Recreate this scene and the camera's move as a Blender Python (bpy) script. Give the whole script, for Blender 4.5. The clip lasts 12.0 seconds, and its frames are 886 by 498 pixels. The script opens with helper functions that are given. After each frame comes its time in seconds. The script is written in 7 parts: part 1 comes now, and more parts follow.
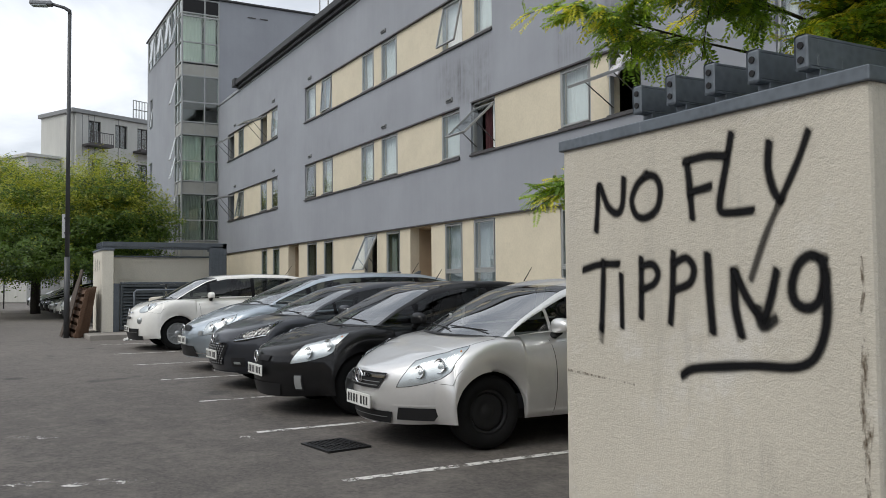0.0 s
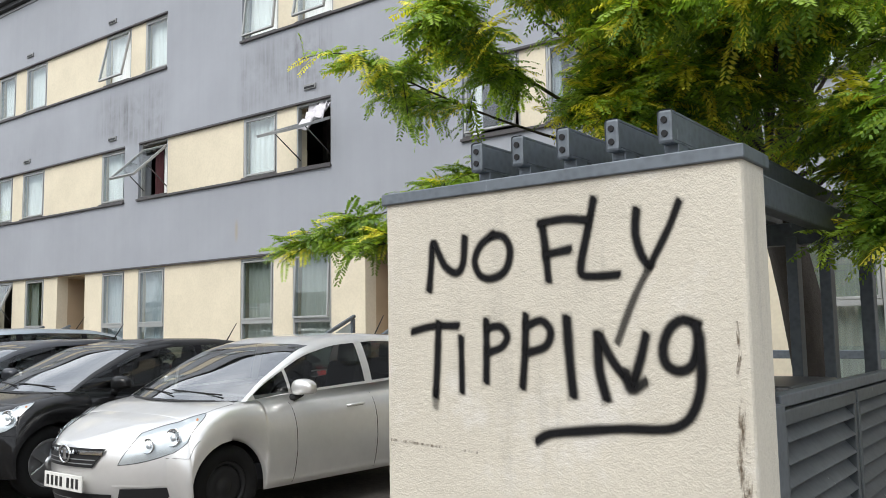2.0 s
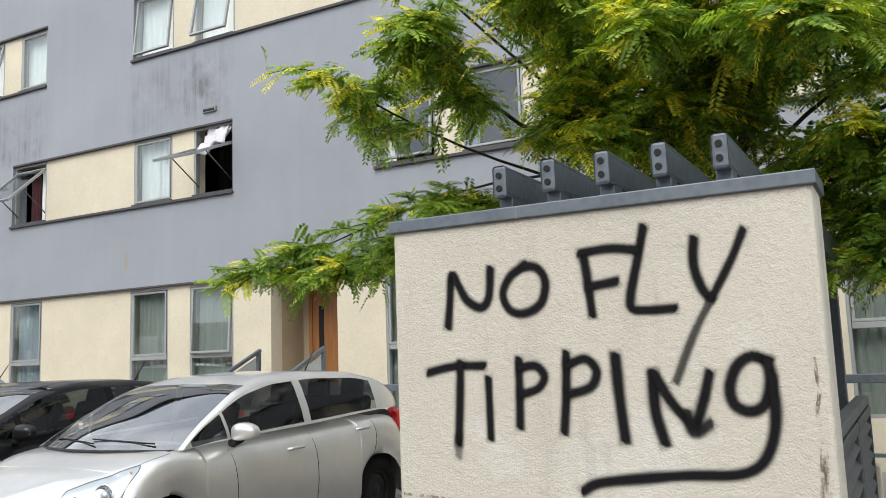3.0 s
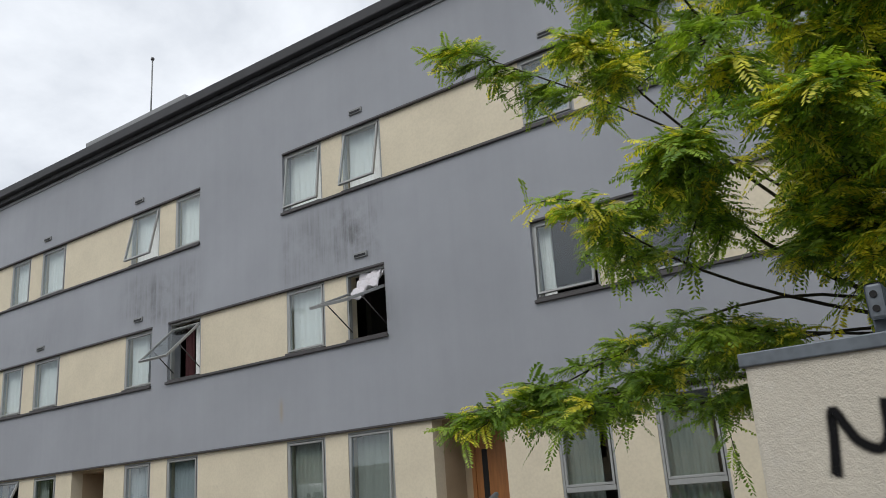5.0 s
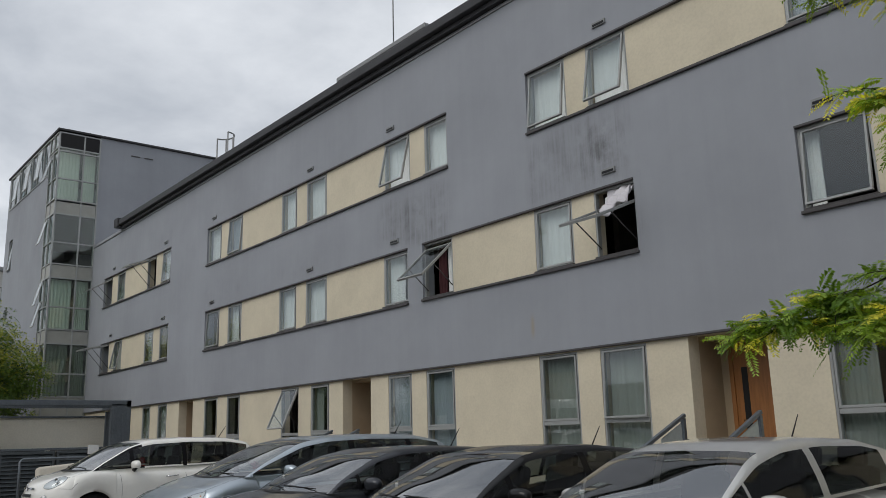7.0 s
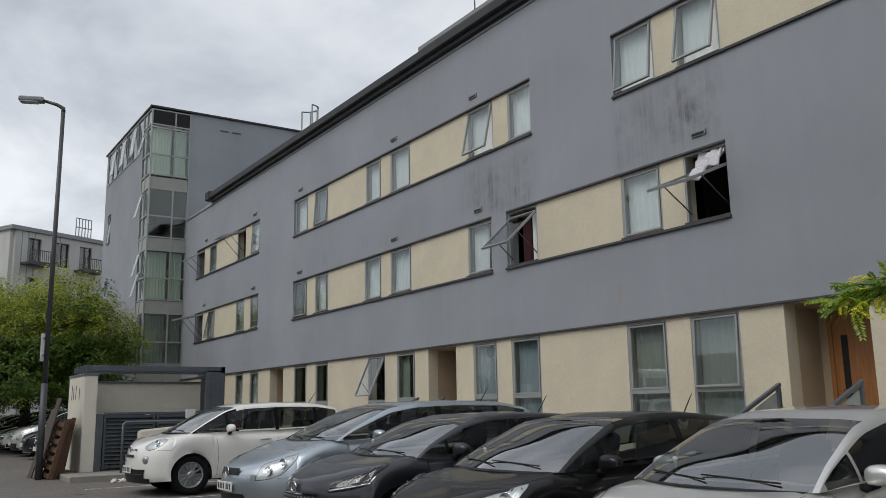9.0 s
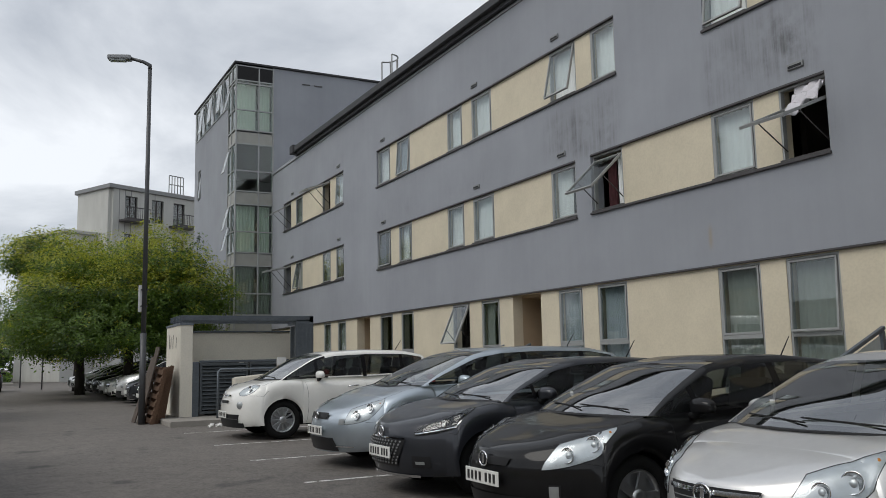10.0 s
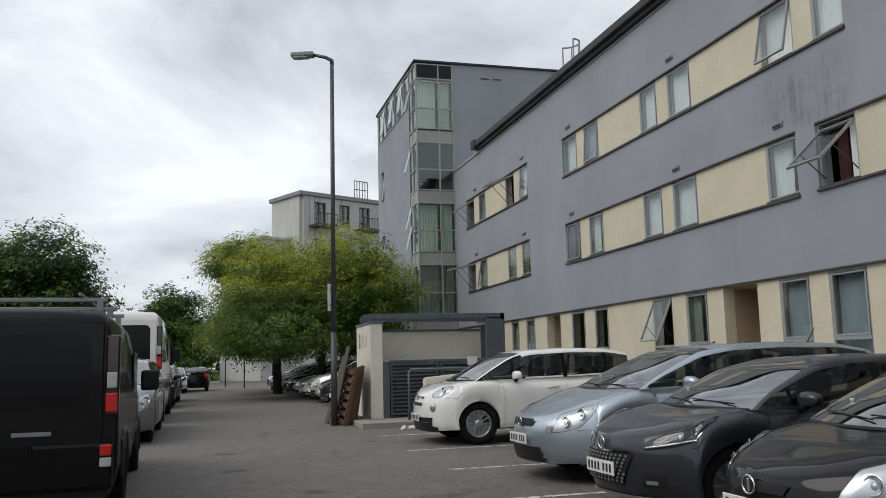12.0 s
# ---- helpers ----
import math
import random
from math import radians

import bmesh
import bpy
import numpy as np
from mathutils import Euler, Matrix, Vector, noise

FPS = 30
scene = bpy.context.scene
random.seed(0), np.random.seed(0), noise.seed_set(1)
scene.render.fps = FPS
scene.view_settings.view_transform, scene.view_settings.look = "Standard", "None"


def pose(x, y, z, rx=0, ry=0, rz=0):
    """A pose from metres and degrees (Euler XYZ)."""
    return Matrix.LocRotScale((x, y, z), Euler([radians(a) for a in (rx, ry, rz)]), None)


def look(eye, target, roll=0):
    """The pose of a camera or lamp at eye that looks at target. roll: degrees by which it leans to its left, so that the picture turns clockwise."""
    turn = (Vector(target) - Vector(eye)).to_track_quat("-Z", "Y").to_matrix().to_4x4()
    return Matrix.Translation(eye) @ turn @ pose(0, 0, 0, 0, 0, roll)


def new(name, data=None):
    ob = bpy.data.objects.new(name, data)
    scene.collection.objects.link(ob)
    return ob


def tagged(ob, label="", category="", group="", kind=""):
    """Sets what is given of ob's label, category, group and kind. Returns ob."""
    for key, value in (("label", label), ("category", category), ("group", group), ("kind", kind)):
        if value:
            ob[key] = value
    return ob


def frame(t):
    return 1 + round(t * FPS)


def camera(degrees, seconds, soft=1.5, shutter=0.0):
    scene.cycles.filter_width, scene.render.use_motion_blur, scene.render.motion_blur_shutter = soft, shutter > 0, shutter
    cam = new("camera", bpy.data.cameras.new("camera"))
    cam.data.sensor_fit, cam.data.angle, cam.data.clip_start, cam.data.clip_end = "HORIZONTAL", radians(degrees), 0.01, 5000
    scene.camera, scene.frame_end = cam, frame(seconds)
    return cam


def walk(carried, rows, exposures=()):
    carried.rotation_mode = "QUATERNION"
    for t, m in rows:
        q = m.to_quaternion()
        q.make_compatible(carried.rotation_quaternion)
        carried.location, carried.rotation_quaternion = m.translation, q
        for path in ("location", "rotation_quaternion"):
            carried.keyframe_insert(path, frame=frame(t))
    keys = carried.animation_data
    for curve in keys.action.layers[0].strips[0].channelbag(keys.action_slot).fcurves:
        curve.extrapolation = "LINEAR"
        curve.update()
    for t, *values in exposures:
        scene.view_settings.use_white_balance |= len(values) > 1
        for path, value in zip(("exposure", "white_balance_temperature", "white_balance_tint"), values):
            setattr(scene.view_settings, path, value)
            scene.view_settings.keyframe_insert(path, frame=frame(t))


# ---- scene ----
cam = camera(55.0, 12.0, soft=0.75)

PATH = [
    (0, (13.589, -10.103, 1.139), (11.838, -9.141, 1.226), -0.5),
    (0.5, (13.387, -10.22, 1.143), (11.845, -8.952, 1.269), -1.0),
    (1, (13.229, -10.371, 1.156), (11.849, -8.93, 1.297), -1.0),
    (1.5, (13.054, -10.511, 1.178), (11.81, -8.951, 1.315), -0.9),
    (2, (12.783, -10.546, 1.197), (11.585, -8.957, 1.396), -0.9),
    (2.5, (12.449, -10.572, 1.216), (11.4, -8.884, 1.443), -1.3),
    (2.7, (12.307, -10.584, 1.234), (11.341, -8.848, 1.464), -1.5),
    (4.3, (11.362, -10.789, 1.336), (10.369, -9.117, 1.801), -4.3),
    (4.5, (11.311, -10.821, 1.351), (10.29, -9.177, 1.856), -4.5),
    (5, (11.13, -10.832, 1.372), (10.041, -9.258, 1.953), -4.2),
    (5.5, (11.05, -10.878, 1.365), (9.876, -9.358, 1.923), -3.9),
    (6, (10.99, -11.002, 1.349), (9.689, -9.57, 1.857), -3.3),
    (6.5, (10.964, -11.041, 1.328), (9.545, -9.709, 1.791), -2.7),
    (7, (10.935, -11.036, 1.284), (9.419, -9.806, 1.717), -1.6),
    (7.2, (10.918, -11.032, 1.282), (9.372, -9.836, 1.705), -1.1),
    (9, (10.859, -11.027, 1.247), (9.217, -9.946, 1.617), -1.0),
    (9.5, (10.86, -10.975, 1.227), (9.16, -9.972, 1.55), -1.6),
    (10, (10.735, -10.938, 1.199), (8.977, -10.019, 1.458), -1.2),
    (10.5, (10.446, -10.881, 1.196), (8.658, -10.012, 1.411), -0.0),
    (11, (10.146, -10.787, 1.201), (8.3, -10.051, 1.422), 0.3),
    (11.5, (9.84, -10.718, 1.194), (7.971, -10.052, 1.448), -0.1),
    (12, (9.487, -10.725, 1.21), (7.577, -10.196, 1.476), -1.4),
]
walk(cam, [(t, look(eye, target, roll)) for t, eye, target, roll in PATH],
     [(0, 0.38), (0.25, 0.77), (0.5, 1.03), (1.0, 1.15), (2.7, 1.11), (4.3, 0.95), (4.6, 0.83), (4.9, 0.41), (5.2, 0.05), (5.5, -0.1), (6.0, -0.33), (6.5, -0.14), (7.0, -0.07), (9.5, 0.01), (12, 0.12)])

# ---- world, sun ----
world = bpy.data.worlds.new("overcast_sky")
scene.world = world
world.use_nodes = True
wn = world.node_tree
wn.nodes.clear()


def wnode(kind, **sets):
    n = wn.nodes.new(kind)
    for k, v in sets.items():
        setattr(n, k, v)
    return n


SUN_ELEV, SUN_ROT = radians(48), radians(200)
sky = wnode("ShaderNodeTexSky", sky_type="NISHITA", sun_disc=False, sun_elevation=SUN_ELEV, sun_rotation=SUN_ROT)
wc = wnode("ShaderNodeTexCoord")
sep = wnode("ShaderNodeSeparateXYZ")
lift = wnode("ShaderNodeMath", operation="ADD")
lift.inputs[1].default_value = 0.35
scl = wnode("ShaderNodeVectorMath", operation="DIVIDE")
comb = wnode("ShaderNodeCombineXYZ")
n1 = wnode("ShaderNodeTexNoise")
n1.inputs["Scale"].default_value, n1.inputs["Detail"].default_value, n1.inputs["Roughness"].default_value = 1.6, 9, 0.55
n1.inputs["Distortion"].default_value = 0.35
ramp = wnode("ShaderNodeValToRGB")
ramp.color_ramp.elements[0].position, ramp.color_ramp.elements[0].color = 0.37, (4.3, 4.65, 5.2, 1)
ramp.color_ramp.elements[1].position, ramp.color_ramp.elements[1].color = 0.65, (9.2, 9.5, 9.9, 1)
mixc = wnode("ShaderNodeMix", data_type="RGBA")
mixc.inputs["Factor"].default_value = 0.9
bg = wnode("ShaderNodeBackground")
bg.inputs["Strength"].default_value = 0.104
wo = wnode("ShaderNodeOutputWorld")
L = wn.links.new
L(wc.outputs["Generated"], sep.inputs[0])
L(sep.outputs["Z"], lift.inputs[0])
for i in range(3):
    L(lift.outputs[0], comb.inputs[i])
L(wc.outputs["Generated"], scl.inputs[0])
L(comb.outputs[0], scl.inputs[1])
L(scl.outputs[0], n1.inputs["Vector"])
L(n1.outputs["Fac"], ramp.inputs[0])
L(sky.outputs[0], mixc.inputs["A"])
L(ramp.outputs[0], mixc.inputs["B"])
L(mixc.outputs["Result"], bg.inputs[0])
L(bg.outputs[0], wo.inputs[0])

sun_data = bpy.data.lights.new("sun", "SUN")
sun_data.energy, sun_data.angle, sun_data.color = 1.2, radians(40), (1.0, 0.96, 0.9)
sun = new("sun", sun_data)
sun.matrix_world = look((4, -20, 24), (2, 0, 0))


# ---- materials ----
def mat_nodes(name):
    m = bpy.data.materials.new(name)
    m.use_nodes = True
    nt = m.node_tree
    return m, nt, nt.nodes["Principled BSDF"]


def noise_on(nt, scale, detail=6, rough=0.6, coord="Object", stretch=None):
    tc = nt.nodes.new("ShaderNodeTexCoord")
    n = nt.nodes.new("ShaderNodeTexNoise")
    n.inputs["Scale"].default_value, n.inputs["Detail"].default_value, n.inputs["Roughness"].default_value = scale, detail, rough
    if stretch:
        mp = nt.nodes.new("ShaderNodeMapping")
        mp.inputs["Scale"].default_value = stretch
        nt.links.new(tc.outputs[coord], mp.inputs["Vector"])
        nt.links.new(mp.outputs[0], n.inputs["Vector"])
    else:
        nt.links.new(tc.outputs[coord], n.inputs["Vector"])
    return n


def ramp_of(nt, src, p0, c0, p1, c1):
    r = nt.nodes.new("ShaderNodeValToRGB")
    r.color_ramp.elements[0].position, r.color_ramp.elements[0].color = p0, (*c0, 1)
    r.color_ramp.elements[1].position, r.color_ramp.elements[1].color = p1, (*c1, 1)
    nt.links.new(src, r.inputs[0])
    return r


def mix_rgb(nt, fac, a, b, blend="MIX"):
    x = nt.nodes.new("ShaderNodeMix")
    x.data_type, x.blend_type = "RGBA", blend
    for v, sock in ((fac, x.inputs["Factor"]), (a, x.inputs["A"]), (b, x.inputs["B"])):
        if isinstance(v, (int, float)):
            sock.default_value = v
        elif isinstance(v, tuple):
            sock.default_value = (*v, 1)
        else:
            nt.links.new(v, sock)
    return x.outputs["Result"]


def bump(nt, p, height, strength, dist):
    b = nt.nodes.new("ShaderNodeBump")
    b.inputs["Strength"].default_value, b.inputs["Distance"].default_value = strength, dist
    nt.links.new(height, b.inputs["Height"])
    nt.links.new(b.outputs[0], p.inputs["Normal"])


def grainy(name, base, var=0.15, scale=3.0, fine=60.0, rough=0.7, metal=0.0, relief=0.3, dist=0.004, stretch=None, dirt=None, dirt_at=0.62):
    """A surface with broad tone, fine grain and, where given, dirt patches."""
    m, nt, p = mat_nodes(name)
    lo = tuple(c * (1 - var) for c in base)
    hi = tuple(min(1, c * (1 + var)) for c in base)
    a = noise_on(nt, scale, 5, 0.6, stretch=stretch)
    col = ramp_of(nt, a.outputs["Fac"], 0.3, lo, 0.7, hi).outputs[0]
    f = noise_on(nt, fine, 3, 0.7)
    col = mix_rgb(nt, 0.25, col, ramp_of(nt, f.outputs["Fac"], 0.25, tuple(c * 0.6 for c in base), 0.75, hi).outputs[0])
    if dirt:
        d = noise_on(nt, scale * 0.6, 8, 0.7)
        r = ramp_of(nt, d.outputs["Fac"], dirt_at, (0, 0, 0), dirt_at + 0.12, (1, 1, 1))
        col = mix_rgb(nt, r.outputs[0], col, dirt)
    nt.links.new(col, p.inputs["Base Color"])
    p.inputs["Roughness"].default_value, p.inputs["Metallic"].default_value = rough, metal
    if relief:
        bump(nt, p, f.outputs["Fac"], relief, dist)
    return m


def plain(name, base, rough=0.5, metal=0.0, coat=0.0):
    m, nt, p = mat_nodes(name)
    f = noise_on(nt, 14, 4, 0.6)
    col = ramp_of(nt, f.outputs["Fac"], 0.3, tuple(c * 0.86 for c in base), 0.7, base).outputs[0]
    nt.links.new(col, p.inputs["Base Color"])
    p.inputs["Roughness"].default_value, p.inputs["Metallic"].default_value = rough, metal
    p.inputs["Coat Weight"].default_value = coat
    p.inputs["Coat Roughness"].default_value = 0.04
    return m


def glass(name, tint=(0.75, 0.8, 0.8), ior=1.5, haze=0.0):
    """Thin pane: clear with a mirror-like gloss that grows at grazing angles."""
    m, nt, p = mat_nodes(name)
    nt.nodes.remove(p)
    out = nt.nodes["Material Output"]
    tr = nt.nodes.new("ShaderNodeBsdfTransparent")
    tr.inputs[0].default_value = (*tint, 1)
    gl = nt.nodes.new("ShaderNodeBsdfGlossy")
    gl.inputs["Roughness"].default_value = haze
    lw = nt.nodes.new("ShaderNodeLayerWeight")
    lw.inputs[0].default_value = 0.5
    pw = nt.nodes.new("ShaderNodeMath")
    pw.operation, pw.inputs[1].default_value = "POWER", 5.0
    nt.links.new(lw.outputs["Facing"], pw.inputs[0])
    f0 = ((ior - 1) / (ior + 1)) ** 2 * 1.8
    fr = nt.nodes.new("ShaderNodeMath")
    fr.operation, fr.inputs[1].default_value, fr.inputs[2].default_value = "MULTIPLY_ADD", 1 - f0, f0
    nt.links.new(pw.outputs[0], fr.inputs[0])
    mx = nt.nodes.new("ShaderNodeMixShader")
    nt.links.new(fr.outputs[0], mx.inputs[0])
    nt.links.new(tr.outputs[0], mx.inputs[1])
    nt.links.new(gl.outputs[0], mx.inputs[2])
    nt.links.new(mx.outputs[0], out.inputs[0])
    return m


def leafy(name, base, var=0.3):
    m, nt, p = mat_nodes(name)
    g = nt.nodes.new("ShaderNodeNewGeometry")
    col = ramp_of(nt, g.outputs["Random Per Island"], 0.0, tuple(c * (1 - var) for c in base), 1.0, tuple(c * (1 + var) for c in base)).outputs[0]
    nt.links.new(col, p.inputs["Base Color"])
    p.inputs["Roughness"].default_value = 0.45
    tl = nt.nodes.new("ShaderNodeBsdfTranslucent")
    nt.links.new(mix_rgb(nt, 1.0, col, (1.3, 1.25, 0.5), "MULTIPLY"), tl.inputs[0])
    mx = nt.nodes.new("ShaderNodeMixShader")
    mx.inputs[0].default_value = 0.48
    nt.links.new(p.outputs[0], mx.inputs[1])
    nt.links.new(tl.outputs[0], mx.inputs[2])
    nt.links.new(mx.outputs[0], nt.nodes["Material Output"].inputs[0])
    return m


def grey_render():
    """Blue-grey wall render: cloudy tone, trowel grain, rain streaks and soot below some windows."""
    m, nt, p = mat_nodes("grey_render")
    base = (0.298, 0.313, 0.343)
    a = noise_on(nt, 0.35, 6, 0.6)
    col = ramp_of(nt, a.outputs["Fac"], 0.3, tuple(c * 0.86 for c in base), 0.7, tuple(c * 1.1 for c in base)).outputs[0]
    st = noise_on(nt, 1.0, 6, 0.65, stretch=(5.0, 5.0, 0.25))
    col = mix_rgb(nt, 0.16, col, ramp_of(nt, st.outputs["Fac"], 0.35, tuple(c * 0.86 for c in base), 0.65, tuple(c * 1.06 for c in base)).outputs[0])
    tc = nt.nodes.new("ShaderNodeTexCoord")
    sx = nt.nodes.new("ShaderNodeSeparateXYZ")
    nt.links.new(tc.outputs["Object"], sx.inputs[0])

    def band(sock, lo, hi, soft):
        r = nt.nodes.new("ShaderNodeMapRange")
        r.interpolation_type = "SMOOTHSTEP"
        r.inputs["From Min"].default_value, r.inputs["From Max"].default_value = lo - soft, lo + soft
        nt.links.new(sock, r.inputs["Value"])
        q = nt.nodes.new("ShaderNodeMapRange")
        q.interpolation_type = "SMOOTHSTEP"
        q.inputs["From Min"].default_value, q.inputs["From Max"].default_value = hi - soft, hi + soft
        q.inputs["To Min"].default_value, q.inputs["To Max"].default_value = 1, 0
        nt.links.new(sock, q.inputs["Value"])
        mu = nt.nodes.new("ShaderNodeMath")
        mu.operation = "MULTIPLY"
        nt.links.new(r.outputs[0], mu.inputs[0])
        nt.links.new(q.outputs[0], mu.inputs[1])
        return mu.outputs[0]

    streak = noise_on(nt, 1.0, 6, 0.7, stretch=(9.0, 9.0, 0.55))
    sr = ramp_of(nt, streak.outputs["Fac"], 0.4, (0.12, 0.12, 0.12), 0.72, (0.85, 0.85, 0.85))
    cloud = noise_on(nt, 1.9, 5, 0.6)
    cr = ramp_of(nt, cloud.outputs["Fac"], 0.36, (0.05, 0.05, 0.05), 0.62, (1, 1, 1))
    stain = mix_rgb(nt, 1.0, sr.outputs[0], cr.outputs[0], "MULTIPLY")

    def soot(lo, hi, z0, z1, soft, strength):
        """A sooty patch rising from a window head, in soft clouds and fine runs."""
        vals = [band(sx.outputs["X"], lo, hi, soft), band(sx.outputs["Z"], z0, z1, 0.32), stain]
        out = vals[0]
        for v in vals[1:]:
            mu = nt.nodes.new("ShaderNodeMath")
            mu.operation = "MULTIPLY"
            nt.links.new(out, mu.inputs[0])
            nt.links.new(v, mu.inputs[1])
            out = mu.outputs[0]
        mv = nt.nodes.new("ShaderNodeMath")
        mv.operation, mv.inputs[1].default_value = "MULTIPLY", strength
        nt.links.new(out, mv.inputs[0])
        return mix_rgb(nt, mv.outputs[0], col, (0.085, 0.083, 0.085))

    for lo, hi, z0, z1, soft, strength in ((-5.0, -2.45, 5.6, 6.6, 0.3, 0.8), (-3.35, -2.5, 5.45, 5.75, 0.12, 1.0), (-0.05, 0.9, 5.5, 6.75, 0.2, 0.6), (0.9, 2.35, 5.55, 6.7, 0.25, 0.95),
                                           (1.5, 2.0, 5.75, 6.4, 0.1, 1.2), (1.5, 1.56, 5.75, 6.65, 0.04, 1.6), (1.66, 1.7, 5.8, 6.55, 0.035, 1.4), (0.02, 0.1, 5.5, 6.3, 0.06, 1.2), (-4.1, -3.4, 5.5, 6.3, 0.15, 0.8), (2.3, 2.6, 4.3, 5.5, 0.1, 0.35), (-14.9, -12.2, 5.5, 6.1, 0.35, 0.25), (-19.2, -17.9, 8.2, 8.7, 0.25, 0.4), (-9.8, -7.4, 5.5, 6.1, 0.3, 0.25)):
        col = soot(lo, hi, z0, z1, soft, strength)
    # one rusty run below a fixing
    mu = nt.nodes.new("ShaderNodeMath")
    mu.operation = "MULTIPLY"
    nt.links.new(band(sx.outputs["X"], -0.16, -0.08, 0.05), mu.inputs[0])
    nt.links.new(band(sx.outputs["Z"], 3.05, 3.4, 0.12), mu.inputs[1])
    mh = nt.nodes.new("ShaderNodeMath")
    mh.operation = "MULTIPLY"
    mh.inputs[1].default_value = 0.45
    nt.links.new(mu.outputs[0], mh.inputs[0])
    col = mix_rgb(nt, mh.outputs[0], col, (0.32, 0.24, 0.1))
    nt.links.new(col, p.inputs["Base Color"])
    p.inputs["Roughness"].default_value = 0.85
    f = noise_on(nt, 90, 3, 0.7)
    bump(nt, p, f.outputs["Fac"], 0.25, 0.004)
    return m


def asphalt():
    m, nt, p = mat_nodes("asphalt")
    big = noise_on(nt, 0.45, 7, 0.65)
    col = ramp_of(nt, big.outputs["Fac"], 0.3, (0.088, 0.079, 0.071), 0.72, (0.165, 0.148, 0.132)).outputs[0]
    grit = noise_on(nt, 26, 6, 0.9)
    col = mix_rgb(nt, 0.6, col, ramp_of(nt, grit.outputs["Fac"], 0.36, (0.028, 0.026, 0.024), 0.66, (0.3, 0.27, 0.24)).outputs[0])
    # a darker tone towards the open end of the car park, its edge wavering
    tco = nt.nodes.new("ShaderNodeTexCoord")
    sep_ = nt.nodes.new("ShaderNodeSeparateXYZ")
    nt.links.new(tco.outputs["Object"], sep_.inputs[0])
    edge = noise_on(nt, 0.5, 5, 0.6)
    wav = nt.nodes.new("ShaderNodeMath")
    wav.operation, wav.inputs[1].default_value = "MULTIPLY_ADD", 6.0
    nt.links.new(edge.outputs["Fac"], wav.inputs[0])
    nt.links.new(sep_.outputs["X"], wav.inputs[2])
    far_ = nt.nodes.new("ShaderNodeMapRange")
    far_.interpolation_type = "SMOOTHSTEP"
    far_.inputs["From Min"].default_value, far_.inputs["From Max"].default_value = 0.0, 8.5
    far_.inputs["To Max"].default_value = 0.72
    nt.links.new(wav.outputs[0], far_.inputs["Value"])
    col = mix_rgb(nt, far_.outputs[0], col, mix_rgb(nt, 1.0, col, (0.5, 0.49, 0.5), "MULTIPLY"))
    dust = noise_on(nt, 3.2, 8, 0.75)
    col = mix_rgb(nt, ramp_of(nt, dust.outputs["Fac"], 0.46, (0, 0, 0), 0.68, (0.55, 0.55, 0.55)).outputs[0], col, (0.19, 0.172, 0.15))
    scuff = noise_on(nt, 7.5, 7, 0.8)
    col = mix_rgb(nt, ramp_of(nt, scuff.outputs["Fac"], 0.5, (0, 0, 0), 0.66, (0.5, 0.5, 0.5)).outputs[0], col, (0.05, 0.046, 0.043))
    oil = noise_on(nt, 1.4, 4, 0.5)
    col = mix_rgb(nt, ramp_of(nt, oil.outputs["Fac"], 0.64, (0, 0, 0), 0.72, (0.6, 0.6, 0.6)).outputs[0], col, (0.025, 0.025, 0.026))
    vor = nt.nodes.new("ShaderNodeTexVoronoi")
    vor.feature = "DISTANCE_TO_EDGE"
    vor.inputs["Scale"].default_value = 0.22
    tc = nt.nodes.new("ShaderNodeTexCoord")
    wob = noise_on(nt, 0.9, 5, 0.7)
    add = nt.nodes.new("ShaderNodeMix")
    add.data_type = "VECTOR"
    add.inputs["Factor"].default_value = 0.25
    nt.links.new(tc.outputs["Object"], add.inputs["A"])
    nt.links.new(wob.outputs["Color"], add.inputs["B"])
    nt.links.new(add.outputs["Result"], vor.inputs["Vector"])
    col = mix_rgb(nt, ramp_of(nt, vor.outputs["Distance"], 0.0, (0.2, 0.2, 0.2), 0.003, (0, 0, 0)).outputs[0], col, (0.02, 0.02, 0.02))
    nt.links.new(col, p.inputs["Base Color"])
    p.inputs["Roughness"].default_value = 0.82
    bump(nt, p, grit.outputs["Fac"], 0.5, 0.006)
    return m


def worn_paint(name="worn_road_paint", cut=0.42):
    """White thermoplastic worn through to the asphalt in flakes."""
    m, nt, p = mat_nodes(name)
    p.inputs["Base Color"].default_value = (0.6, 0.59, 0.56, 1)
    p.inputs["Roughness"].default_value = 0.7
    f = noise_on(nt, 9, 8, 0.75)
    r = ramp_of(nt, f.outputs["Fac"], cut, (0, 0, 0), cut + 0.08, (1, 1, 1))
    nt.links.new(r.outputs[0], p.inputs["Alpha"])
    return m


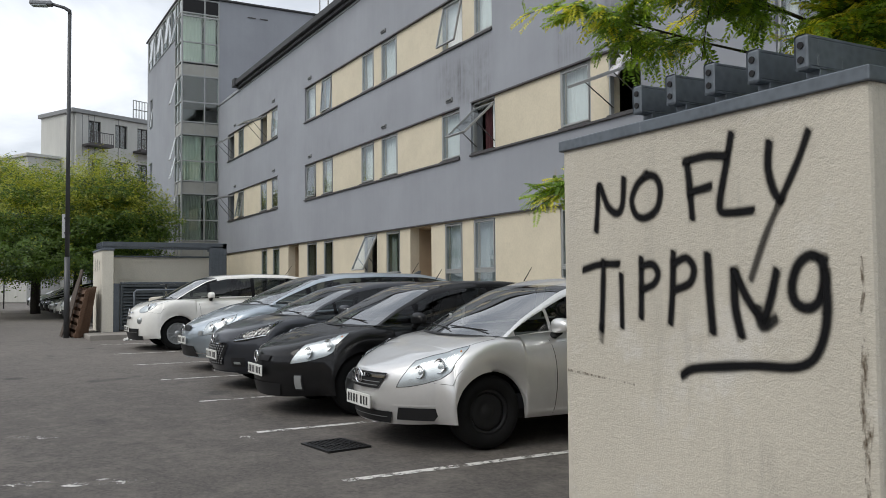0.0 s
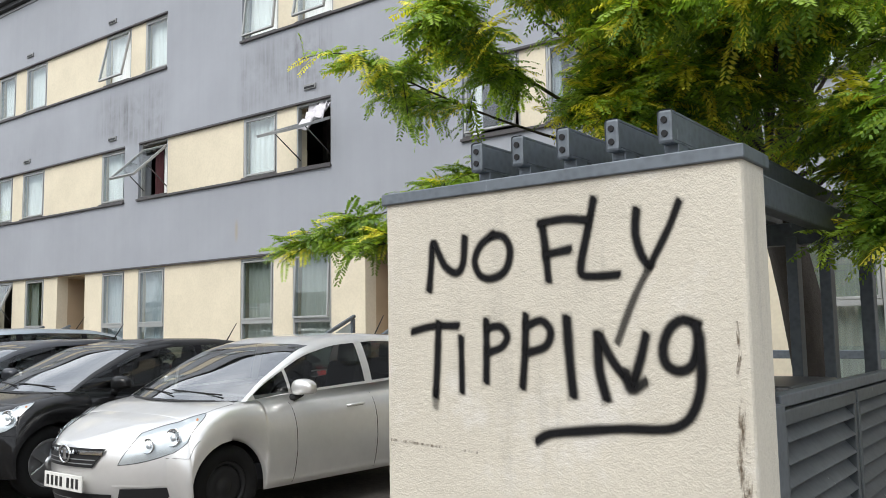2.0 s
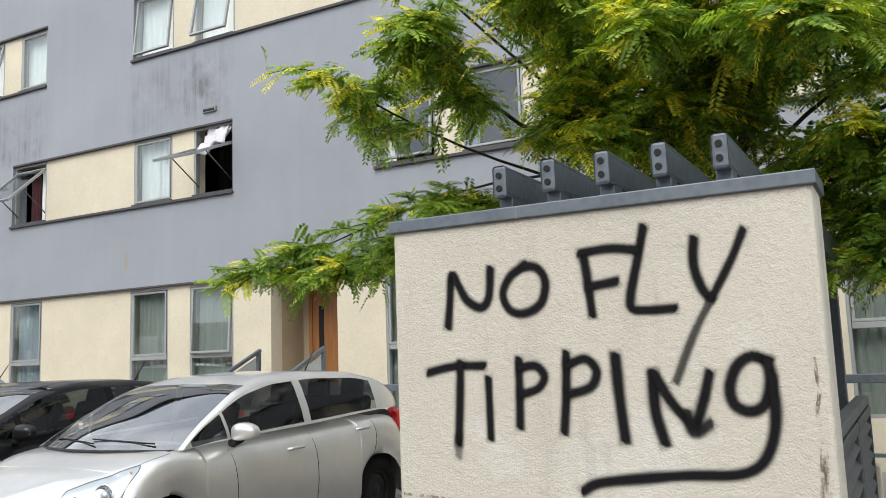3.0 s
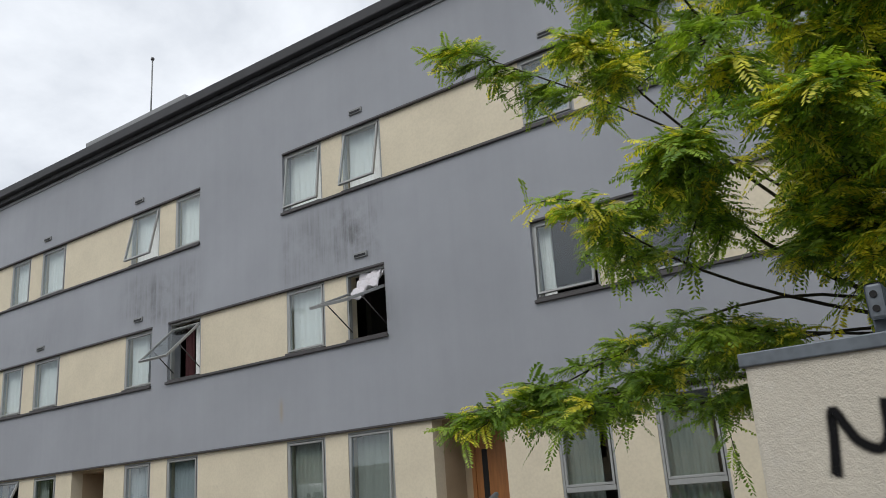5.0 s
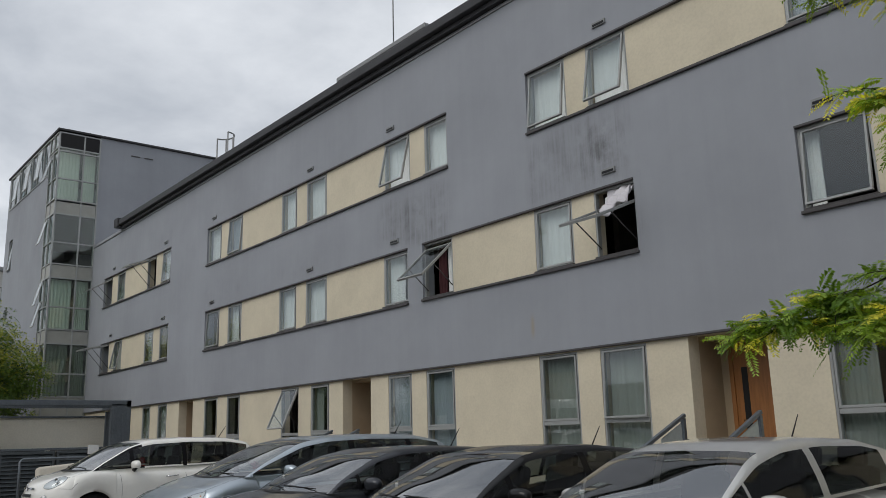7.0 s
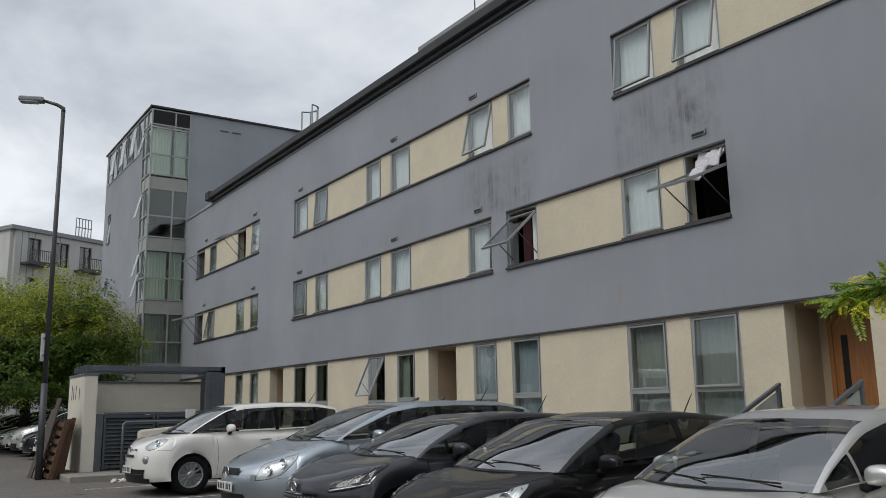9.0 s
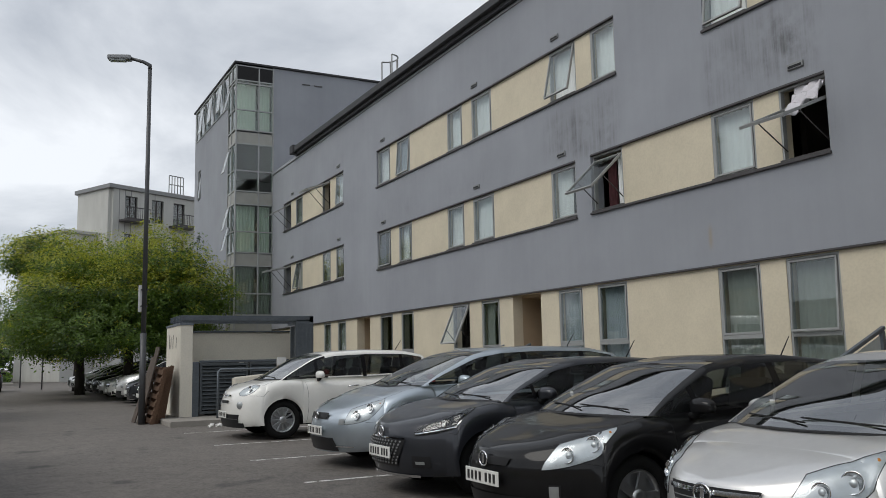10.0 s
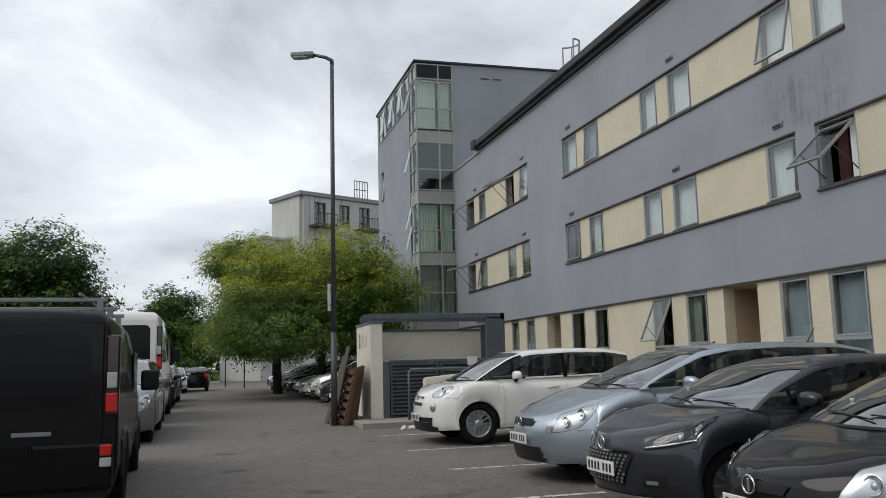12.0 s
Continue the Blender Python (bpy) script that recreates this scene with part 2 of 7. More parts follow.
def galvanised(name, base=(0.2, 0.225, 0.25), metal=0.45, rough=0.5):
    m, nt, p = mat_nodes(name)
    v = nt.nodes.new("ShaderNodeTexVoronoi")
    v.inputs["Scale"].default_value = 28
    tc = nt.nodes.new("ShaderNodeTexCoord")
    nt.links.new(tc.outputs["Object"], v.inputs["Vector"])
    sp = ramp_of(nt, v.outputs["Distance"], 0.0, tuple(c * 0.75 for c in base), 0.7, tuple(c * 1.25 for c in base)).outputs[0]
    w = noise_on(nt, 3.5, 6, 0.65)
    col = mix_rgb(nt, 0.5, sp, ramp_of(nt, w.outputs["Fac"], 0.35, tuple(c * 0.7 for c in base), 0.68, tuple(c * 1.2 for c in base)).outputs[0])
    drip = noise_on(nt, 1.0, 6, 0.7, stretch=(11, 11, 3))
    col = mix_rgb(nt, ramp_of(nt, drip.outputs["Fac"], 0.66, (0, 0, 0), 0.72, (0.55, 0.55, 0.55)).outputs[0], col, (0.5, 0.5, 0.5))
    nt.links.new(col, p.inputs["Base Color"])
    p.inputs["Metallic"].default_value, p.inputs["Roughness"].default_value = metal, rough
    bump(nt, p, w.outputs["Fac"], 0.15, 0.003)
    return m


def cream_wall(name, base, relief=0.5, fine=70.0, worn=False):
    """Cream render with blotches, damp patches and fine cracks of dirt."""
    m, nt, p = mat_nodes(name)
    a = noise_on(nt, 1.1, 7, 0.62)
    col = ramp_of(nt, a.outputs["Fac"], 0.32, tuple(c * 0.9 for c in base), 0.68, tuple(min(1, c * 1.05) for c in base)).outputs[0]
    d = noise_on(nt, 2.3, 9, 0.75)
    col = mix_rgb(nt, ramp_of(nt, d.outputs["Fac"], 0.6, (0, 0, 0), 0.78, (0.55, 0.55, 0.55)).outputs[0], col, tuple(c * 0.62 for c in base))
    f = noise_on(nt, fine, 4, 0.6)
    g = noise_on(nt, fine * 0.35, 3, 0.5)
    h = mix_rgb(nt, 0.5, f.outputs["Color"], g.outputs["Color"])
    col = mix_rgb(nt, 0.16, col, ramp_of(nt, g.outputs["Fac"], 0.36, tuple(c * 0.72 for c in base), 0.6, tuple(min(1, c * 1.08) for c in base)).outputs[0])
    if worn:
        bloom = noise_on(nt, 1.7, 8, 0.72)
        col = mix_rgb(nt, ramp_of(nt, bloom.outputs["Fac"], 0.54, (0, 0, 0), 0.7, (0.6, 0.6, 0.6)).outputs[0], col, (0.7, 0.685, 0.66))
        runs = noise_on(nt, 1.0, 7, 0.72, stretch=(7.5, 7.5, 0.8))
        patchy = noise_on(nt, 1.3, 4, 0.6)
        both = mix_rgb(nt, 1.0, ramp_of(nt, runs.outputs["Fac"], 0.5, (0, 0, 0), 0.72, (1, 1, 1)).outputs[0], ramp_of(nt, patchy.outputs["Fac"], 0.42, (0, 0, 0), 0.62, (0.75, 0.75, 0.75)).outputs[0], "MULTIPLY")
        col = mix_rgb(nt, both, col, (0.33, 0.31, 0.27))
        pits = noise_on(nt, 46, 5, 0.8)
        col = mix_rgb(nt, ramp_of(nt, pits.outputs["Fac"], 0.66, (0, 0, 0), 0.74, (0.6, 0.6, 0.6)).outputs[0], col, (0.4, 0.35, 0.27))
    nt.links.new(col, p.inputs["Base Color"])
    p.inputs["Roughness"].default_value = 0.88
    bump(nt, p, h, relief, 0.012)
    return m


def spray():
    """Black aerosol paint: dense along the stroke's middle, feathered to speckle at its edges."""
    m, nt, p = mat_nodes("black_spray_paint")
    p.inputs["Base Color"].default_value = (0.008, 0.008, 0.009, 1)
    p.inputs["Roughness"].default_value = 0.85
    p.inputs["Specular IOR Level"].default_value = 0.15
    uv = nt.nodes.new("ShaderNodeUVMap")
    sx = nt.nodes.new("ShaderNodeSeparateXYZ")
    nt.links.new(uv.outputs[0], sx.inputs[0])
    r = nt.nodes.new("ShaderNodeMapRange")
    r.interpolation_type = "SMOOTHSTEP"
    r.inputs["From Min"].default_value, r.inputs["From Max"].default_value = 1.0, 0.12
    r.inputs["To Max"].default_value = 1.03
    nt.links.new(sx.outputs["Y"], r.inputs["Value"])
    pw = nt.nodes.new("ShaderNodeMath")
    pw.operation, pw.inputs[1].default_value = "POWER", 2.6
    nt.links.new(r.outputs[0], pw.inputs[0])
    sp = noise_on(nt, 260, 2, 0.6)
    mu = nt.nodes.new("ShaderNodeMath")
    mu.operation = "MULTIPLY_ADD"
    mu.inputs[1].default_value, mu.inputs[2].default_value = 0.9, -0.45
    nt.links.new(sp.outputs["Fac"], mu.inputs[0])
    ad = nt.nodes.new("ShaderNodeMath")
    ad.operation = "ADD"
    nt.links.new(pw.outputs[0], ad.inputs[0])
    mw = nt.nodes.new("ShaderNodeMath")
    mw.operation = "MULTIPLY"
    # speckle matters only where the coat is thin
    nt.links.new(mu.outputs[0], mw.inputs[0])
    nt.links.new(pw.outputs[0], mw.inputs[1])
    nt.links.new(mw.outputs[0], ad.inputs[1])
    ad.use_clamp = True
    en = nt.nodes.new("ShaderNodeMath")
    en.operation = "MULTIPLY"
    nt.links.new(ad.outputs[0], en.inputs[0])
    nt.links.new(sx.outputs["X"], en.inputs[1])
    nt.links.new(en.outputs[0], p.inputs["Alpha"])
    return m


def grime():
    """Dark dirt in a ragged crack, gone in places."""
    m, nt, p = mat_nodes("crack_grime")
    p.inputs["Base Color"].default_value = (0.13, 0.095, 0.06, 1)
    p.inputs["Roughness"].default_value = 0.95
    f = noise_on(nt, 26, 8, 0.8, stretch=(1.6, 1.6, 0.5))
    r = ramp_of(nt, f.outputs["Fac"], 0.47, (0, 0, 0), 0.6, (0.8, 0.8, 0.8))
    nt.links.new(r.outputs[0], p.inputs["Alpha"])
    return m


M = {
    "grey": grey_render(),
    "cream": cream_wall("cream_render", (0.64, 0.575, 0.44), 0.07),
    "cream_rough": cream_wall("rough_cream_render", (0.58, 0.54, 0.455), 0.85, 135.0, True),
    # far store walls: cream lightened for the sun on them
    "cream_sunlit": cream_wall("sunlit_cream_render", (0.74, 0.7, 0.6), 0.3, 80.0),
    "asphalt": asphalt(),
    "paint": worn_paint(),
    "paint_old": worn_paint("flaked_road_paint", 0.53),
    "steel": galvanised("galvanised_steel", (0.135, 0.155, 0.175)),
    "steel_gate": galvanised("scratched_grey_steel", (0.072, 0.083, 0.09), 0.3, 0.55),
    "steel_dark": galvanised("weathered_dark_steel", (0.1, 0.115, 0.13), 0.35, 0.55),
    "alu": plain("grey_window_frame", (0.25, 0.255, 0.255), 0.45, 0.3),
    "frame": grainy("pale_grey_window_frame", (0.34, 0.35, 0.345), 0.12, 3, 50, 0.45, metal=0.2, relief=0.05),
    "spandrel": grainy("pale_spandrel_panel", (0.33, 0.33, 0.3), 0.1, 2, 40, 0.5),
    "alu_dark": plain("dark_flashing", (0.07, 0.065, 0.065), 0.5, 0.2),
    "fascia": grainy("black_roof_edge", (0.03, 0.03, 0.033), 0.3, 2, 40, 0.6),
    "roof": grainy("roof_felt", (0.12, 0.12, 0.12), 0.2, 1, 30, 0.9),
    "glass": glass("window_glass", (0.88, 0.92, 0.92), 1.55),
    "glass_green": glass("greenish_glass", (0.82, 0.88, 0.83), 1.55),
    "frosted": plain("pale_glass_panel", (0.45, 0.5, 0.5), 0.25),
    "net": grainy("white_net_curtain", (0.85, 0.86, 0.85), 0.1, 6, 80, 0.9, stretch=(9, 9, 0.4)),
    "net_grey": grainy("grey_net_curtain", (0.3, 0.32, 0.29), 0.18, 6, 80, 0.9, stretch=(9, 9, 0.4)),
    "curtain_blue": grainy("pale_blue_curtain", (0.36, 0.4, 0.43), 0.15, 6, 80, 0.9, stretch=(9, 9, 0.4)),
    "curtain_red": grainy("dark_red_curtain", (0.06, 0.016, 0.02), 0.2, 6, 80, 0.9),
    "cloth": grainy("white_bed_sheet", (0.6, 0.58, 0.61), 0.08, 5, 60, 0.9),
    "room": grainy("dim_room_paint", (0.2, 0.19, 0.17), 0.1, 1, 20, 0.9),
    "door": grainy("varnished_brown_door", (0.3, 0.125, 0.038), 0.25, 3, 40, 0.45, stretch=(8, 8, 0.6)),
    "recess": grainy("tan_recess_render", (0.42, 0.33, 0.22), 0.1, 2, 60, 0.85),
    "black": plain("black_plastic", (0.02, 0.02, 0.021), 0.45),
    "gloss_black": plain("gloss_black_trim", (0.006, 0.006, 0.007), 0.15),
    "rubber": grainy("tyre_rubber", (0.011, 0.011, 0.011), 0.25, 6, 90, 0.95),
    "alloy": plain("alloy_wheel", (0.5, 0.51, 0.52), 0.3, 0.85),
    "chrome": plain("chrome", (0.75, 0.76, 0.77), 0.12, 1.0),
    "lamp": glass("headlight_lens", (0.9, 0.93, 0.95), 1.5),
    "reflector": plain("headlight_reflector", (0.42, 0.44, 0.44), 0.34, 0.6),
    "lamp_bowl": plain("grey_lamp_housing", (0.62, 0.64, 0.64), 0.38, 0.75),
    "amber": plain("amber_lens", (0.6, 0.2, 0.02), 0.2),
    "red_lens": plain("red_tail_lens", (0.6, 0.012, 0.012), 0.12, 0, 0.6),
    "dark_lens": plain("smoked_red_lens", (0.016, 0.002, 0.0025), 0.12, 0, 0.6),
    "car_glass": glass("windscreen_glass", (0.62, 0.68, 0.66), 2.8),
    "car_side_glass": glass("tinted_car_glass", (0.3, 0.33, 0.32), 1.42),
    "plate": plain("white_number_plate", (0.78, 0.78, 0.74), 0.35),
    "plate_y": plain("yellow_number_plate", (0.7, 0.52, 0.05), 0.35),
    "seat": grainy("dark_car_seat", (0.035, 0.035, 0.04), 0.2, 8, 90, 0.9),
    "kerb": grainy("concrete_kerb", (0.3, 0.28, 0.25), 0.15, 3, 50, 0.9, dirt=(0.12, 0.1, 0.08)),
    "paving": grainy("concrete_paving", (0.26, 0.25, 0.23), 0.12, 2, 50, 0.9, dirt=(0.12, 0.11, 0.1)),
    "pallet": grainy("weathered_pallet_wood", (0.12, 0.068, 0.04), 0.35, 6, 50, 0.85, stretch=(1, 6, 6)),
    "board": grainy("dark_board", (0.09, 0.07, 0.055), 0.2, 4, 40, 0.85),
    "bark": grainy("dark_bark", (0.05, 0.042, 0.035), 0.35, 5, 40, 0.95, relief=0.8, dist=0.01, stretch=(3, 3, 0.6)),
    "leaf": leafy("green_leaf", (0.145, 0.255, 0.04)),
    "leaf_light": leafy("light_green_leaf", (0.28, 0.41, 0.055)),
    "leaf_yellow": leafy("yellow_leaf", (0.7, 0.67, 0.09)),
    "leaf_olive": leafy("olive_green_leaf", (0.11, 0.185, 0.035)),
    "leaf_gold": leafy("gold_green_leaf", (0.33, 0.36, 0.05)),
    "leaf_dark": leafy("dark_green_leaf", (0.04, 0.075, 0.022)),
    "grass": leafy("rough_grass", (0.06, 0.1, 0.03)),
    "spray": spray(),
    "grime": grime(),
    "mattress": grainy("stained_mattress", (0.6, 0.56, 0.48), 0.12, 3, 50, 0.9, dirt=(0.3, 0.25, 0.18)),
    "bar": plain("black_lettering", (0.02, 0.02, 0.02), 0.5),
    "white": plain("white_sign", (0.75, 0.75, 0.74), 0.4),
    "pole": plain("dark_grey_pole", (0.075, 0.078, 0.082), 0.45, 0.3),
    "lamp_body": plain("grey_lamp_head", (0.25, 0.26, 0.27), 0.4, 0.3),
    "bldg_white": grainy("pale_wall_panels", (0.5, 0.5, 0.47), 0.1, 1, 20, 0.8, stretch=(1.5, 1.5, 0.3)),
    "bin": plain("dark_bin_plastic", (0.022, 0.024, 0.026), 0.4),
    "litter": plain("crumpled_white_paper", (0.7, 0.69, 0.66), 0.8),
}

for key in ("gloss_black", "black", "rubber"):
    M[key].node_tree.nodes["Principled BSDF"].inputs["Specular IOR Level"].default_value = 0.2


def car_paint(name, base, metal=0.0, rough=0.32, coat=1.0):
    m, nt, p = mat_nodes(name)
    d = noise_on(nt, 3.0, 7, 0.7)
    col = ramp_of(nt, d.outputs["Fac"], 0.35, tuple(c * 0.9 + 0.004 for c in base), 0.7, base).outputs[0]
    nt.links.new(col, p.inputs["Base Color"])
    rr = ramp_of(nt, d.outputs["Fac"], 0.35, (rough + 0.08,) * 3, 0.7, (rough,) * 3)
    nt.links.new(rr.outputs[0], p.inputs["Roughness"])
    p.inputs["Metallic"].default_value = metal
    p.inputs["Coat Weight"].default_value, p.inputs["Coat Roughness"].default_value = coat, 0.05
    p.inputs["Specular IOR Level"].default_value = 0.5 if max(base) > 0.1 else (0.3 if max(base) > 0.01 else 0.1)
    return m


PAINT = {
    "silver": car_paint("silver_metallic_paint", (0.78, 0.775, 0.76), 0.65, 0.3),
    "van_black": car_paint("black_van_paint", (0.004, 0.004, 0.0048), 0.0, 0.35, 0.32),
    "black": car_paint("black_car_paint", (0.004, 0.004, 0.0046), 0.0, 0.45, 0.55),
    "dark_grey": car_paint("dark_grey_metallic_paint", (0.032, 0.035, 0.043), 0.5, 0.36, 0.65),
    "pale_blue": car_paint("pale_silver_blue_paint", (0.47, 0.53, 0.58), 0.85, 0.34),
    "white": car_paint("white_car_paint", (0.86, 0.85, 0.8), 0.0, 0.35),
    "mid_grey": car_paint("mid_grey_metallic_paint", (0.2, 0.21, 0.22), 0.6, 0.35),
}


# ---- building helpers ----
def ground_z(x):
    """The car park falls gently towards its open end."""
    return -0.1 - 0.0125 * min(max(x, -8.0), 30.0)


def thing(name, loc, label, category, group="", turn=0.0, kind=""):
    ob = new(name)
    ob.matrix_world = pose(*loc, 0, 0, turn)
    ob.empty_display_size = 0.1
    return tagged(ob, label, category, group, kind)


def part(name, bm, material, parent, label="", smooth=False):
    """One bmesh as one mesh object under a thing or a part."""
    me = bpy.data.meshes.new(name)
    bm.normal_update()
    bm.to_mesh(me)
    bm.free()
    for m in material if isinstance(material, (list, tuple)) else (material,):
        me.materials.append(m)
    if smooth:
        me.shade_smooth()
    ob = new(name, me)
    ob.parent = parent
    return tagged(ob, label)


def whole(name, bm, material, label, category, kind="", group="", smooth=False):
    ob = part(name, bm, material, None, label, smooth)
    return tagged(ob, label, category, group, kind)


def B():
    return bmesh.new()


def box(bm, x0, x1, y0, y1, z0, z1, bev=0.0, mat=0):
    r = bmesh.ops.create_cube(bm, size=1.0)
    vs = r["verts"]
    for v in vs:
        v.co = Vector(((x0 + x1) / 2 + v.co.x * (x1 - x0), (y0 + y1) / 2 + v.co.y * (y1 - y0), (z0 + z1) / 2 + v.co.z * (z1 - z0)))
    fs = {f for v in vs for f in v.link_faces}
    for f in fs:
        f.material_index = mat
    if bev:
        es = {e for v in vs for e in v.link_edges}
        rb = bmesh.ops.bevel(bm, geom=list(es), offset=bev, segments=2, affect="EDGES", profile=0.5)
        for f in rb["faces"]:
            f.material_index = mat
    return bm


def rot_box(bm, m, sx, sy, sz, bev=0.0, mat=0):
    """A box of that size centred on the pose m."""
    t = B()
    box(t, -sx / 2, sx / 2, -sy / 2, sy / 2, -sz / 2, sz / 2, bev, mat)
    t.transform(m)
    me = bpy.data.meshes.new("tmp")
    t.to_mesh(me)
    t.free()
    bm.from_mesh(me)
    bpy.data.meshes.remove(me)
    return bm


def tube(bm, pts, radii, n=8, cap=True, mat=0):
    """A round bar along a line of points."""
    pts = [Vector(p) for p in pts]
    if isinstance(radii, (int, float)):
        radii = [radii] * len(pts)
    rings = []
    for i, p in enumerate(pts):
        d = (pts[min(i + 1, len(pts) - 1)] - pts[max(i - 1, 0)]).normalized()
        a = d.orthogonal().normalized() if i == 0 else (a - a.dot(d) * d).normalized()
        b = d.cross(a)
        rings.append([bm.verts.new(p + (a * math.cos(k * math.tau / n) + b * math.sin(k * math.tau / n)) * radii[i]) for k in range(n)])
    for r0, r1 in zip(rings, rings[1:]):
        for k in range(n):
            f = bm.faces.new((r0[k], r0[(k + 1) % n], r1[(k + 1) % n], r1[k]))
            f.material_index = mat
            f.smooth = True
    if cap:
        bm.faces.new(rings[0][::-1]).material_index = mat
        bm.faces.new(rings[-1]).material_index = mat
    return bm


def lathe(bm, prof, n=28, axis="x", mat=0, at=(0, 0, 0)):
    """A ring turned round the x axis from (offset, radius) pairs."""
    rings = []
    for o, r in prof:
        ring = []
        for k in range(n):
            c, s = math.cos(k * math.tau / n) * r, math.sin(k * math.tau / n) * r
            ring.append(bm.verts.new((at[0] + o, at[1] + c, at[2] + s)))
        rings.append(ring)
    for r0, r1 in zip(rings, rings[1:]):
        for k in range(n):
            f = bm.faces.new((r0[k], r0[(k + 1) % n], r1[(k + 1) % n], r1[k]))
            f.material_index = mat
            f.smooth = True
    return rings


def grid_wall(bm, xs, zs, y0, y1, holes, mat=0):
    """A wall in the xz plane between y0 and y1 with rectangular holes right through it."""
    xs = sorted({round(v, 4) for v in list(xs) + [h[i] for h in holes for i in (0, 1)] if xs[0] - 1e-6 <= v <= xs[-1] + 1e-6})
    zs = sorted({round(v, 4) for v in list(zs) + [h[i] for h in holes for i in (2, 3)] if zs[0] - 1e-6 <= v <= zs[-1] + 1e-6})
    cache = {}

    def v(i, j, k):
        if (i, j, k) not in cache:
            cache[i, j, k] = bm.verts.new((xs[i], (y0, y1)[k], zs[j]))
        return cache[i, j, k]

    def solid(i, j):
        if not (0 <= i < len(xs) - 1 and 0 <= j < len(zs) - 1):
            return False
        cx, cz = (xs[i] + xs[i + 1]) / 2, (zs[j] + zs[j + 1]) / 2
        return not any(h[0] < cx < h[1] and h[2] < cz < h[3] for h in holes)

    for i in range(len(xs) - 1):
        for j in range(len(zs) - 1):
            if not solid(i, j):
                continue
            quads = [(v(i, j, 0), v(i + 1, j, 0), v(i + 1, j + 1, 0), v(i, j + 1, 0)), (v(i, j, 1), v(i, j + 1, 1), v(i + 1, j + 1, 1), v(i + 1, j, 1))]
            if not solid(i - 1, j):
                quads.append((v(i, j, 0), v(i, j + 1, 0), v(i, j + 1, 1), v(i, j, 1)))
            if not solid(i + 1, j):
                quads.append((v(i + 1, j, 0), v(i + 1, j, 1), v(i + 1, j + 1, 1), v(i + 1, j + 1, 0)))
            if not solid(i, j - 1):
                quads.append((v(i, j, 0), v(i, j, 1), v(i + 1, j, 1), v(i + 1, j, 0)))
            if not solid(i, j + 1):
                quads.append((v(i, j + 1, 0), v(i + 1, j + 1, 0), v(i + 1, j + 1, 1), v(i, j + 1, 1)))
            for q in quads:
                bm.faces.new(q).material_index = mat
    return bm


# ---- ground ----
def build_ground():
    bm = B()
    xs = [-2500, -400, -120, -60, -30, -8, 30, 120, 400, 2500]
    ys = [-2500, -300, -60, -25, 0, 25, 60, 300, 2500]
    rows = [[bm.verts.new((x, y, ground_z(x))) for x in xs] for y in ys]
    for j in range(len(ys) - 1):
        for i in range(len(xs) - 1):
            bm.faces.new((rows[j][i], rows[j][i + 1], rows[j + 1][i + 1], rows[j + 1][i]))
    whole("ground", bm, M["asphalt"], "worn dark asphalt car park and service road", "ground", "structure")


build_ground()


def sloped_slab(name, x0, x1, y0, y1, h, mat, label, cat):
    """A raised slab that follows the fall of the ground."""
    bm = B()
    n = max(1, int((x1 - x0) / 2))
    vs = []
    for i in range(n + 1):
        x = x0 + (x1 - x0) * i / n
        z = ground_z(x)
        vs.append([bm.verts.new(c) for c in ((x, y0, z - 0.05), (x, y0, z + h - 0.02), (x, y0 + 0.02, z + h), (x, y1, z + h), (x, y1, z - 0.05))])
    for a, b in zip(vs, vs[1:]):
        for k in range(4):
            bm.faces.new((a[k], b[k], b[k + 1], a[k + 1]))
    bm.faces.new(vs[0])
    bm.faces.new(vs[-1][::-1])
    return whole(name, bm, mat, label, cat, "structure")


sloped_slab("pavement", -26.9, 24.0, -2.4, 0.04, 0.12, M["paving"], "concrete pavement along the foot of the flats", "pavement")

# bay lines, each a thin worn strip of paint
for i, x in enumerate((-5.5, -3.08, -0.85, 1.42, 3.74, 5.95, 8.05)):
    bm = B()
    y0, y1, n = -7.86, -2.9, 10
    prev = None
    for k in range(n + 1):
        y = y0 + (y1 - y0) * k / n
        w = 0.045
        xx = x - 0.012 * (y - y0)
        cur = [bm.verts.new((xx - w, y, ground_z(xx) + 0.004)), bm.verts.new((xx + w, y, ground_z(xx) + 0.004))]
        if prev:
            bm.faces.new((prev[0], prev[1], cur[1], cur[0]))
        prev = cur
    whole("bay_line", bm, M["paint"], "worn white painted parking bay line on asphalt", "road marking", "structure", "bay lines")


def paint_patch(cx, cy, sx, sy, turn, label):
    bm = B()
    rnd = random.Random(int(cx * 100))
    ring = []
    for k in range(22):
        a = k * math.tau / 22
        r = 1 - 0.35 * rnd.random()
        p = Vector((math.cos(a) * sx * r, math.sin(a) * sy * r, 0))
        p.rotate(Euler((0, 0, turn)))
        x, y = cx + p.x, cy + p.y
        ring.append(bm.verts.new((x, y, ground_z(x) + 0.004)))
    bm.faces.new(ring)
    whole("paint_mark", bm, M["paint_old"], label, "road marking", "structure", "paint marks")


paint_patch(7.2, -9.5, 0.62, 0.13, 1.2, "flaked white paint mark on the asphalt")
paint_patch(6.15, -7.98, 0.2, 0.06, 0.9, "small flaked white paint mark on asphalt")
paint_patch(5.25, -9.6, 0.32, 0.07, 1.0, "small flaked white paint mark on asphalt")


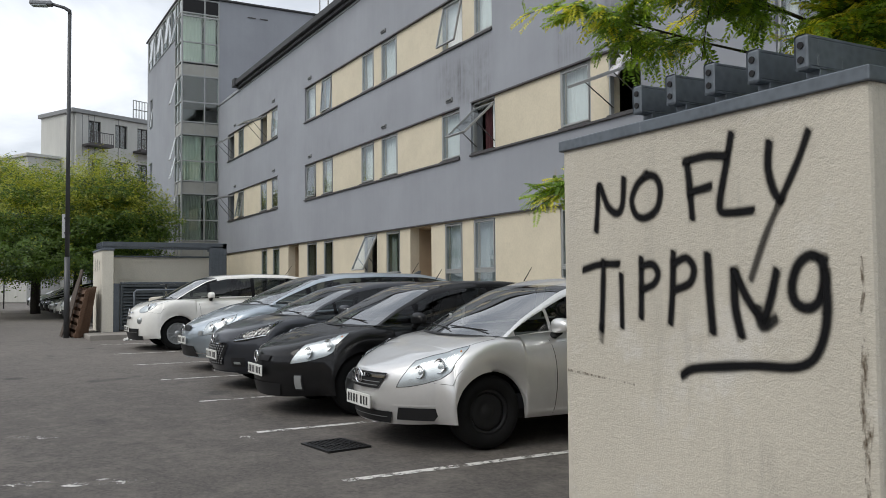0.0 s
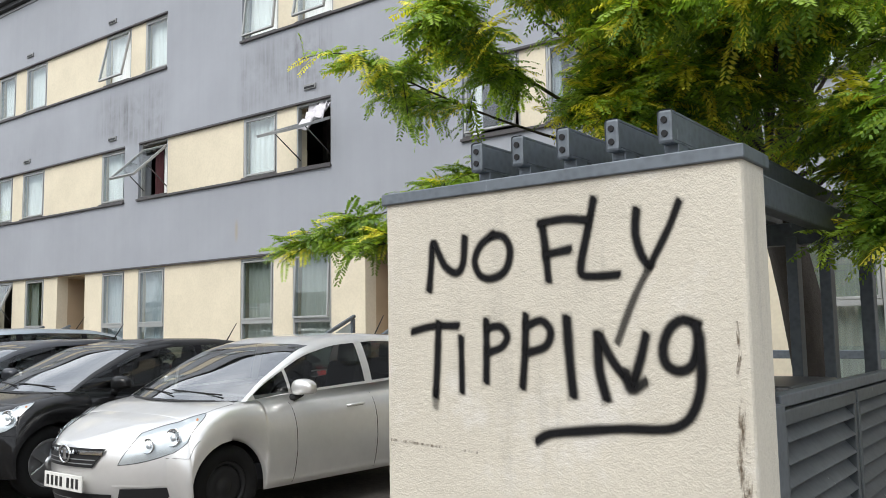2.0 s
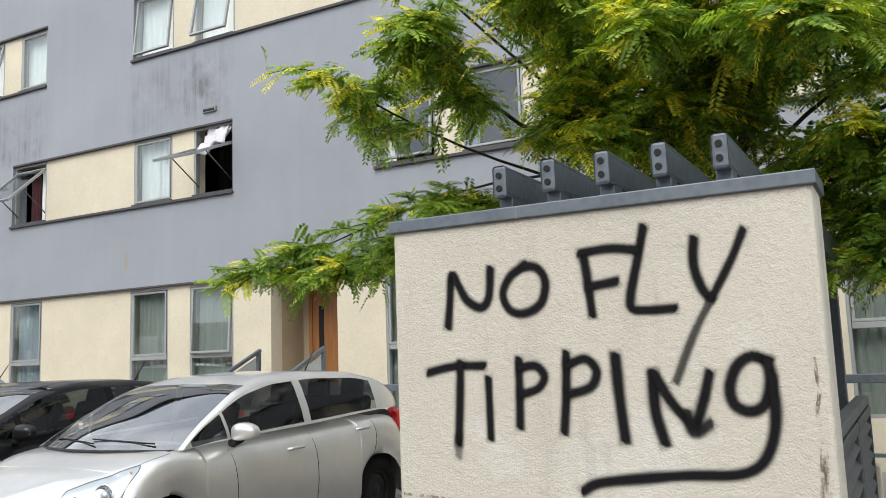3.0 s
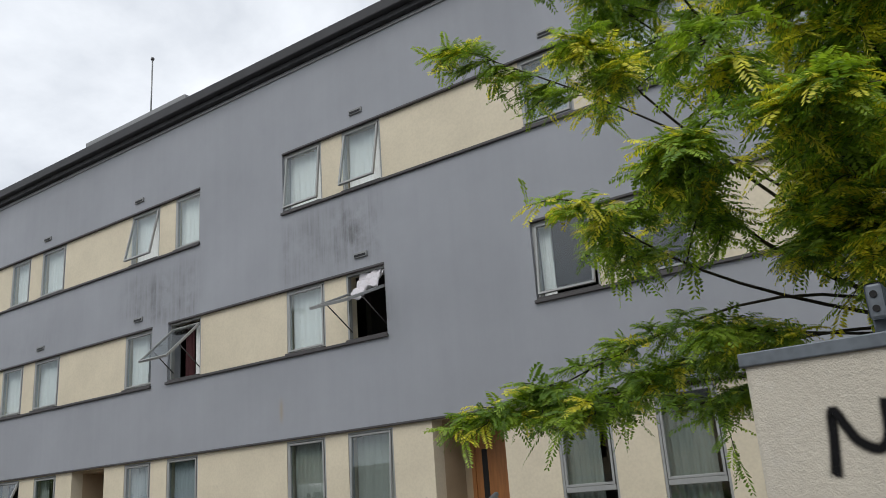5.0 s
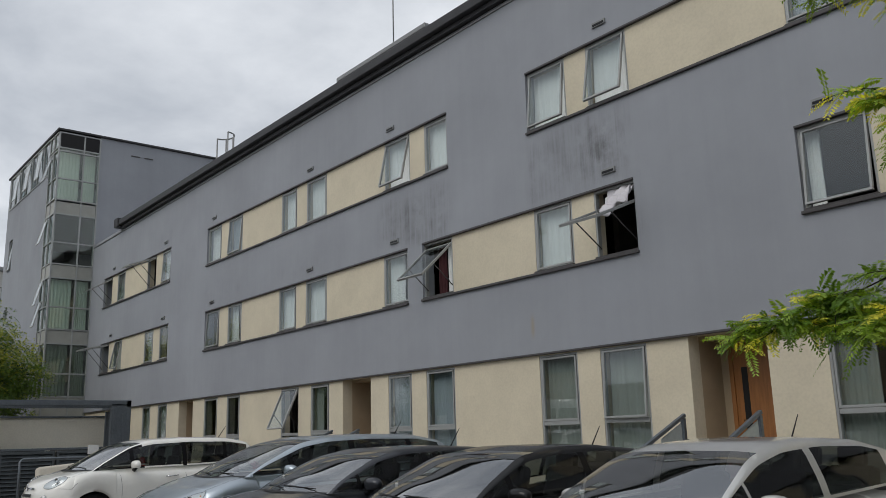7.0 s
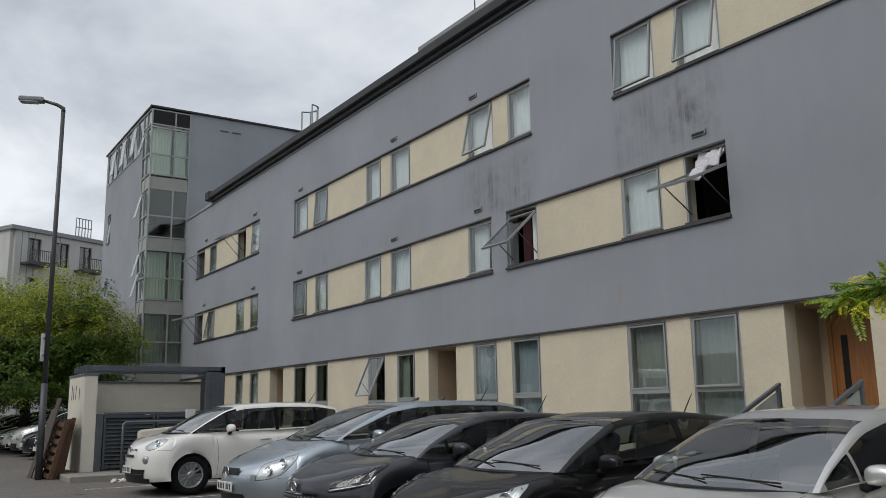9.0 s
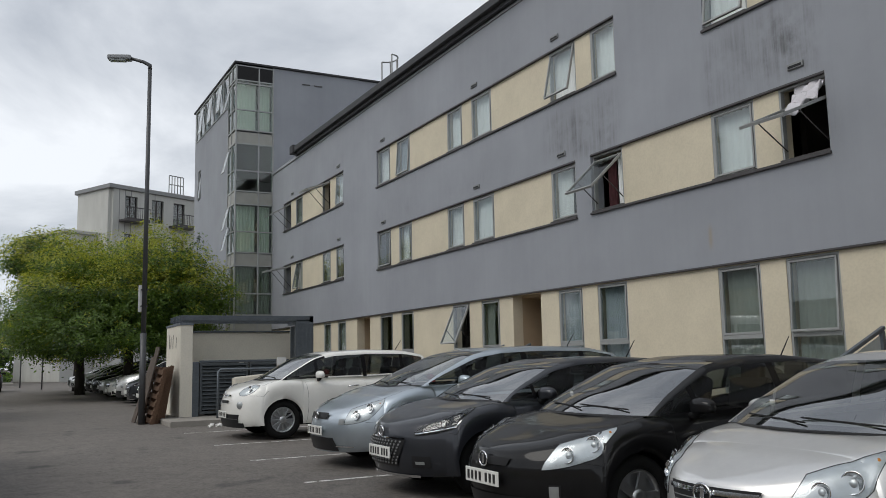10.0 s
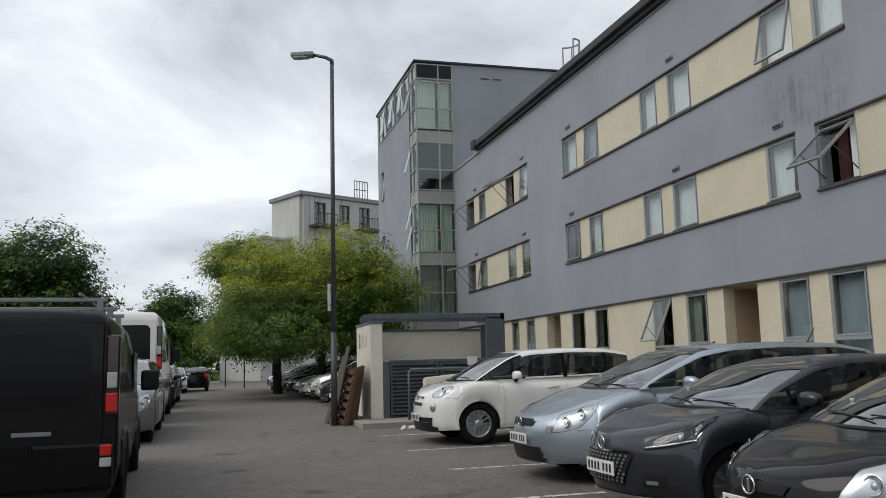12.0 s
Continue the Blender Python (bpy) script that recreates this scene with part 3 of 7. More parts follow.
def build_drain():
    x, y = 6.87, -7.45
    z = ground_z(x) + 0.003
    t = thing("drain_grate", (x, y, z), "dark iron drain grate set in the asphalt", "drain", turn=8)
    bm = B()
    for a, b, c, d in ((-0.24, 0.24, -0.2, -0.17), (-0.24, 0.24, 0.17, 0.2), (-0.24, -0.21, -0.17, 0.17), (0.21, 0.24, -0.17, 0.17), (-0.015, 0.015, -0.17, 0.17)):
        box(bm, a, b, c, d, -0.02, 0.012)
    part("rim", bm, M["black"], t)
    for k in range(9):
        bm = B()
        yy = -0.15 + k * 0.0375
        box(bm, -0.21, 0.21, yy - 0.009, yy + 0.009, -0.02, 0.01)
        part("bar", bm, M["black"], t)


build_drain()

# ---- block of flats ----
ROW2, ROW3, GF_TOP, ROOF = (4.18, 5.42), (6.92, 8.15), 2.71, 9.96
X_L, X_R = -27.0, 24.0
BACK = 9.5
BANDS = [(-25.25, -17.93, *ROW2), (-14.83, -3.92, *ROW2), (-3.39, 2.4, *ROW2), (5.25, 12.45, *ROW2), (15.2, 22.4, *ROW2),
         (-25.25, -17.93, *ROW3), (-14.83, -2.43, *ROW3), (0.0, 7.68, *ROW3), (10.1, 17.6, *ROW3)]
PAIRS2 = [(-25.25, -24.35), (-23.7, -22.8), (-20.35, -19.45), (-18.85, -17.93), (-14.83, -13.85), (-13.25, -12.3), (-9.98, -9.02), (-8.52, -7.45),
          (-4.92, -3.92), (-3.39, -2.42), (0.0, 0.96), (1.48, 2.4), (5.25, 6.27), (6.72, 7.68), (10.1, 11.05), (11.5, 12.45)]
PAIRS3 = [(-25.25, -24.35), (-23.7, -22.8), (-20.35, -19.45), (-18.85, -17.93), (-14.83, -13.85), (-13.33, -12.36), (-9.9, -9.02), (-8.5, -7.46),
          (-4.84, -3.84), (-3.3, -2.43), (0.0, 0.98), (1.5, 2.42), (5.3, 6.2), (6.72, 7.68), (10.1, 11.05), (11.5, 12.45)]
PAIRS1 = [(-20.2, -19.4), (-18.7, -17.85), (-14.78, -13.8), (-13.15, -12.27), (-9.78, -8.84), (-8.22, -7.32), (-4.8, -3.92), (-3.41, -2.46),
          (-0.05, 0.88), (1.39, 2.36), (5.32, 6.16), (6.8, 7.66), (10.1, 11.0), (11.48, 12.45)]
RECESS = [(-16.8, -15.65), (-6.7, -5.5), (3.15, 4.45), (13.2, 14.4)]
GF_SILL, GF_TRANSOM = 0.45, 1.48


def build_flats():
    bm = B()
    grid_wall(bm, [X_L, X_R], [GF_TOP, ROOF], 0.0, 0.32, BANDS)
    whole("wall_front", bm, M["grey"], "blue-grey rendered upper wall with rain stains and soot", "wall", "structure")
    # cream strips between the windows, set back a little
    for row, pairs in ((ROW2, PAIRS2), (ROW3, PAIRS3)):
        for b in [b for b in BANDS if b[2] == row[0]]:
            bm = B()
            holes = [(p[0], p[1], row[0] + 0.03, row[1] - 0.02) for p in pairs if b[0] - 0.01 <= p[0] and p[1] <= b[1] + 0.01]
            grid_wall(bm, [b[0], b[1]], [b[2], b[3]], 0.055, 0.315, holes)
            whole("wall_panel", bm, M["cream"], "cream rendered panel between the windows", "wall", "structure")
            bm = B()
            box(bm, b[0] - 0.02, b[1] + 0.02, -0.05, 0.07, b[2] - 0.035, b[2] + 0.012, 0.006)
            whole("trim", bm, M["alu_dark"], "thin dark metal sill flashing", "sill", "structure")
            # dark strip modelled in place of the shadow line over the recessed panel
            bm = B()
            box(bm, b[0], b[1], -0.012, 0.06, b[3] - 0.022, b[3] + 0.014, 0.004)
            whole("trim", bm, M["alu_dark"], "thin dark strip for the shadow line above the windows", "trim", "structure")
    bm = B()
    holes = [(p[0], p[1], GF_SILL, GF_TOP - 0.03) for p in PAIRS1] + [(r[0], r[1], 0.0, GF_TOP - 0.005) for r in RECESS]
    grid_wall(bm, [X_L, X_R], [-0.6, GF_TOP], 0.05, 0.32, holes)
    whole("wall_ground_floor", bm, M["cream"], "cream rendered ground floor wall", "wall", "structure")
    bm = B()
    box(bm, X_L, X_R, -0.015, 0.06, GF_TOP - 0.015, GF_TOP + 0.02, 0.004)
    whole("trim", bm, M["alu_dark"], "thin dark strip below the grey render", "trim", "structure")
    # rest of the shell
    bm = B()
    box(bm, X_L, X_R, BACK, BACK + 0.3, -0.6, ROOF)
    whole("wall_back", bm, M["grey"], "grey rendered rear wall of the flats", "wall", "structure")
    bm = B()
    box(bm, X_R - 0.3, X_R, 0.32, BACK, -0.6, ROOF)
    whole("wall_end", bm, M["grey"], "grey rendered end wall of the flats", "wall", "structure")
    for z in (0.35, 3.1, 5.85, 8.65):
        bm = B()
        box(bm, X_L, X_R - 0.3, 1.55 if z < 1 else 0.33, BACK, z - 0.25, z)
        whole("floor", bm, M["room"], "bare floor slab inside the flats", "floor", "structure")
    bm = B()
    box(bm, X_L, X_R - 0.3, 4.6, 4.75, 0.36, ROOF - 0.3)
    whole("wall_inner", bm, M["room"], "dim inner wall of the flats", "wall", "structure")
    x = X_L + 2.6
    while x < X_R - 1:
        bm = B()
        box(bm, x, x + 0.12, 1.6, 4.59, 0.36, ROOF - 0.3)
        whole("wall_partition", bm, M["room"], "dim party wall between flats", "wall", "structure")
        x += 2.5
    bm = B()
    box(bm, X_L, X_R, 0.1, BACK + 0.3, ROOF - 0.04, ROOF + 0.05)
    whole("roof", bm, M["roof"], "flat felt roof of the flats", "roof", "structure")
    # projecting dark gutter and a pale drip line below it
    bm = B()
    box(bm, -23.3, X_R + 0.1, -0.26, 0.12, ROOF + 0.05, ROOF + 0.27, 0.02)
    box(bm, -23.3, X_R + 0.1, -0.13, 0.12, ROOF - 0.06, ROOF + 0.05, 0.01)
    box(bm, -23.5, -23.05, -0.3, 0.12, ROOF + 0.0, ROOF + 0.36, 0.02)
    whole("roof_edge", bm, M["fascia"], "black projecting gutter along the roof edge", "gutter", "structure")
    bm = B()
    box(bm, X_L, X_R, -0.03, 0.0, ROOF - 0.15, ROOF - 0.12)
    whole("trim", bm, M["alu"], "pale metal strip under the gutter", "trim", "structure")


build_flats()


def vent(x, z):
    t = thing("wall_vent", (x, 0, z), "small grey wall vent with a dark slot on the render", "vent", "wall vents")
    bm = B()
    box(bm, -0.15, 0.15, -0.035, 0.02, -0.045, 0.05, 0.006)
    part("hood", bm, M["alu"], t)
    bm = B()
    box(bm, -0.125, 0.125, -0.041, -0.033, -0.028, 0.012)
    part("slot", bm, M["black"], t)


for x in (-24.0, -18.4, -14.3, -8.2, -4.4, 1.9, 5.7, 11.8):
    vent(x, 5.67)
for x in (-24.0, -18.4, -14.3, -8.2, -4.5, 1.92, 5.9, 11.8):
    vent(x, 8.41)

WIN = [0]


def bar_ring(bm, x0, x1, z0, z1, w, y0, y1, bev=0.004):
    box(bm, x0, x1, y0, y1, z0, z0 + w, bev)
    box(bm, x0, x1, y0, y1, z1 - w, z1, bev)
    box(bm, x0, x0 + w, y0, y1, z0 + w, z1 - w, bev)
    box(bm, x1 - w, x1, y0, y1, z0 + w, z1 - w, bev)


def curtain(x0, x1, z0, z1, y, mat, label, seed, gather=0.0):
    """A hanging cloth in upright folds."""
    rnd = random.Random(seed)
    bm = B()
    n, k = 26, 5
    ph, f = rnd.random() * 6, 9 + rnd.random() * 5
    cols = []
    for i in range(n + 1):
        u = i / n
        col = []
        for j in range(k + 1):
            v = j / k
            x = x0 + (x1 - x0) * (u + gather * (1 - v) * (0.5 - u) * 0.5)
            yy = y + 0.028 * math.sin(u * f * 4 + ph + 0.6 * math.sin(v * 3 + ph)) + 0.012 * math.sin(u * f * 9 + v * 2)
            col.append(bm.verts.new((x, yy, z0 + (z1 - z0) * v)))
        cols.append(col)
    for a, b in zip(cols, cols[1:]):
        for j in range(k):
            bm.faces.new((a[j], b[j], b[j + 1], a[j + 1])).smooth = True
    ob = whole("curtain", bm, mat, label, "curtain", group="curtains")
    return ob


def window(x0, x1, z0, z1, tilt=0.0, slide=0.0, transom=None, drape="net", seed=0, y=0.1, width=1.0, gl="glass", sill=True):
    """A framed window; the top-hung sash is tilted out by so many degrees."""
    WIN[0] += 1
    open_word = "with its top-hung sash propped open" if tilt > 3 else "closed"
    t = thing("window_%d" % WIN[0], ((x0 + x1) / 2, y, z0), "grey metal framed window, " + open_word, "window", kind="structure")
    w, h = x1 - x0, z1 - z0
    bm = B()
    bar_ring(bm, -w / 2, w / 2, 0, h, 0.038, -0.04, 0.05)
    part("window_frame", bm, M["frame"], t)
    s0 = 0.045
    if transom:
        tz = transom - z0
        bm = B()
        box(bm, -w / 2 + 0.045, w / 2 - 0.045, -0.045, 0.045, tz - 0.035, tz + 0.035, 0.006)
        part("transom", bm, M["frame"], t)
        bm = B()
        box(bm, -w / 2 + 0.045, w / 2 - 0.045, -0.003, 0.003, 0.045, tz - 0.035)
        ob = part("pane", bm, M[gl], t)
        ob.visible_shadow = False
        s0 = tz + 0.035
    top = h - 0.047
    sh = top - s0 - 0.004
    bm = B()
    hx = w / 2 - 0.05
    bar_ring(bm, -hx, hx, -sh, 0, 0.034, -0.05, 0.0)
    me = bpy.data.meshes.new("sash")
    bm.to_mesh(me)
    bm.free()
    me.materials.append(M["frame"])
    sash = new("sash", me)
    sash.parent = t
    sash.matrix_basis = pose(0, -0.002, top - slide, -tilt, 0, 0)
    bm = B()
    box(bm, -hx + 0.04, hx - 0.04, -0.03, -0.024, -sh + 0.04, -0.04)
    ob = part("pane", bm, M[gl], sash)
    ob.visible_shadow = False
    if tilt > 20:
        # stays that hold the sash out
        a = radians(tilt)
        for sx in (-hx + 0.02, hx - 0.02):
            bm = B()
            far = Vector((sx, -0.02 - math.sin(a) * sh * 0.62, top - slide - math.cos(a) * sh * 0.62))
            tube(bm, [(sx, 0.0, s0 + 0.12), far], 0.011, 6)
            part("stay", bm, M["alu_dark"], t)
    if sill and not transom:
        bm = B()
        box(bm, -w / 2, w / 2, -0.11, -0.04, -0.012, 0.02, 0.005)
        part("window_sill", bm, M["alu_dark"], t)
    if drape:
        mats = {"net": (M["net"], "white net curtain behind the window"), "grey": (M["net_grey"], "greyish net curtain behind the window"),
                "blue": (M["curtain_blue"], "pale blue curtain behind the window"), "red": (M["curtain_red"], "dark red curtain, drawn aside")}
        mm, lab = mats[drape]
        if drape == "red":
            curtain(x0 + 0.3, x0 + 0.52, z0 + 0.03, z1 - 0.04, y + 0.15, mm, lab, seed)
            curtain(x0 + 0.62, x1 - 0.05, z0 + 0.03, z1 - 0.04, y + 0.15, M["net"], "white net curtain, drawn aside", seed + 1)
        else:
            curtain(x0 + 0.02, x0 + (x1 - x0) * width - 0.02, z0 + 0.02, z1 - 0.04, y + 0.12, mm, lab, seed)
    return t


# first floor: tilt, slide, curtain and how far the curtain is drawn
spec2 = {0: (78, 0.05, None, 1), 1: (10, 0, "grey", 0.5), 2: (0, 0, "grey", 0.6), 3: (0, 0, None, 1), 4: (3, 0, None, 1), 5: (0, 0, "net", 0.5), 6: (0, 0, "net", 1), 7: (0, 0, "net", 1),
         8: (0, 0, "net", 0.6), 9: (47, 0.1, "red", 1), 10: (0, 0, "net", 1), 11: (68, 0.32, None, 1), 12: (5, 0, "net", 0.25), 13: (0, 0, "blue", 0.2), 14: (0, 0, "net", 1), 15: (0, 0, "net", 1)}
for i, (a, b) in enumerate(PAIRS2):
    tl, sl, dr, wd = spec2[i]
    window(a, b, ROW2[0] + 0.03, ROW2[1] - 0.02, tl, sl, None, dr, 20 + i, width=wd)
spec3 = {0: (60, 0.05, None, 1), 1: (0, 0, "grey", 0.6), 2: (70, 0.05, None, 1), 3: (3, 0, "net", 1), 4: (0, 0, "net", 0.7), 5: (4, 0, "blue", 1), 6: (0, 0, "net", 1), 7: (0, 0, "net", 1),
         8: (12, 0, "net", 1), 9: (0, 0, "net", 1), 10: (6, 0, "net", 1), 11: (11, 0, "net", 1), 12: (3, 0, "blue", 1), 13: (0, 0, "net", 1), 14: (0, 0, "net", 1), 15: (0, 0, "net", 1)}
for i, (a, b) in enumerate(PAIRS3):
    tl, sl, dr, wd = spec3[i]
    window(a, b, ROW3[0] + 0.03, ROW3[1] - 0.02, tl, sl, None, dr, 60 + i, width=wd)
spec1 = {0: (0, "grey", 1), 1: (0, "grey", 1), 2: (0, None, 1), 3: (0, None, 1), 4: (24, None, 1), 5: (0, "grey", 0.5), 6: (0, "blue", 0.8), 7: (0, "blue", 1), 8: (0, "grey", 1), 9: (3, "grey", 1),
         10: (0, "grey", 0.7), 11: (0, "grey", 0.8), 12: (0, "grey", 1), 13: (0, "grey", 1)}
for i, (a, b) in enumerate(PAIRS1):
    tl, dr, wd = spec1[i]
    window(a, b, GF_SILL, GF_TOP - 0.03, tl, 0, GF_TRANSOM, dr, 100 + i, width=wd)


def bed_sheet():
    """White bedding hung over the propped sash."""
    bm = B()
    n, k = 16, 14
    rows = []
    for i in range(n + 1):
        u = i / n
        row = []
        for j in range(k + 1):
            v = j / k
            x = 1.78 + 0.58 * u
            yy = 0.1 - 0.3 * v + 0.02 * math.sin(9 * u + 5 * v)
            z = 5.3 - 0.33 * v + 0.05 * math.sin(11 * u + 7 * v) + 0.05 * math.sin(23 * v + 4 * u) - 0.12 * (1 - u) * v + 0.05 * u
            row.append(bm.verts.new((x, yy, z)))
        rows.append(row)
    for a, b in zip(rows, rows[1:]):
        for j in range(k):
            bm.faces.new((a[j], b[j], b[j + 1], a[j + 1])).smooth = True
    ob = whole("bed_sheet", bm, M["cloth"], "crumpled white bed sheet hung over an open window", "bedding")
    sol = ob.modifiers.new("thick", "SOLIDIFY")
    sol.thickness = 0.012


bed_sheet()


def entrance(r, idx):
    """A recessed porch with its own walls, step, door and balustrades."""
    x0, x1 = r
    bm = B()
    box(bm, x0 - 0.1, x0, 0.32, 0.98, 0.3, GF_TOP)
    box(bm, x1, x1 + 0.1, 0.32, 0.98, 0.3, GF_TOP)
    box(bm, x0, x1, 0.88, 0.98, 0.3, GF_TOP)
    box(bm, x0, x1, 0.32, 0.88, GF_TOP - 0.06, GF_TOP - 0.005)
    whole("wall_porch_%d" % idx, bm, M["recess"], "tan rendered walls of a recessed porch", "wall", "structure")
    bm = B()
    box(bm, x0, x1, -0.35, 0.88, -0.2, 0.42)
    whole("floor_porch_%d" % idx, bm, M["paving"], "concrete porch floor and landing", "floor", "structure")
    t = thing("door_%d" % idx, ((x0 + x1) / 2 + 0.04, 0.85, 0.42), "varnished brown timber door with a dark glazed strip", "door", kind="structure")
    bm = B()
    box(bm, -0.43, 0.43, -0.05, 0.0, 0.0, 2.1, 0.006)
    part("leaf", bm, M["door"], t)
    bm = B()
    box(bm, -0.3, -0.2, -0.06, -0.04, 0.35, 1.8, 0.004)
    part("vision_panel", bm, M["black"], t, "narrow dark glass strip")
    bm = B()
    tube(bm, [(-0.3, -0.05, 1.0), (-0.3, -0.1, 1.0), (-0.18, -0.1, 1.0)], 0.012, 8)
    part("door_handle", bm, M["chrome"], t)
    bm = B()
    box(bm, -0.5, -0.43, -0.07, 0.0, 0, 2.17, 0.004)
    box(bm, 0.43, 0.44, -0.07, 0.0, 0, 2.17)
    box(bm, -0.43, 0.43, -0.07, 0.0, 2.1, 2.17, 0.004)
    part("door_frame", bm, M["door"], t)
    # steps down to the pavement
    gz = ground_z(x0) + 0.1
    for k in range(3):
        bm = B()
        box(bm, x0, x1, -0.35 - 0.3 * (k + 1), -0.35 - 0.3 * k, gz - 0.1, 0.42 - (k + 1) * (0.42 - gz) / 4, 0.008)
        whole("step", bm, M["paving"], "concrete step up to the porch", "step", "structure")
    for sx in (x0 + 0.04, x1 - 0.02):
        b = thing("balustrade", (sx, -0.3, 0.42), "sloping steel handrail with an obscured glass infill beside the porch steps", "handrail", "balustrades")
        bm = B()
        box(bm, -0.03, 0.03, -0.03, 0.03, 0, 1.05, 0.006)
        part("post", bm, M["steel"], b)
        bm = B()
        box(bm, -0.025, 0.025, -1.2, -1.15, -0.32, 0.56, 0.006)
        part("post", bm, M["steel"], b)
        bm = B()
        rot_box(bm, look((0, -0.6, 0.81), (0, -1.7, 0.32)), 0.06, 0.055, 1.4, 0.01)
        part("handrail", bm, M["steel"], b)
        bm = B()
        vs = [bm.verts.new((dx, y, z)) for dx in (-0.006, 0.006) for y, z in ((-0.06, 0.1), (-0.06, 0.98), (-0.55, 0.76), (-0.55, -0.12))]
        for q in ((0, 1, 2, 3), (7, 6, 5, 4), (0, 4, 5, 1), (1, 5, 6, 2), (2, 6, 7, 3), (3, 7, 4, 0)):
            bm.faces.new([vs[i] for i in q])
        part("infill", bm, M["frosted"], b, "pale obscured glass infill")


for i, r in enumerate(RECESS):
    entrance(r, i + 1)


def low_rail():
    t = thing("guard_rail", (5.0, -1.0, ground_z(8) + 0.1), "grey steel guard rail in front of the ground floor windows", "railing")
    bm = B()
    box(bm, 0, 12.0, -0.02, 0.02, 0.98, 1.07, 0.008)
    part("top_rail", bm, M["steel"], t)
    bm = B()
    box(bm, 0, 12.0, -0.012, 0.012, 0.25, 0.29, 0.006)
    part("bottom_rail", bm, M["steel"], t)
    for k in range(9):
        bm = B()
        box(bm, k * 1.49, k * 1.49 + 0.05, -0.025, 0.025, -0.1, 0.98, 0.006)
        part("post", bm, M["steel"], t)


low_rail()


# ---- stair tower at the far end ----
def tower():
    x0, x1, y0, top = -36.0, -27.0, -1.75, 14.95
    bm = B()
    box(bm, x1 - 0.3, x1, 0.0, BACK, ROOF - 0.1, top)
    box(bm, x1 - 0.28, x1 - 0.02, 0.0, BACK, -0.5, ROOF - 0.1)
    box(bm, x0, x1, BACK, BACK + 0.3, -0.5, top)
    box(bm, x0, x0 + 0.3, y0, BACK, -0.5, top)
    whole("wall_tower_side", bm, M["grey"], "grey rendered side walls of the stair tower", "wall", "structure")
    bm = B()
    holes = [(-35.1, -34.4, 9.9, 11.5), (-35.1, -34.4, 6.6, 8.0), (-35.1, -34.4, 3.6, 5.0)]
    grid_wall(bm, [x0 + 0.3, -28.35], [-0.5, 13.2], y0, y0 + 0.28, holes)
    whole("wall_tower_front", bm, M["grey"], "grey rendered street wall of the stair tower", "wall", "structure")
    for h in holes:
        window(h[0], h[1], h[2], h[3], 6, 0, None, None, 0, y=y0 + 0.12, sill=False)
    bm = B()
    box(bm, x0 - 0.1, x1 + 0.08, y0 - 0.08, BACK + 0.3, top, top + 0.1, 0.02)
    whole("roof_tower", bm, M["fascia"], "dark flat roof edge of the stair tower", "roof", "structure")
    for z in (0.3, 3.1, 5.9, 8.7, 11.6):
        bm = B()
        box(bm, x0 + 0.3, x1 - 0.1, y0 + 0.35, BACK, z - 0.22, z)
        whole("floor", bm, M["room"], "floor slab inside the stair tower", "floor", "structure")
    bm = B()
    box(bm, x0 + 0.3, x1 - 0.3, 3.0, 3.15, 0.3, top - 0.1)
    whole("wall_inner", bm, M["room"], "dim inner wall of the stair tower", "wall", "structure")

    # glazed corner: metal grid with opaque floor panels, panes and curtains
    t = thing("corner_glazing", (x1, y0, 0), "grey metal glazed corner of the stair tower with pale curtains", "curtain wall", kind="structure")
    bm = B()
    for y in (0.0, 1.05, 1.72):
        box(bm, -0.07, 0.03, y - 0.0, y + 0.06, 0.0, 14.9, 0.006)
    for x in (-1.35, -0.7):
        box(bm, x, x + 0.06, -0.03, 0.07, 0.0, 13.2 if x < -1 else 14.9, 0.006)
    zs = []
    for base in (3.35, 6.15, 8.95, 11.8):
        for dz in (0.0, 0.95, 2.2):
            zs.append(base + dz)
    zs += [14.15, 14.84, 1.0, 2.2]
    for z in zs:
        box(bm, -0.065, 0.025, 0.06, 1.72, z, z + 0.06, 0.005)
        box(bm, -1.29, -0.07, -0.025, 0.065, z, z + 0.06, 0.005)
    part("mullion_grid", bm, M["frame"], t)
    for z0 in (2.26, 5.6, 8.4, 11.2):
        bm = B()
        box(bm, -0.05, 0.0, 0.07, 1.71, z0 + 0.01, z0 + (0.53 if z0 > 3 else 1.08), 0.004)
        box(bm, -1.28, -0.08, 0.0, 0.05, z0 + 0.01, z0 + (0.53 if z0 > 3 else 1.08), 0.004)
        part("floor_panel", bm, M["spandrel"], t, "pale grey opaque panel at floor level")
    for z0, z1 in ((3.41, 5.58), (6.21, 8.38), (9.01, 11.18), (11.86, 14.83)):
        for a, b in ((0.06, 1.05), (1.11, 1.72)):
            bm = B()
            box(bm, -0.02, -0.014, a, b, z0, z1)
            ob = part("pane", bm, M["glass_green"], t)
            ob.visible_shadow = False
        bm = B()
        box(bm, -1.29, -0.07, 0.014, 0.02, z0, z1)
        ob = part("pane", bm, M["glass_green"], t)
        ob.visible_shadow = False
    for a, b in ((0.06, 1.05), (1.11, 1.72)):
        bm = B()
        box(bm, -0.012, -0.004, a, b, 14.22, 14.83)
        part("top_panel", bm, M["gloss_black"], t, "dark glass panel under the roof")
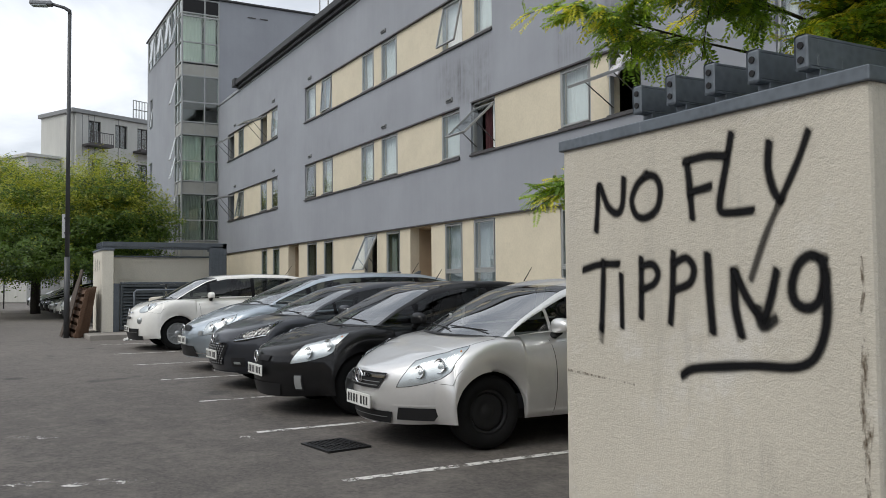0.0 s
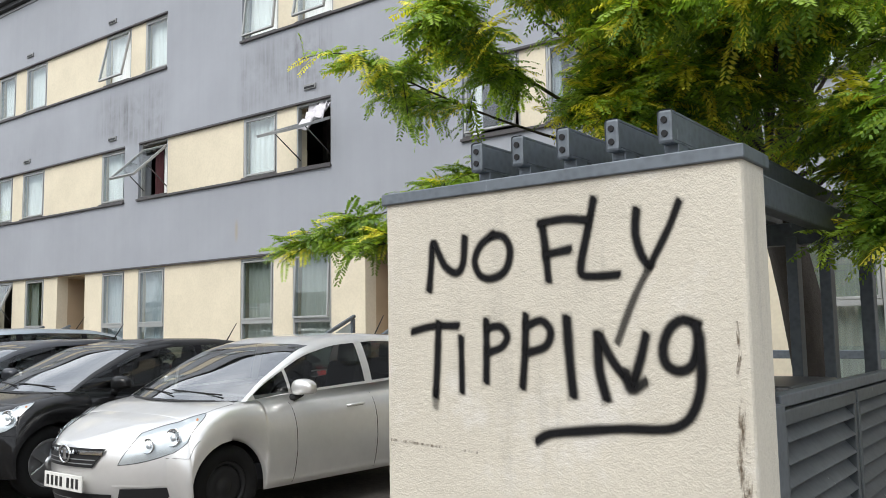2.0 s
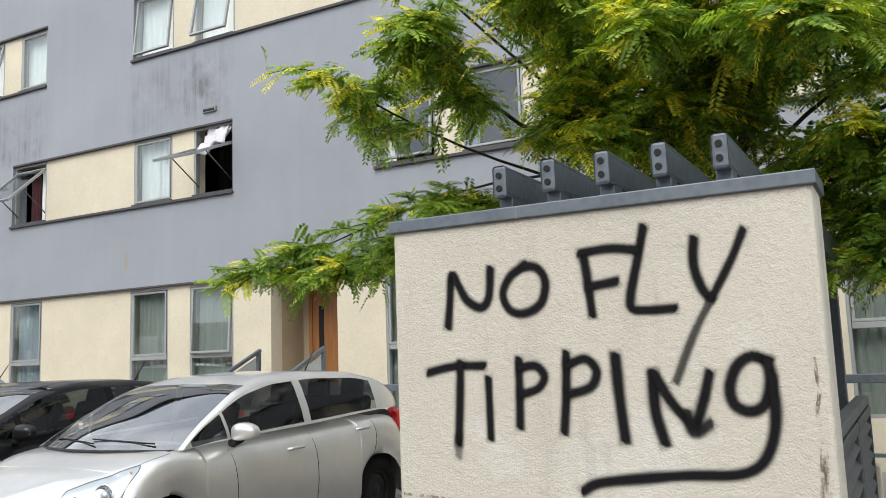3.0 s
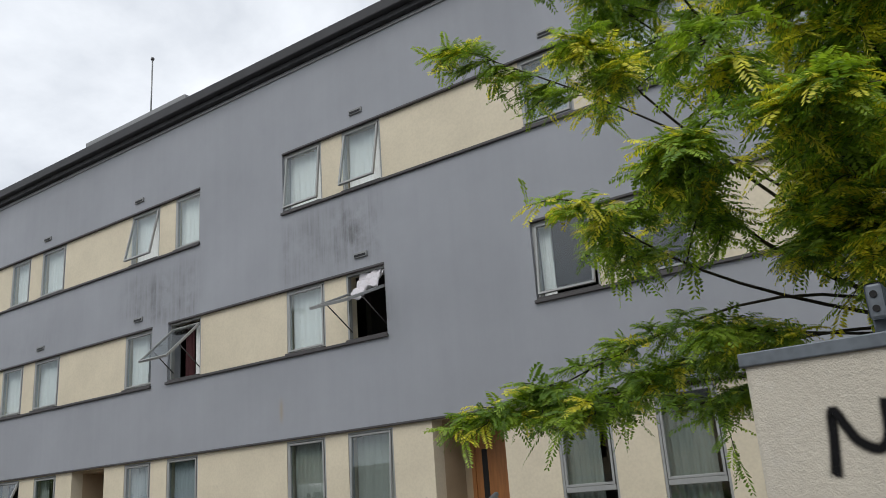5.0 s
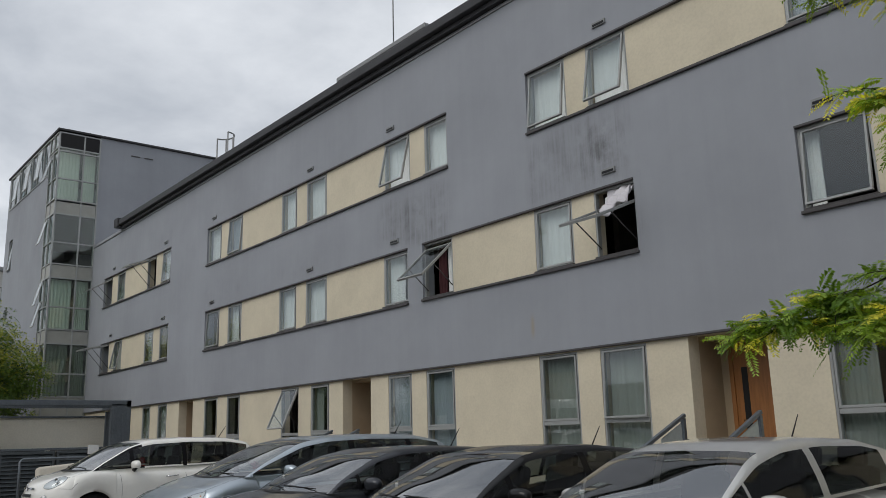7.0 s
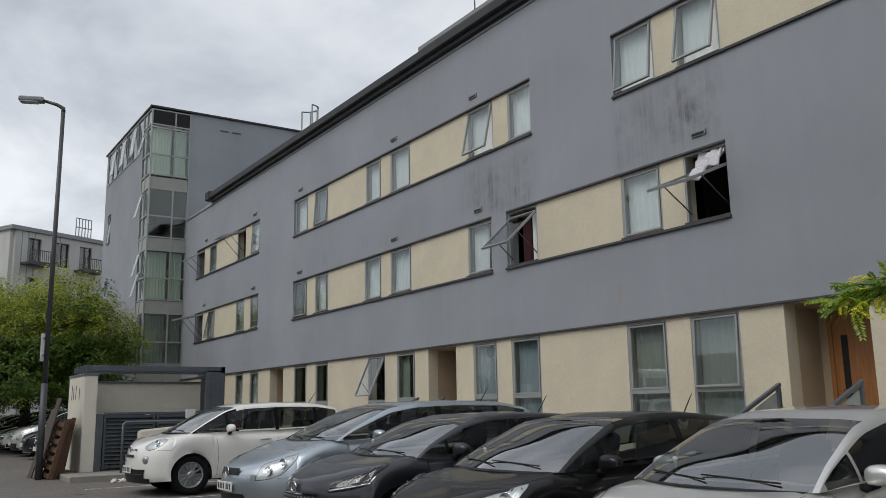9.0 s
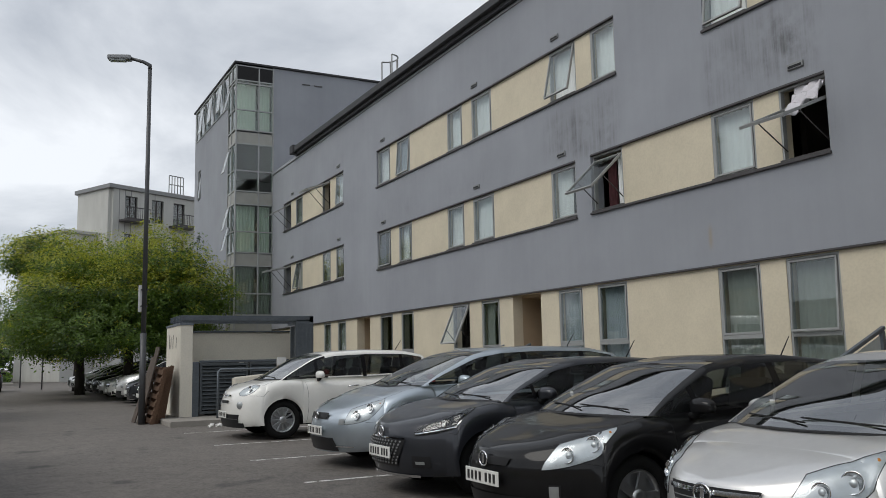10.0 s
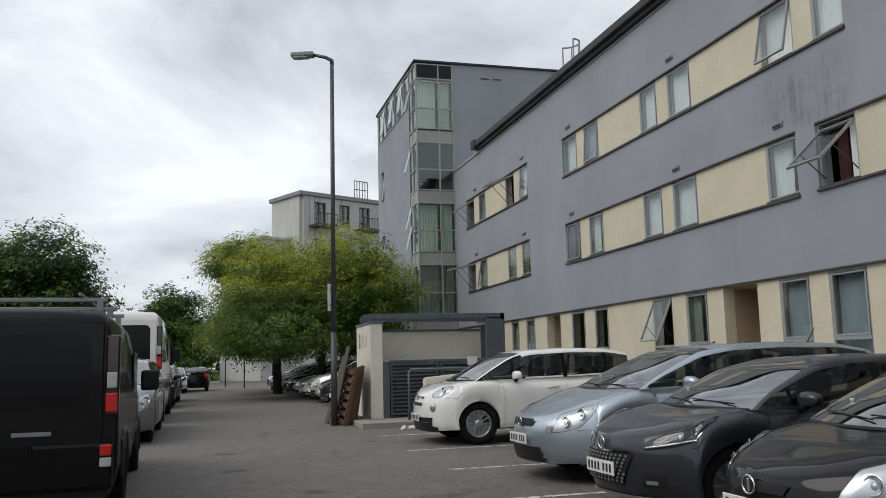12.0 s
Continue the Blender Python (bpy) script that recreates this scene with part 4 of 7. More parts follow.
    # propped sashes on the street face of the corner
    for z in (4.35, 7.2, 9.9, 12.75, 3.4, 6.3):
        s = thing("open_sash", (x1 - 1.0, y0 - 0.03, z + 1.15), "pale narrow top-hung sash propped open on the stair tower", "window", "tower sashes")
        s.matrix_world = pose(x1 - 1.0, y0 - 0.04, z + 1.15, -14, 0, 0)
        bm = B()
        bar_ring(bm, -0.3, 0.3, -1.15, 0, 0.05, -0.03, 0.0)
        part("sash_frame", bm, M["frame"], s)
        bm = B()
        box(bm, -0.25, 0.25, -0.02, -0.014, -1.1, -0.05)
        part("pane", bm, M["glass"], s)
    # strip of windows below the tower roof
    t = thing("top_glazing", (x0, y0, 13.2), "ribbon of dark framed windows under the tower roof", "window", kind="structure")
    bm = B()
    n = 7
    for k in range(n + 1):
        x = 0.3 + k * (7.35 / n)
        box(bm, x, x + 0.06, -0.02, 0.08, 0.0, 1.72, 0.004)
    box(bm, 0.3, 7.7, -0.03, 0.09, 0.0, 0.06, 0.004)
    box(bm, 0.3, 7.7, -0.03, 0.09, 1.66, 1.74, 0.004)
    part("mullion_grid", bm, M["frame"], t)
    for k in range(n):
        x = 0.36 + k * (7.35 / n)
        bm = B()
        box(bm, x, x + 0.99, 0.02, 0.026, 0.06, 1.66)
        part("pane", bm, M["glass"], t)
    for k in (1, 3, 5):
        x = x0 + 0.9 + k * 1.05
        s = thing("open_sash", (x, y0 - 0.03, 14.75), "pale top-hung sash propped open on the stair tower", "window", "tower sashes")
        s.matrix_world = pose(x, y0 - 0.04, 14.75, -6, 0, 0)
        bm = B()
        bar_ring(bm, -0.45, 0.45, -1.4, 0, 0.05, -0.03, 0.0)
        part("sash_frame", bm, M["frame"], s)
        bm = B()
        box(bm, -0.4, 0.4, -0.02, -0.014, -1.35, -0.05)
        part("pane", bm, M["glass"], s)
    for i, (z0, z1, mk) in enumerate(((3.4, 5.55, "net_grey"), (6.25, 8.35, "net"), (11.9, 14.1, "net"))):
        for a, b in ((0.1, 1.0), (1.15, 1.68)):
            bm = B()
            n = 24
            prev = None
            for k in range(n + 1):
                y = y0 + a + (b - a) * k / n
                xx = x1 - 0.28 + 0.03 * math.sin(k * 1.7 + i)
                cur = (bm.verts.new((xx, y, z0)), bm.verts.new((xx, y, z1)))
                if prev:
                    bm.faces.new((prev[0], cur[0], cur[1], prev[1])).smooth = True
                prev = cur
            whole("curtain", bm, M[mk], "pale curtain in the stair tower glazing", "curtain", group="curtains")
    bm = B()
    for y in (1.4, 2.0):
        box(bm, x1, x1 + 0.03, y, y + 0.4, 14.33, 14.38)
    whole("trim", bm, M["alu_dark"], "two short dark slots in the tower wall", "vent", "structure")


tower()


def roof_things():
    t = thing("roof_hut", (-6.9, 3.0, ROOF + 0.05), "pale flat-topped stair hut standing on the roof", "roof hut")
    bm = B()
    box(bm, -4.6, 0, 0, 3, 0, 2.85)
    part("wall", bm, M["bldg_white"], t)
    bm = B()
    box(bm, -4.7, 0.1, -0.1, 3.1, 2.85, 3.0, 0.02)
    part("coping", bm, M["alu"], t)
    bm = B()
    tube(bm, [(-1.85, 0.2, 3.0), (-1.85, 0.2, 4.95)], 0.022, 8)
    part("mast", bm, M["alu"], t, "thin grey lightning mast")
    bm = B()
    bmesh.ops.create_uvsphere(bm, u_segments=10, v_segments=6, radius=0.06, matrix=Matrix.Translation((-1.85, 0.2, 4.98)))
    part("finial", bm, M["alu_dark"], t)
    t = thing("roof_ladder_cage", (-19.75, 2.6, ROOF + 0.05), "grey steel hooped ladder cage on the roof", "ladder")
    for k in range(5):
        bm = B()
        a = k * math.pi / 4
        tube(bm, [(math.cos(a) * 0.5, math.sin(a) * 0.45, 0), (math.cos(a) * 0.5, math.sin(a) * 0.45, 3.4)], 0.03, 6)
        part("upright", bm, M["alu"], t)
    for z in (2.6, 3.4):
        bm = B()
        tube(bm, [(math.cos(k * math.pi / 12) * 0.5, math.sin(k * math.pi / 12) * 0.45, z) for k in range(13)], 0.03, 6)
        part("hoop", bm, M["alu"], t)


roof_things()


# ---- bin stores ----
def bin_store(x0, x1, y0, y1, base, near):
    """A walled and louvred bin enclosure with steel beams across its open top."""
    top = base + (2.05 if near else 1.98)
    th = 0.27
    bm = B()
    # street wall with worn corners
    box(bm, x0, x1, y0, y0 + th, base - 0.15, top, 0.018)
    # the far store's render is a paler copy with sunlight put into its colour
    whole("wall_bin_store_front", bm, M["cream_rough" if near else "cream_sunlit"], "rough cream rendered wall of a bin store, stained at its corner", "wall", "structure")
    bm = B()
    box(bm, x0, x0 + 0.2, y0 + th, y1, base - 0.15, top - 0.12, 0.01)
    for j in range(4):
        box(bm, x0 + 0.2, x0 + 0.204, y0 + th, y1, base + 0.45 * j + 0.38, base + 0.45 * j + 0.4)
    whole("wall_bin_store_side", bm, M["cream" if near else "cream_sunlit"], "cream block side wall of a bin store", "wall", "structure")
    bm = B()
    box(bm, x0, x1, y1 - 0.12, y1, base - 0.15, base + 0.75, 0.01)
    whole("wall_bin_store_back", bm, M["cream"], "low cream rear wall of a bin store", "wall", "structure")
    bm = B()
    box(bm, x0 - 0.014, x1 + 0.014, y0 - 0.016, y0 + th + 0.016, top - 0.016, top + 0.036, 0.005)
    box(bm, x0 - 0.025, x0 + 0.22, y0 + th + 0.03, y1, top - 0.12, top - 0.08, 0.004)
    whole("coping", bm, M["steel"], "galvanised steel coping along the wall top", "coping", "structure")
    t = thing("pergola", (x0, y0, base), "open galvanised steel beams over a bin store", "pergola")
    w = x1 - x0
    h = top - base
    xs = [0.48, 0.69, 0.91, 1.13, 1.35] if near else [0.15, 0.5, 0.85, 1.2]
    for x in xs:
        bm = B()
        bz = h + 0.095
        box(bm, x - 0.025, x - 0.013, 0.07, y1 - y0, bz, bz + 0.125, 0.003)
        box(bm, x - 0.013, x + 0.03, 0.07, y1 - y0, bz + 0.113, bz + 0.125, 0.003)
        box(bm, x - 0.013, x + 0.03, 0.07, y1 - y0, bz, bz + 0.012, 0.003)
        box(bm, x + 0.018, x + 0.03, 0.07, y1 - y0, bz + 0.012, bz + 0.113, 0.003)
        b = part("beam", bm, M["steel"], t)
        bm = B()
        box(bm, x - 0.028, x + 0.033, 0.058, 0.07, bz - 0.004, bz + 0.128, 0.012)
        e = part("end_plate", bm, M["steel"], b)
        for dz in (0.035, 0.088):
            bm = B()
            bmesh.ops.create_cone(bm, cap_ends=True, segments=14, radius1=0.013, radius2=0.013, depth=0.006, matrix=Matrix.Translation((x, 0.056, bz + dz)) @ Matrix.Rotation(math.pi / 2, 4, "X"))
            part("bolt_hole", bm, M["black"], b)
        bm = B()
        box(bm, x - 0.03, x + 0.03, 0.12, 0.22, h + 0.04, bz + 0.01, 0.004)
        part("stub_post", bm, M["steel"], b)
    # edge beam along the louvred side, and the cross beam at the back
    bm = B()
    ez = h - 0.0 if near else h + 0.1
    box(bm, w - 0.14 if near else w - 0.1, w - 0.06 if near else w, th + 0.05 if near else 0.02, y1 - y0, ez - (0.13 if near else 0.02), ez + (0.0 if near else 0.1), 0.008)
    part("edge_beam", bm, M["steel_dark"], t)
    bm = B()
    box(bm, 0.02, w, y1 - y0 - 0.1, y1 - y0, ez - 0.05, ez + 0.1, 0.008)
    part("back_beam", bm, M["steel_dark"], t)
    for x in [0.33, 0.56, 0.79, 1.02, 1.225] if near else [0.4, 0.9]:
        bm = B()
        box(bm, x - 0.035, x + 0.035, y1 - y0 - 0.14, y1 - y0 - 0.02, 0.7, h, 0.006)
        part("back_post", bm, M["steel_dark"], t)
    bm = B()
    if near:
        box(bm, w - 0.23, w - 0.15, y1 - y0 - 0.1, y1 - y0, -0.05, h, 0.006)
    else:
        box(bm, w - 0.12, w, y1 - y0 - 0.42, y1 - y0, -0.05, h + 0.12, 0.006)
        for k in range(4):
            box(bm, w, w + 0.012, y1 - y0 - 0.38 + 0.1 * k, y1 - y0 - 0.33 + 0.1 * k, 0.0, h, 0.003)
    part("corner_post", bm, M["steel_dark"], t)
    # louvred doors
    d0, d1 = th + 0.16, y1 - y0 - (0.1 if near else 0.42)
    dh = 1.12 if near else 1.14
    half = (d0 + d1) / 2
    for k, (a, b) in enumerate(((d0, half - 0.02), (half + 0.02, d1))):
        g = thing("louvre_gate", (x1 - 0.06, y0, base), "grey steel louvred gate of a bin store, scratched", "gate", "louvred gates")
        bm = B()
        for p, q, r, s in ((a, b, dh - 0.06, dh), (a, b, 0.05, 0.11), (a, a + 0.05, 0.11, dh - 0.06), (b - 0.05, b, 0.11, dh - 0.06)):
            box(bm, -0.03, 0.035, p, q, r, s, 0.005)
        part("gate_frame", bm, M["steel_gate"], g)
        nn = 11 if near else 12
        for j in range(nn):
            z = 0.15 + j * (dh - 0.26) / (nn - 1) + 0.02
            bm = B()
            rot_box(bm, pose(0.0, (a + b) / 2, z, 0, 46, 0), 0.1 if near else 0.085, b - a - 0.1, 0.007, 0.002)
            part("slat", bm, M["steel_gate"], g)
    bm = B()
    box(bm, x1 - 0.1, x1 - 0.01, y0 + th, y0 + th + 0.14, base, base + dh + 0.03, 0.006)
    whole("gate_post", bm, M["steel_dark"], "dark steel post beside the louvred gate", "post", group="gate posts")
    bm = B()
    box(bm, x1 - 0.1, x1 - 0.03, y0 + d0, y0 + d1, base + dh + 0.01, base + dh + 0.06, 0.006)
    whole("gate_rail", bm, M["steel_dark"], "dark steel rail above the louvred gates", "rail", group="gate rails")
    return top


NX0, NX1, NY = 10.2, 11.85, -7.56
NB = ground_z(11)
bin_store(NX0, NX1, NY, -4.45, NB, True)
FX0, FX1, FY = -9.95, -8.25, -7.45
bin_store(FX0, FX1, FY, -4.45, 0.1, False)
sloped_slab("pavement_pad", -10.4, -6.95, -7.85, -4.0, 0.11, M["kerb"], "worn kerbed concrete pad under the bin store", "pavement")


def wheelie_bin(x, y, z, turn):
    t = thing("wheelie_bin", (x, y, z), "dark plastic bin standing inside the bin store", "bin", "bins", turn)
    bm = B()
    vs = [bm.verts.new(c) for c in ((-0.4, -0.3, 0.1), (0.4, -0.3, 0.1), (0.4, 0.3, 0.1), (-0.4, 0.3, 0.1), (-0.5, -0.38, 1.05), (0.5, -0.38, 1.05), (0.5, 0.38, 1.05), (-0.5, 0.38, 1.05))]
    for q in ((3, 2, 1, 0), (4, 5, 6, 7), (0, 1, 5, 4), (1, 2, 6, 5), (2, 3, 7, 6), (3, 0, 4, 7)):
        bm.faces.new([vs[i] for i in q])
    part("tub", bm, M["bin"], t)
    bm = B()
    box(bm, -0.54, 0.54, -0.42, 0.42, 1.06, 1.13, 0.03)
    part("lid", bm, M["bin"], t)
    bm = B()
    tube(bm, [(-0.54, 0.45, 1.13), (0.54, 0.45, 1.13)], 0.025, 8)
    part("hinge_bar", bm, M["black"], t)
    for sx in (-0.35, 0.35):
        for sy in (-0.25, 0.25):
            bm = B()
            lathe(bm, [(-0.03, 0.02), (-0.03, 0.07), (0.03, 0.07), (0.03, 0.02)], 14, at=(sx, sy, 0.07))
            part("castor", bm, M["rubber"], t)


wheelie_bin(11.1, -6.55, NB, 90)
wheelie_bin(11.1, -5.3, NB, 90)
wheelie_bin(-9.1, -6.4, 0.1, 90)
wheelie_bin(-9.1, -5.2, 0.1, 90)


# ---- sprayed lettering ----
def ribbon(pts, width, thin_end=1.0, step=0.012, off=0.0):
    """A flat stroke through the points; returns corner places with (strength, edge) for each."""
    P = [Vector((p[0], p[1])) for p in pts]
    fine = []
    for i in range(len(P) - 1):
        p0, p1, p2, p3 = P[max(i - 1, 0)], P[i], P[i + 1], P[min(i + 2, len(P) - 1)]
        n = max(2, int((p2 - p1).length / step))
        for k in range(n):
            u = k / n
            fine.append(0.5 * ((2 * p1) + (p2 - p0) * u + (2 * p0 - 5 * p1 + 4 * p2 - p3) * u * u + (3 * p1 - p0 - 3 * p2 + p3) * u ** 3))
    fine.append(P[-1])
    return fine


def letter(parent, name, strokes, width=0.032, strength=1.0):
    bm = B()
    uv = bm.loops.layers.uv.new("UVMap")
    for si, st in enumerate(strokes):
        w = width * 1.22
        if isinstance(st, tuple):
            st, w, en = st
            w *= 1.22
        else:
            en = strength
        f = ribbon(st, w)
        # rounded ends
        d0, d1 = (f[0] - f[1]).normalized(), (f[-1] - f[-2]).normalized()
        ext = [f[0] + d0 * w * 0.8, f[0] + d0 * w * 0.4] + f + [f[-1] + d1 * w * 0.4, f[-1] + d1 * w * 0.8]
        rows = []
        for i, p in enumerate(ext):
            d = (ext[min(i + 1, len(ext) - 1)] - ext[max(i - 1, 0)]).normalized()
            nrm = Vector((-d.y, d.x))
            endf = 1.0 if i in (0, len(ext) - 1) else (0.55 if i in (1, len(ext) - 2) else 0.0)
            ww = w * (1 + 0.13 * noise.noise((p.x * 9, p.y * 9, si)))
            rows.append([(p + nrm * ww * e, max(abs(e), endf)) for e in (-1, -0.5, 0, 0.5, 1)])
        vr = [[bm.verts.new((q.x, -0.0022 - 0.0009 * si - 0.0007 * i / len(rows), q.y)) for q, _ in r] for i, r in enumerate(rows)]
        for i in range(len(vr) - 1):
            for j in range(4):
                fc = bm.faces.new((vr[i][j], vr[i + 1][j], vr[i + 1][j + 1], vr[i][j + 1]))
                for lp, val in zip(fc.loops, (rows[i][j][1], rows[i + 1][j][1], rows[i + 1][j + 1][1], rows[i][j + 1][1])):
                    lp[uv].uv = (en, val)
    part(name, bm, M["spray"], parent)


g = thing("graffiti", (0, NY, 0), "black sprayed words NO FLY TIPPING with a long underline tail", "graffiti")
letter(g, "letter_n", [[(10.453, 1.391), (10.466, 1.5), (10.478, 1.603), (10.51, 1.55), (10.545, 1.492), (10.604, 1.461), (10.64, 1.5), (10.652, 1.614)]])
letter(g, "letter_o", [[(10.80, 1.612), (10.735, 1.573), (10.702, 1.506), (10.731, 1.442), (10.795, 1.428), (10.86, 1.462), (10.882, 1.54), (10.852, 1.598), (10.79, 1.612)]])
letter(g, "letter_f", [[(11.062, 1.405), (11.052, 1.528), (11.038, 1.639)], [(11.026, 1.64), (11.144, 1.647), (11.246, 1.632)], [(11.049, 1.51), (11.162, 1.524)]])
letter(g, "letter_l", [[(11.273, 1.715), (11.245, 1.6), (11.212, 1.474), (11.214, 1.421), (11.269, 1.411), (11.367, 1.412)]])
letter(g, "letter_y", [[(11.45, 1.655), (11.443, 1.562), (11.465, 1.478), (11.494, 1.436)], ([(11.618, 1.669), (11.573, 1.572), (11.494, 1.436)], 0.028, 0.95), ([(11.494, 1.436), (11.426, 1.317), (11.354, 1.156)], 0.026, 0.7)])
letter(g, "letter_t", [[(10.355, 1.211), (10.469, 1.232), (10.606, 1.232)], [(10.503, 1.248), (10.493, 1.074), (10.482, 0.93)], ([(10.482, 0.95), (10.481, 0.88)], 0.03, 0.45)])
letter(g, "letter_i", [[(10.623, 1.183), (10.624, 1.051), (10.624, 0.95)]], 0.029)
letter(g, "letter_p", [[(10.756, 1.253), (10.754, 1.119), (10.75, 0.996)], [(10.757, 1.219), (10.826, 1.225), (10.859, 1.184), (10.831, 1.14), (10.764, 1.119)]])
letter(g, "letter_p", [[(10.951, 1.27), (10.943, 1.118), (10.928, 0.977)], [(10.952, 1.222), (11.022, 1.246), (11.065, 1.202), (11.041, 1.143), (10.957, 1.117)]])
letter(g, "letter_i", [([(11.139, 1.254), (11.147, 1.095), (11.159, 0.95)], 0.038, 1.0)])
letter(g, "letter_n", [([(11.301, 0.942), (11.274, 1.054), (11.274, 1.188)], 0.04, 1.0), [(11.274, 1.188), (11.339, 1.075), (11.409, 0.995)], [(11.409, 0.995), (11.445, 1.095), (11.47, 1.184)], ([(11.385, 1.05), (11.403, 0.98), (11.461, 1.011)], 0.036, 0.85)], 0.034)
letter(g, "letter_g", [([(11.665, 1.215), (11.613, 1.235), (11.562, 1.203), (11.534, 1.134), (11.545, 1.075), (11.593, 1.051), (11.642, 1.075), (11.668, 1.152), (11.661, 1.22)], 0.036, 1.0),
                       ([(11.671, 1.171), (11.674, 1.037), (11.654, 0.941), (11.611, 0.873), (11.532, 0.841), (11.369, 0.834), (11.197, 0.817), (11.05, 0.797), (10.991, 0.767)], 0.035, 1.0)])
g2 = thing("graffiti", (-9.9, FY, 0), "black sprayed marks on the far bin store wall", "graffiti")
for x, h in ((0.34, 0.28), (0.52, 0.22), (0.78, 0.26), (1.16, 0.2)):
    letter(g2, "mark", [[(x, 1.6), (x + 0.03, 1.6 + h)]], 0.055)


# ---- street lamp, pallets and clutter by the far store ----
def street_lamp(x, y):
    z = ground_z(x)
    t = thing("street_lamp", (x, y, z), "tall dark grey street lamp post with a single arm", "street lamp")
    bm = B()
    tube(bm, [(0, 0, 0), (0, 0, 1.9)], [0.068, 0.064], 14)
    part("base_sleeve", bm, M["pole"], t)
    bm = B()
    tube(bm, [(0, 0, 1.9), (0, 0, 7.72)], [0.052, 0.042], 14)
    part("shaft", bm, M["pole"], t)
    bm = B()
    tube(bm, [(0, 0, 7.68), (0, 0, 7.76), (-0.05, -0.12, 7.84), (-0.15, -0.4, 7.92)], [0.046, 0.045, 0.038, 0.034], 12)
    part("arm", bm, M["pole"], t)
    bm = B()
    rot_box(bm, look((-0.25, -0.6, 7.93), (-0.6, -1.54, 7.93)), 0.22, 0.11, 0.5, 0.03)
    head = part("lamp_head", bm, M["lamp_body"], t)
    bm = B()
    rot_box(bm, look((-0.26, -0.64, 7.87), (-0.61, -1.58, 7.87)), 0.18, 0.03, 0.34, 0.01)
    part("lens", bm, M["frosted"], head)
    bm = B()
    box(bm, -0.1, -0.085, -0.11, 0.03, 2.35, 2.92, 0.005)
    part("sign_plate", bm, M["white"], t, "small white sign plate seen edge-on")
    bm = B()
    for zz in (2.45, 2.8):
        box(bm, -0.085, 0.06, -0.068, -0.056, zz, zz + 0.03)
        box(bm, -0.085, 0.06, 0.056, 0.068, zz, zz + 0.03)
    part("bracket", bm, M["pole"], t)


street_lamp(-8.2, -8.22)


def pallet_stack():
    base = ground_z(-8.6)
    for k in range(4):
        t = thing("pallet", (-8.75 + 0.05 * k, FY - 0.12 - 0.085 * k, base), "weathered brown wooden pallet leaning upright against the wall", "pallet", "pallets")
        t.matrix_world = pose(-8.8 + 0.1 * k, FY - 0.33 - 0.11 * k, base, -9 - k, 2 * k - 3, 3 * k - 4)
        for j in range(7):
            bm = B()
            box(bm, -0.5, 0.5, -0.018, 0.0, 0.04 + j * 0.17, 0.14 + j * 0.17, 0.004)
            part("board", bm, M["pallet"], t)
        for xx in (-0.5, -0.05, 0.4):
            bm = B()
            box(bm, xx, xx + 0.1, 0.0, 0.075, 0.0, 1.2, 0.004)
            part("bearer", bm, M["pallet"], t)
    for k, (dx, lean) in enumerate(((0.1, -13), (-0.35, -16))):
        bm = B()
        box(bm, -0.16, 0.16, -0.012, 0.012, 0, 1.65 - 0.2 * k, 0.003)
        ob = whole("plank", bm, M["board"], "tall dark wooden board leaning on the pallets", "board", group="boards")
        ob.matrix_world = pose(-8.6 + dx, FY - 0.78 - 0.05 * k, base, lean, 0, 4)


pallet_stack()


def litter(x, y, n=7):
    rnd = random.Random(5)
    for k in range(n):
        bm = B()
        bmesh.ops.create_icosphere(bm, subdivisions=2, radius=0.05 + 0.05 * rnd.random())
        for v in bm.verts:
            v.co *= 0.6 + 0.7 * abs(noise.noise(v.co * 14 + Vector((k, 0, 0))))
            v.co.z *= 0.6
        xx, yy = x + rnd.uniform(-0.3, 0.3), y + rnd.uniform(-0.12, 0.12)
        ob = whole("litter", bm, M["litter"], "crumpled white paper litter on the ground", "litter", group="litter")
        ob.location = (xx, yy, ground_z(xx) + 0.02)


litter(-6.8, -7.05)


def corner_crack():
    """A ragged dirty crack down the right edge of the sprayed wall."""
    bm = B()
    prev = None
    rnd = random.Random(9)
    for k in range(40):
        z = -0.1 + k * 0.034
        c = NX1 - 0.045 + 0.005 * math.sin(k * 0.9) + 0.006 * rnd.random()
        w = 0.006 + 0.016 * math.exp(-((z - 0.72) / 0.2) ** 2)
        cur = [bm.verts.new((c - w, NY - 0.003, z)), bm.verts.new((c + w, NY - 0.003, z))]
        if prev:
            bm.faces.new((prev[0], prev[1], cur[1], cur[0]))
        prev = cur
    whole("wall_crack", bm, M["grime"], "dirty ragged crack near the corner of the sprayed wall", "crack", "structure")
    bm = B()
    vs = [bm.verts.new(c) for c in ((NX0 + 0.02, NY - 0.003, 0.72), (NX0 + 0.5, NY - 0.003, 0.695), (NX0 + 0.5, NY - 0.003, 0.705), (NX0 + 0.02, NY - 0.003, 0.732))]
    bm.faces.new(vs)
    whole("wall_crack", bm, M["grime"], "faint dirty line across the sprayed wall", "crack", "structure")


corner_crack()


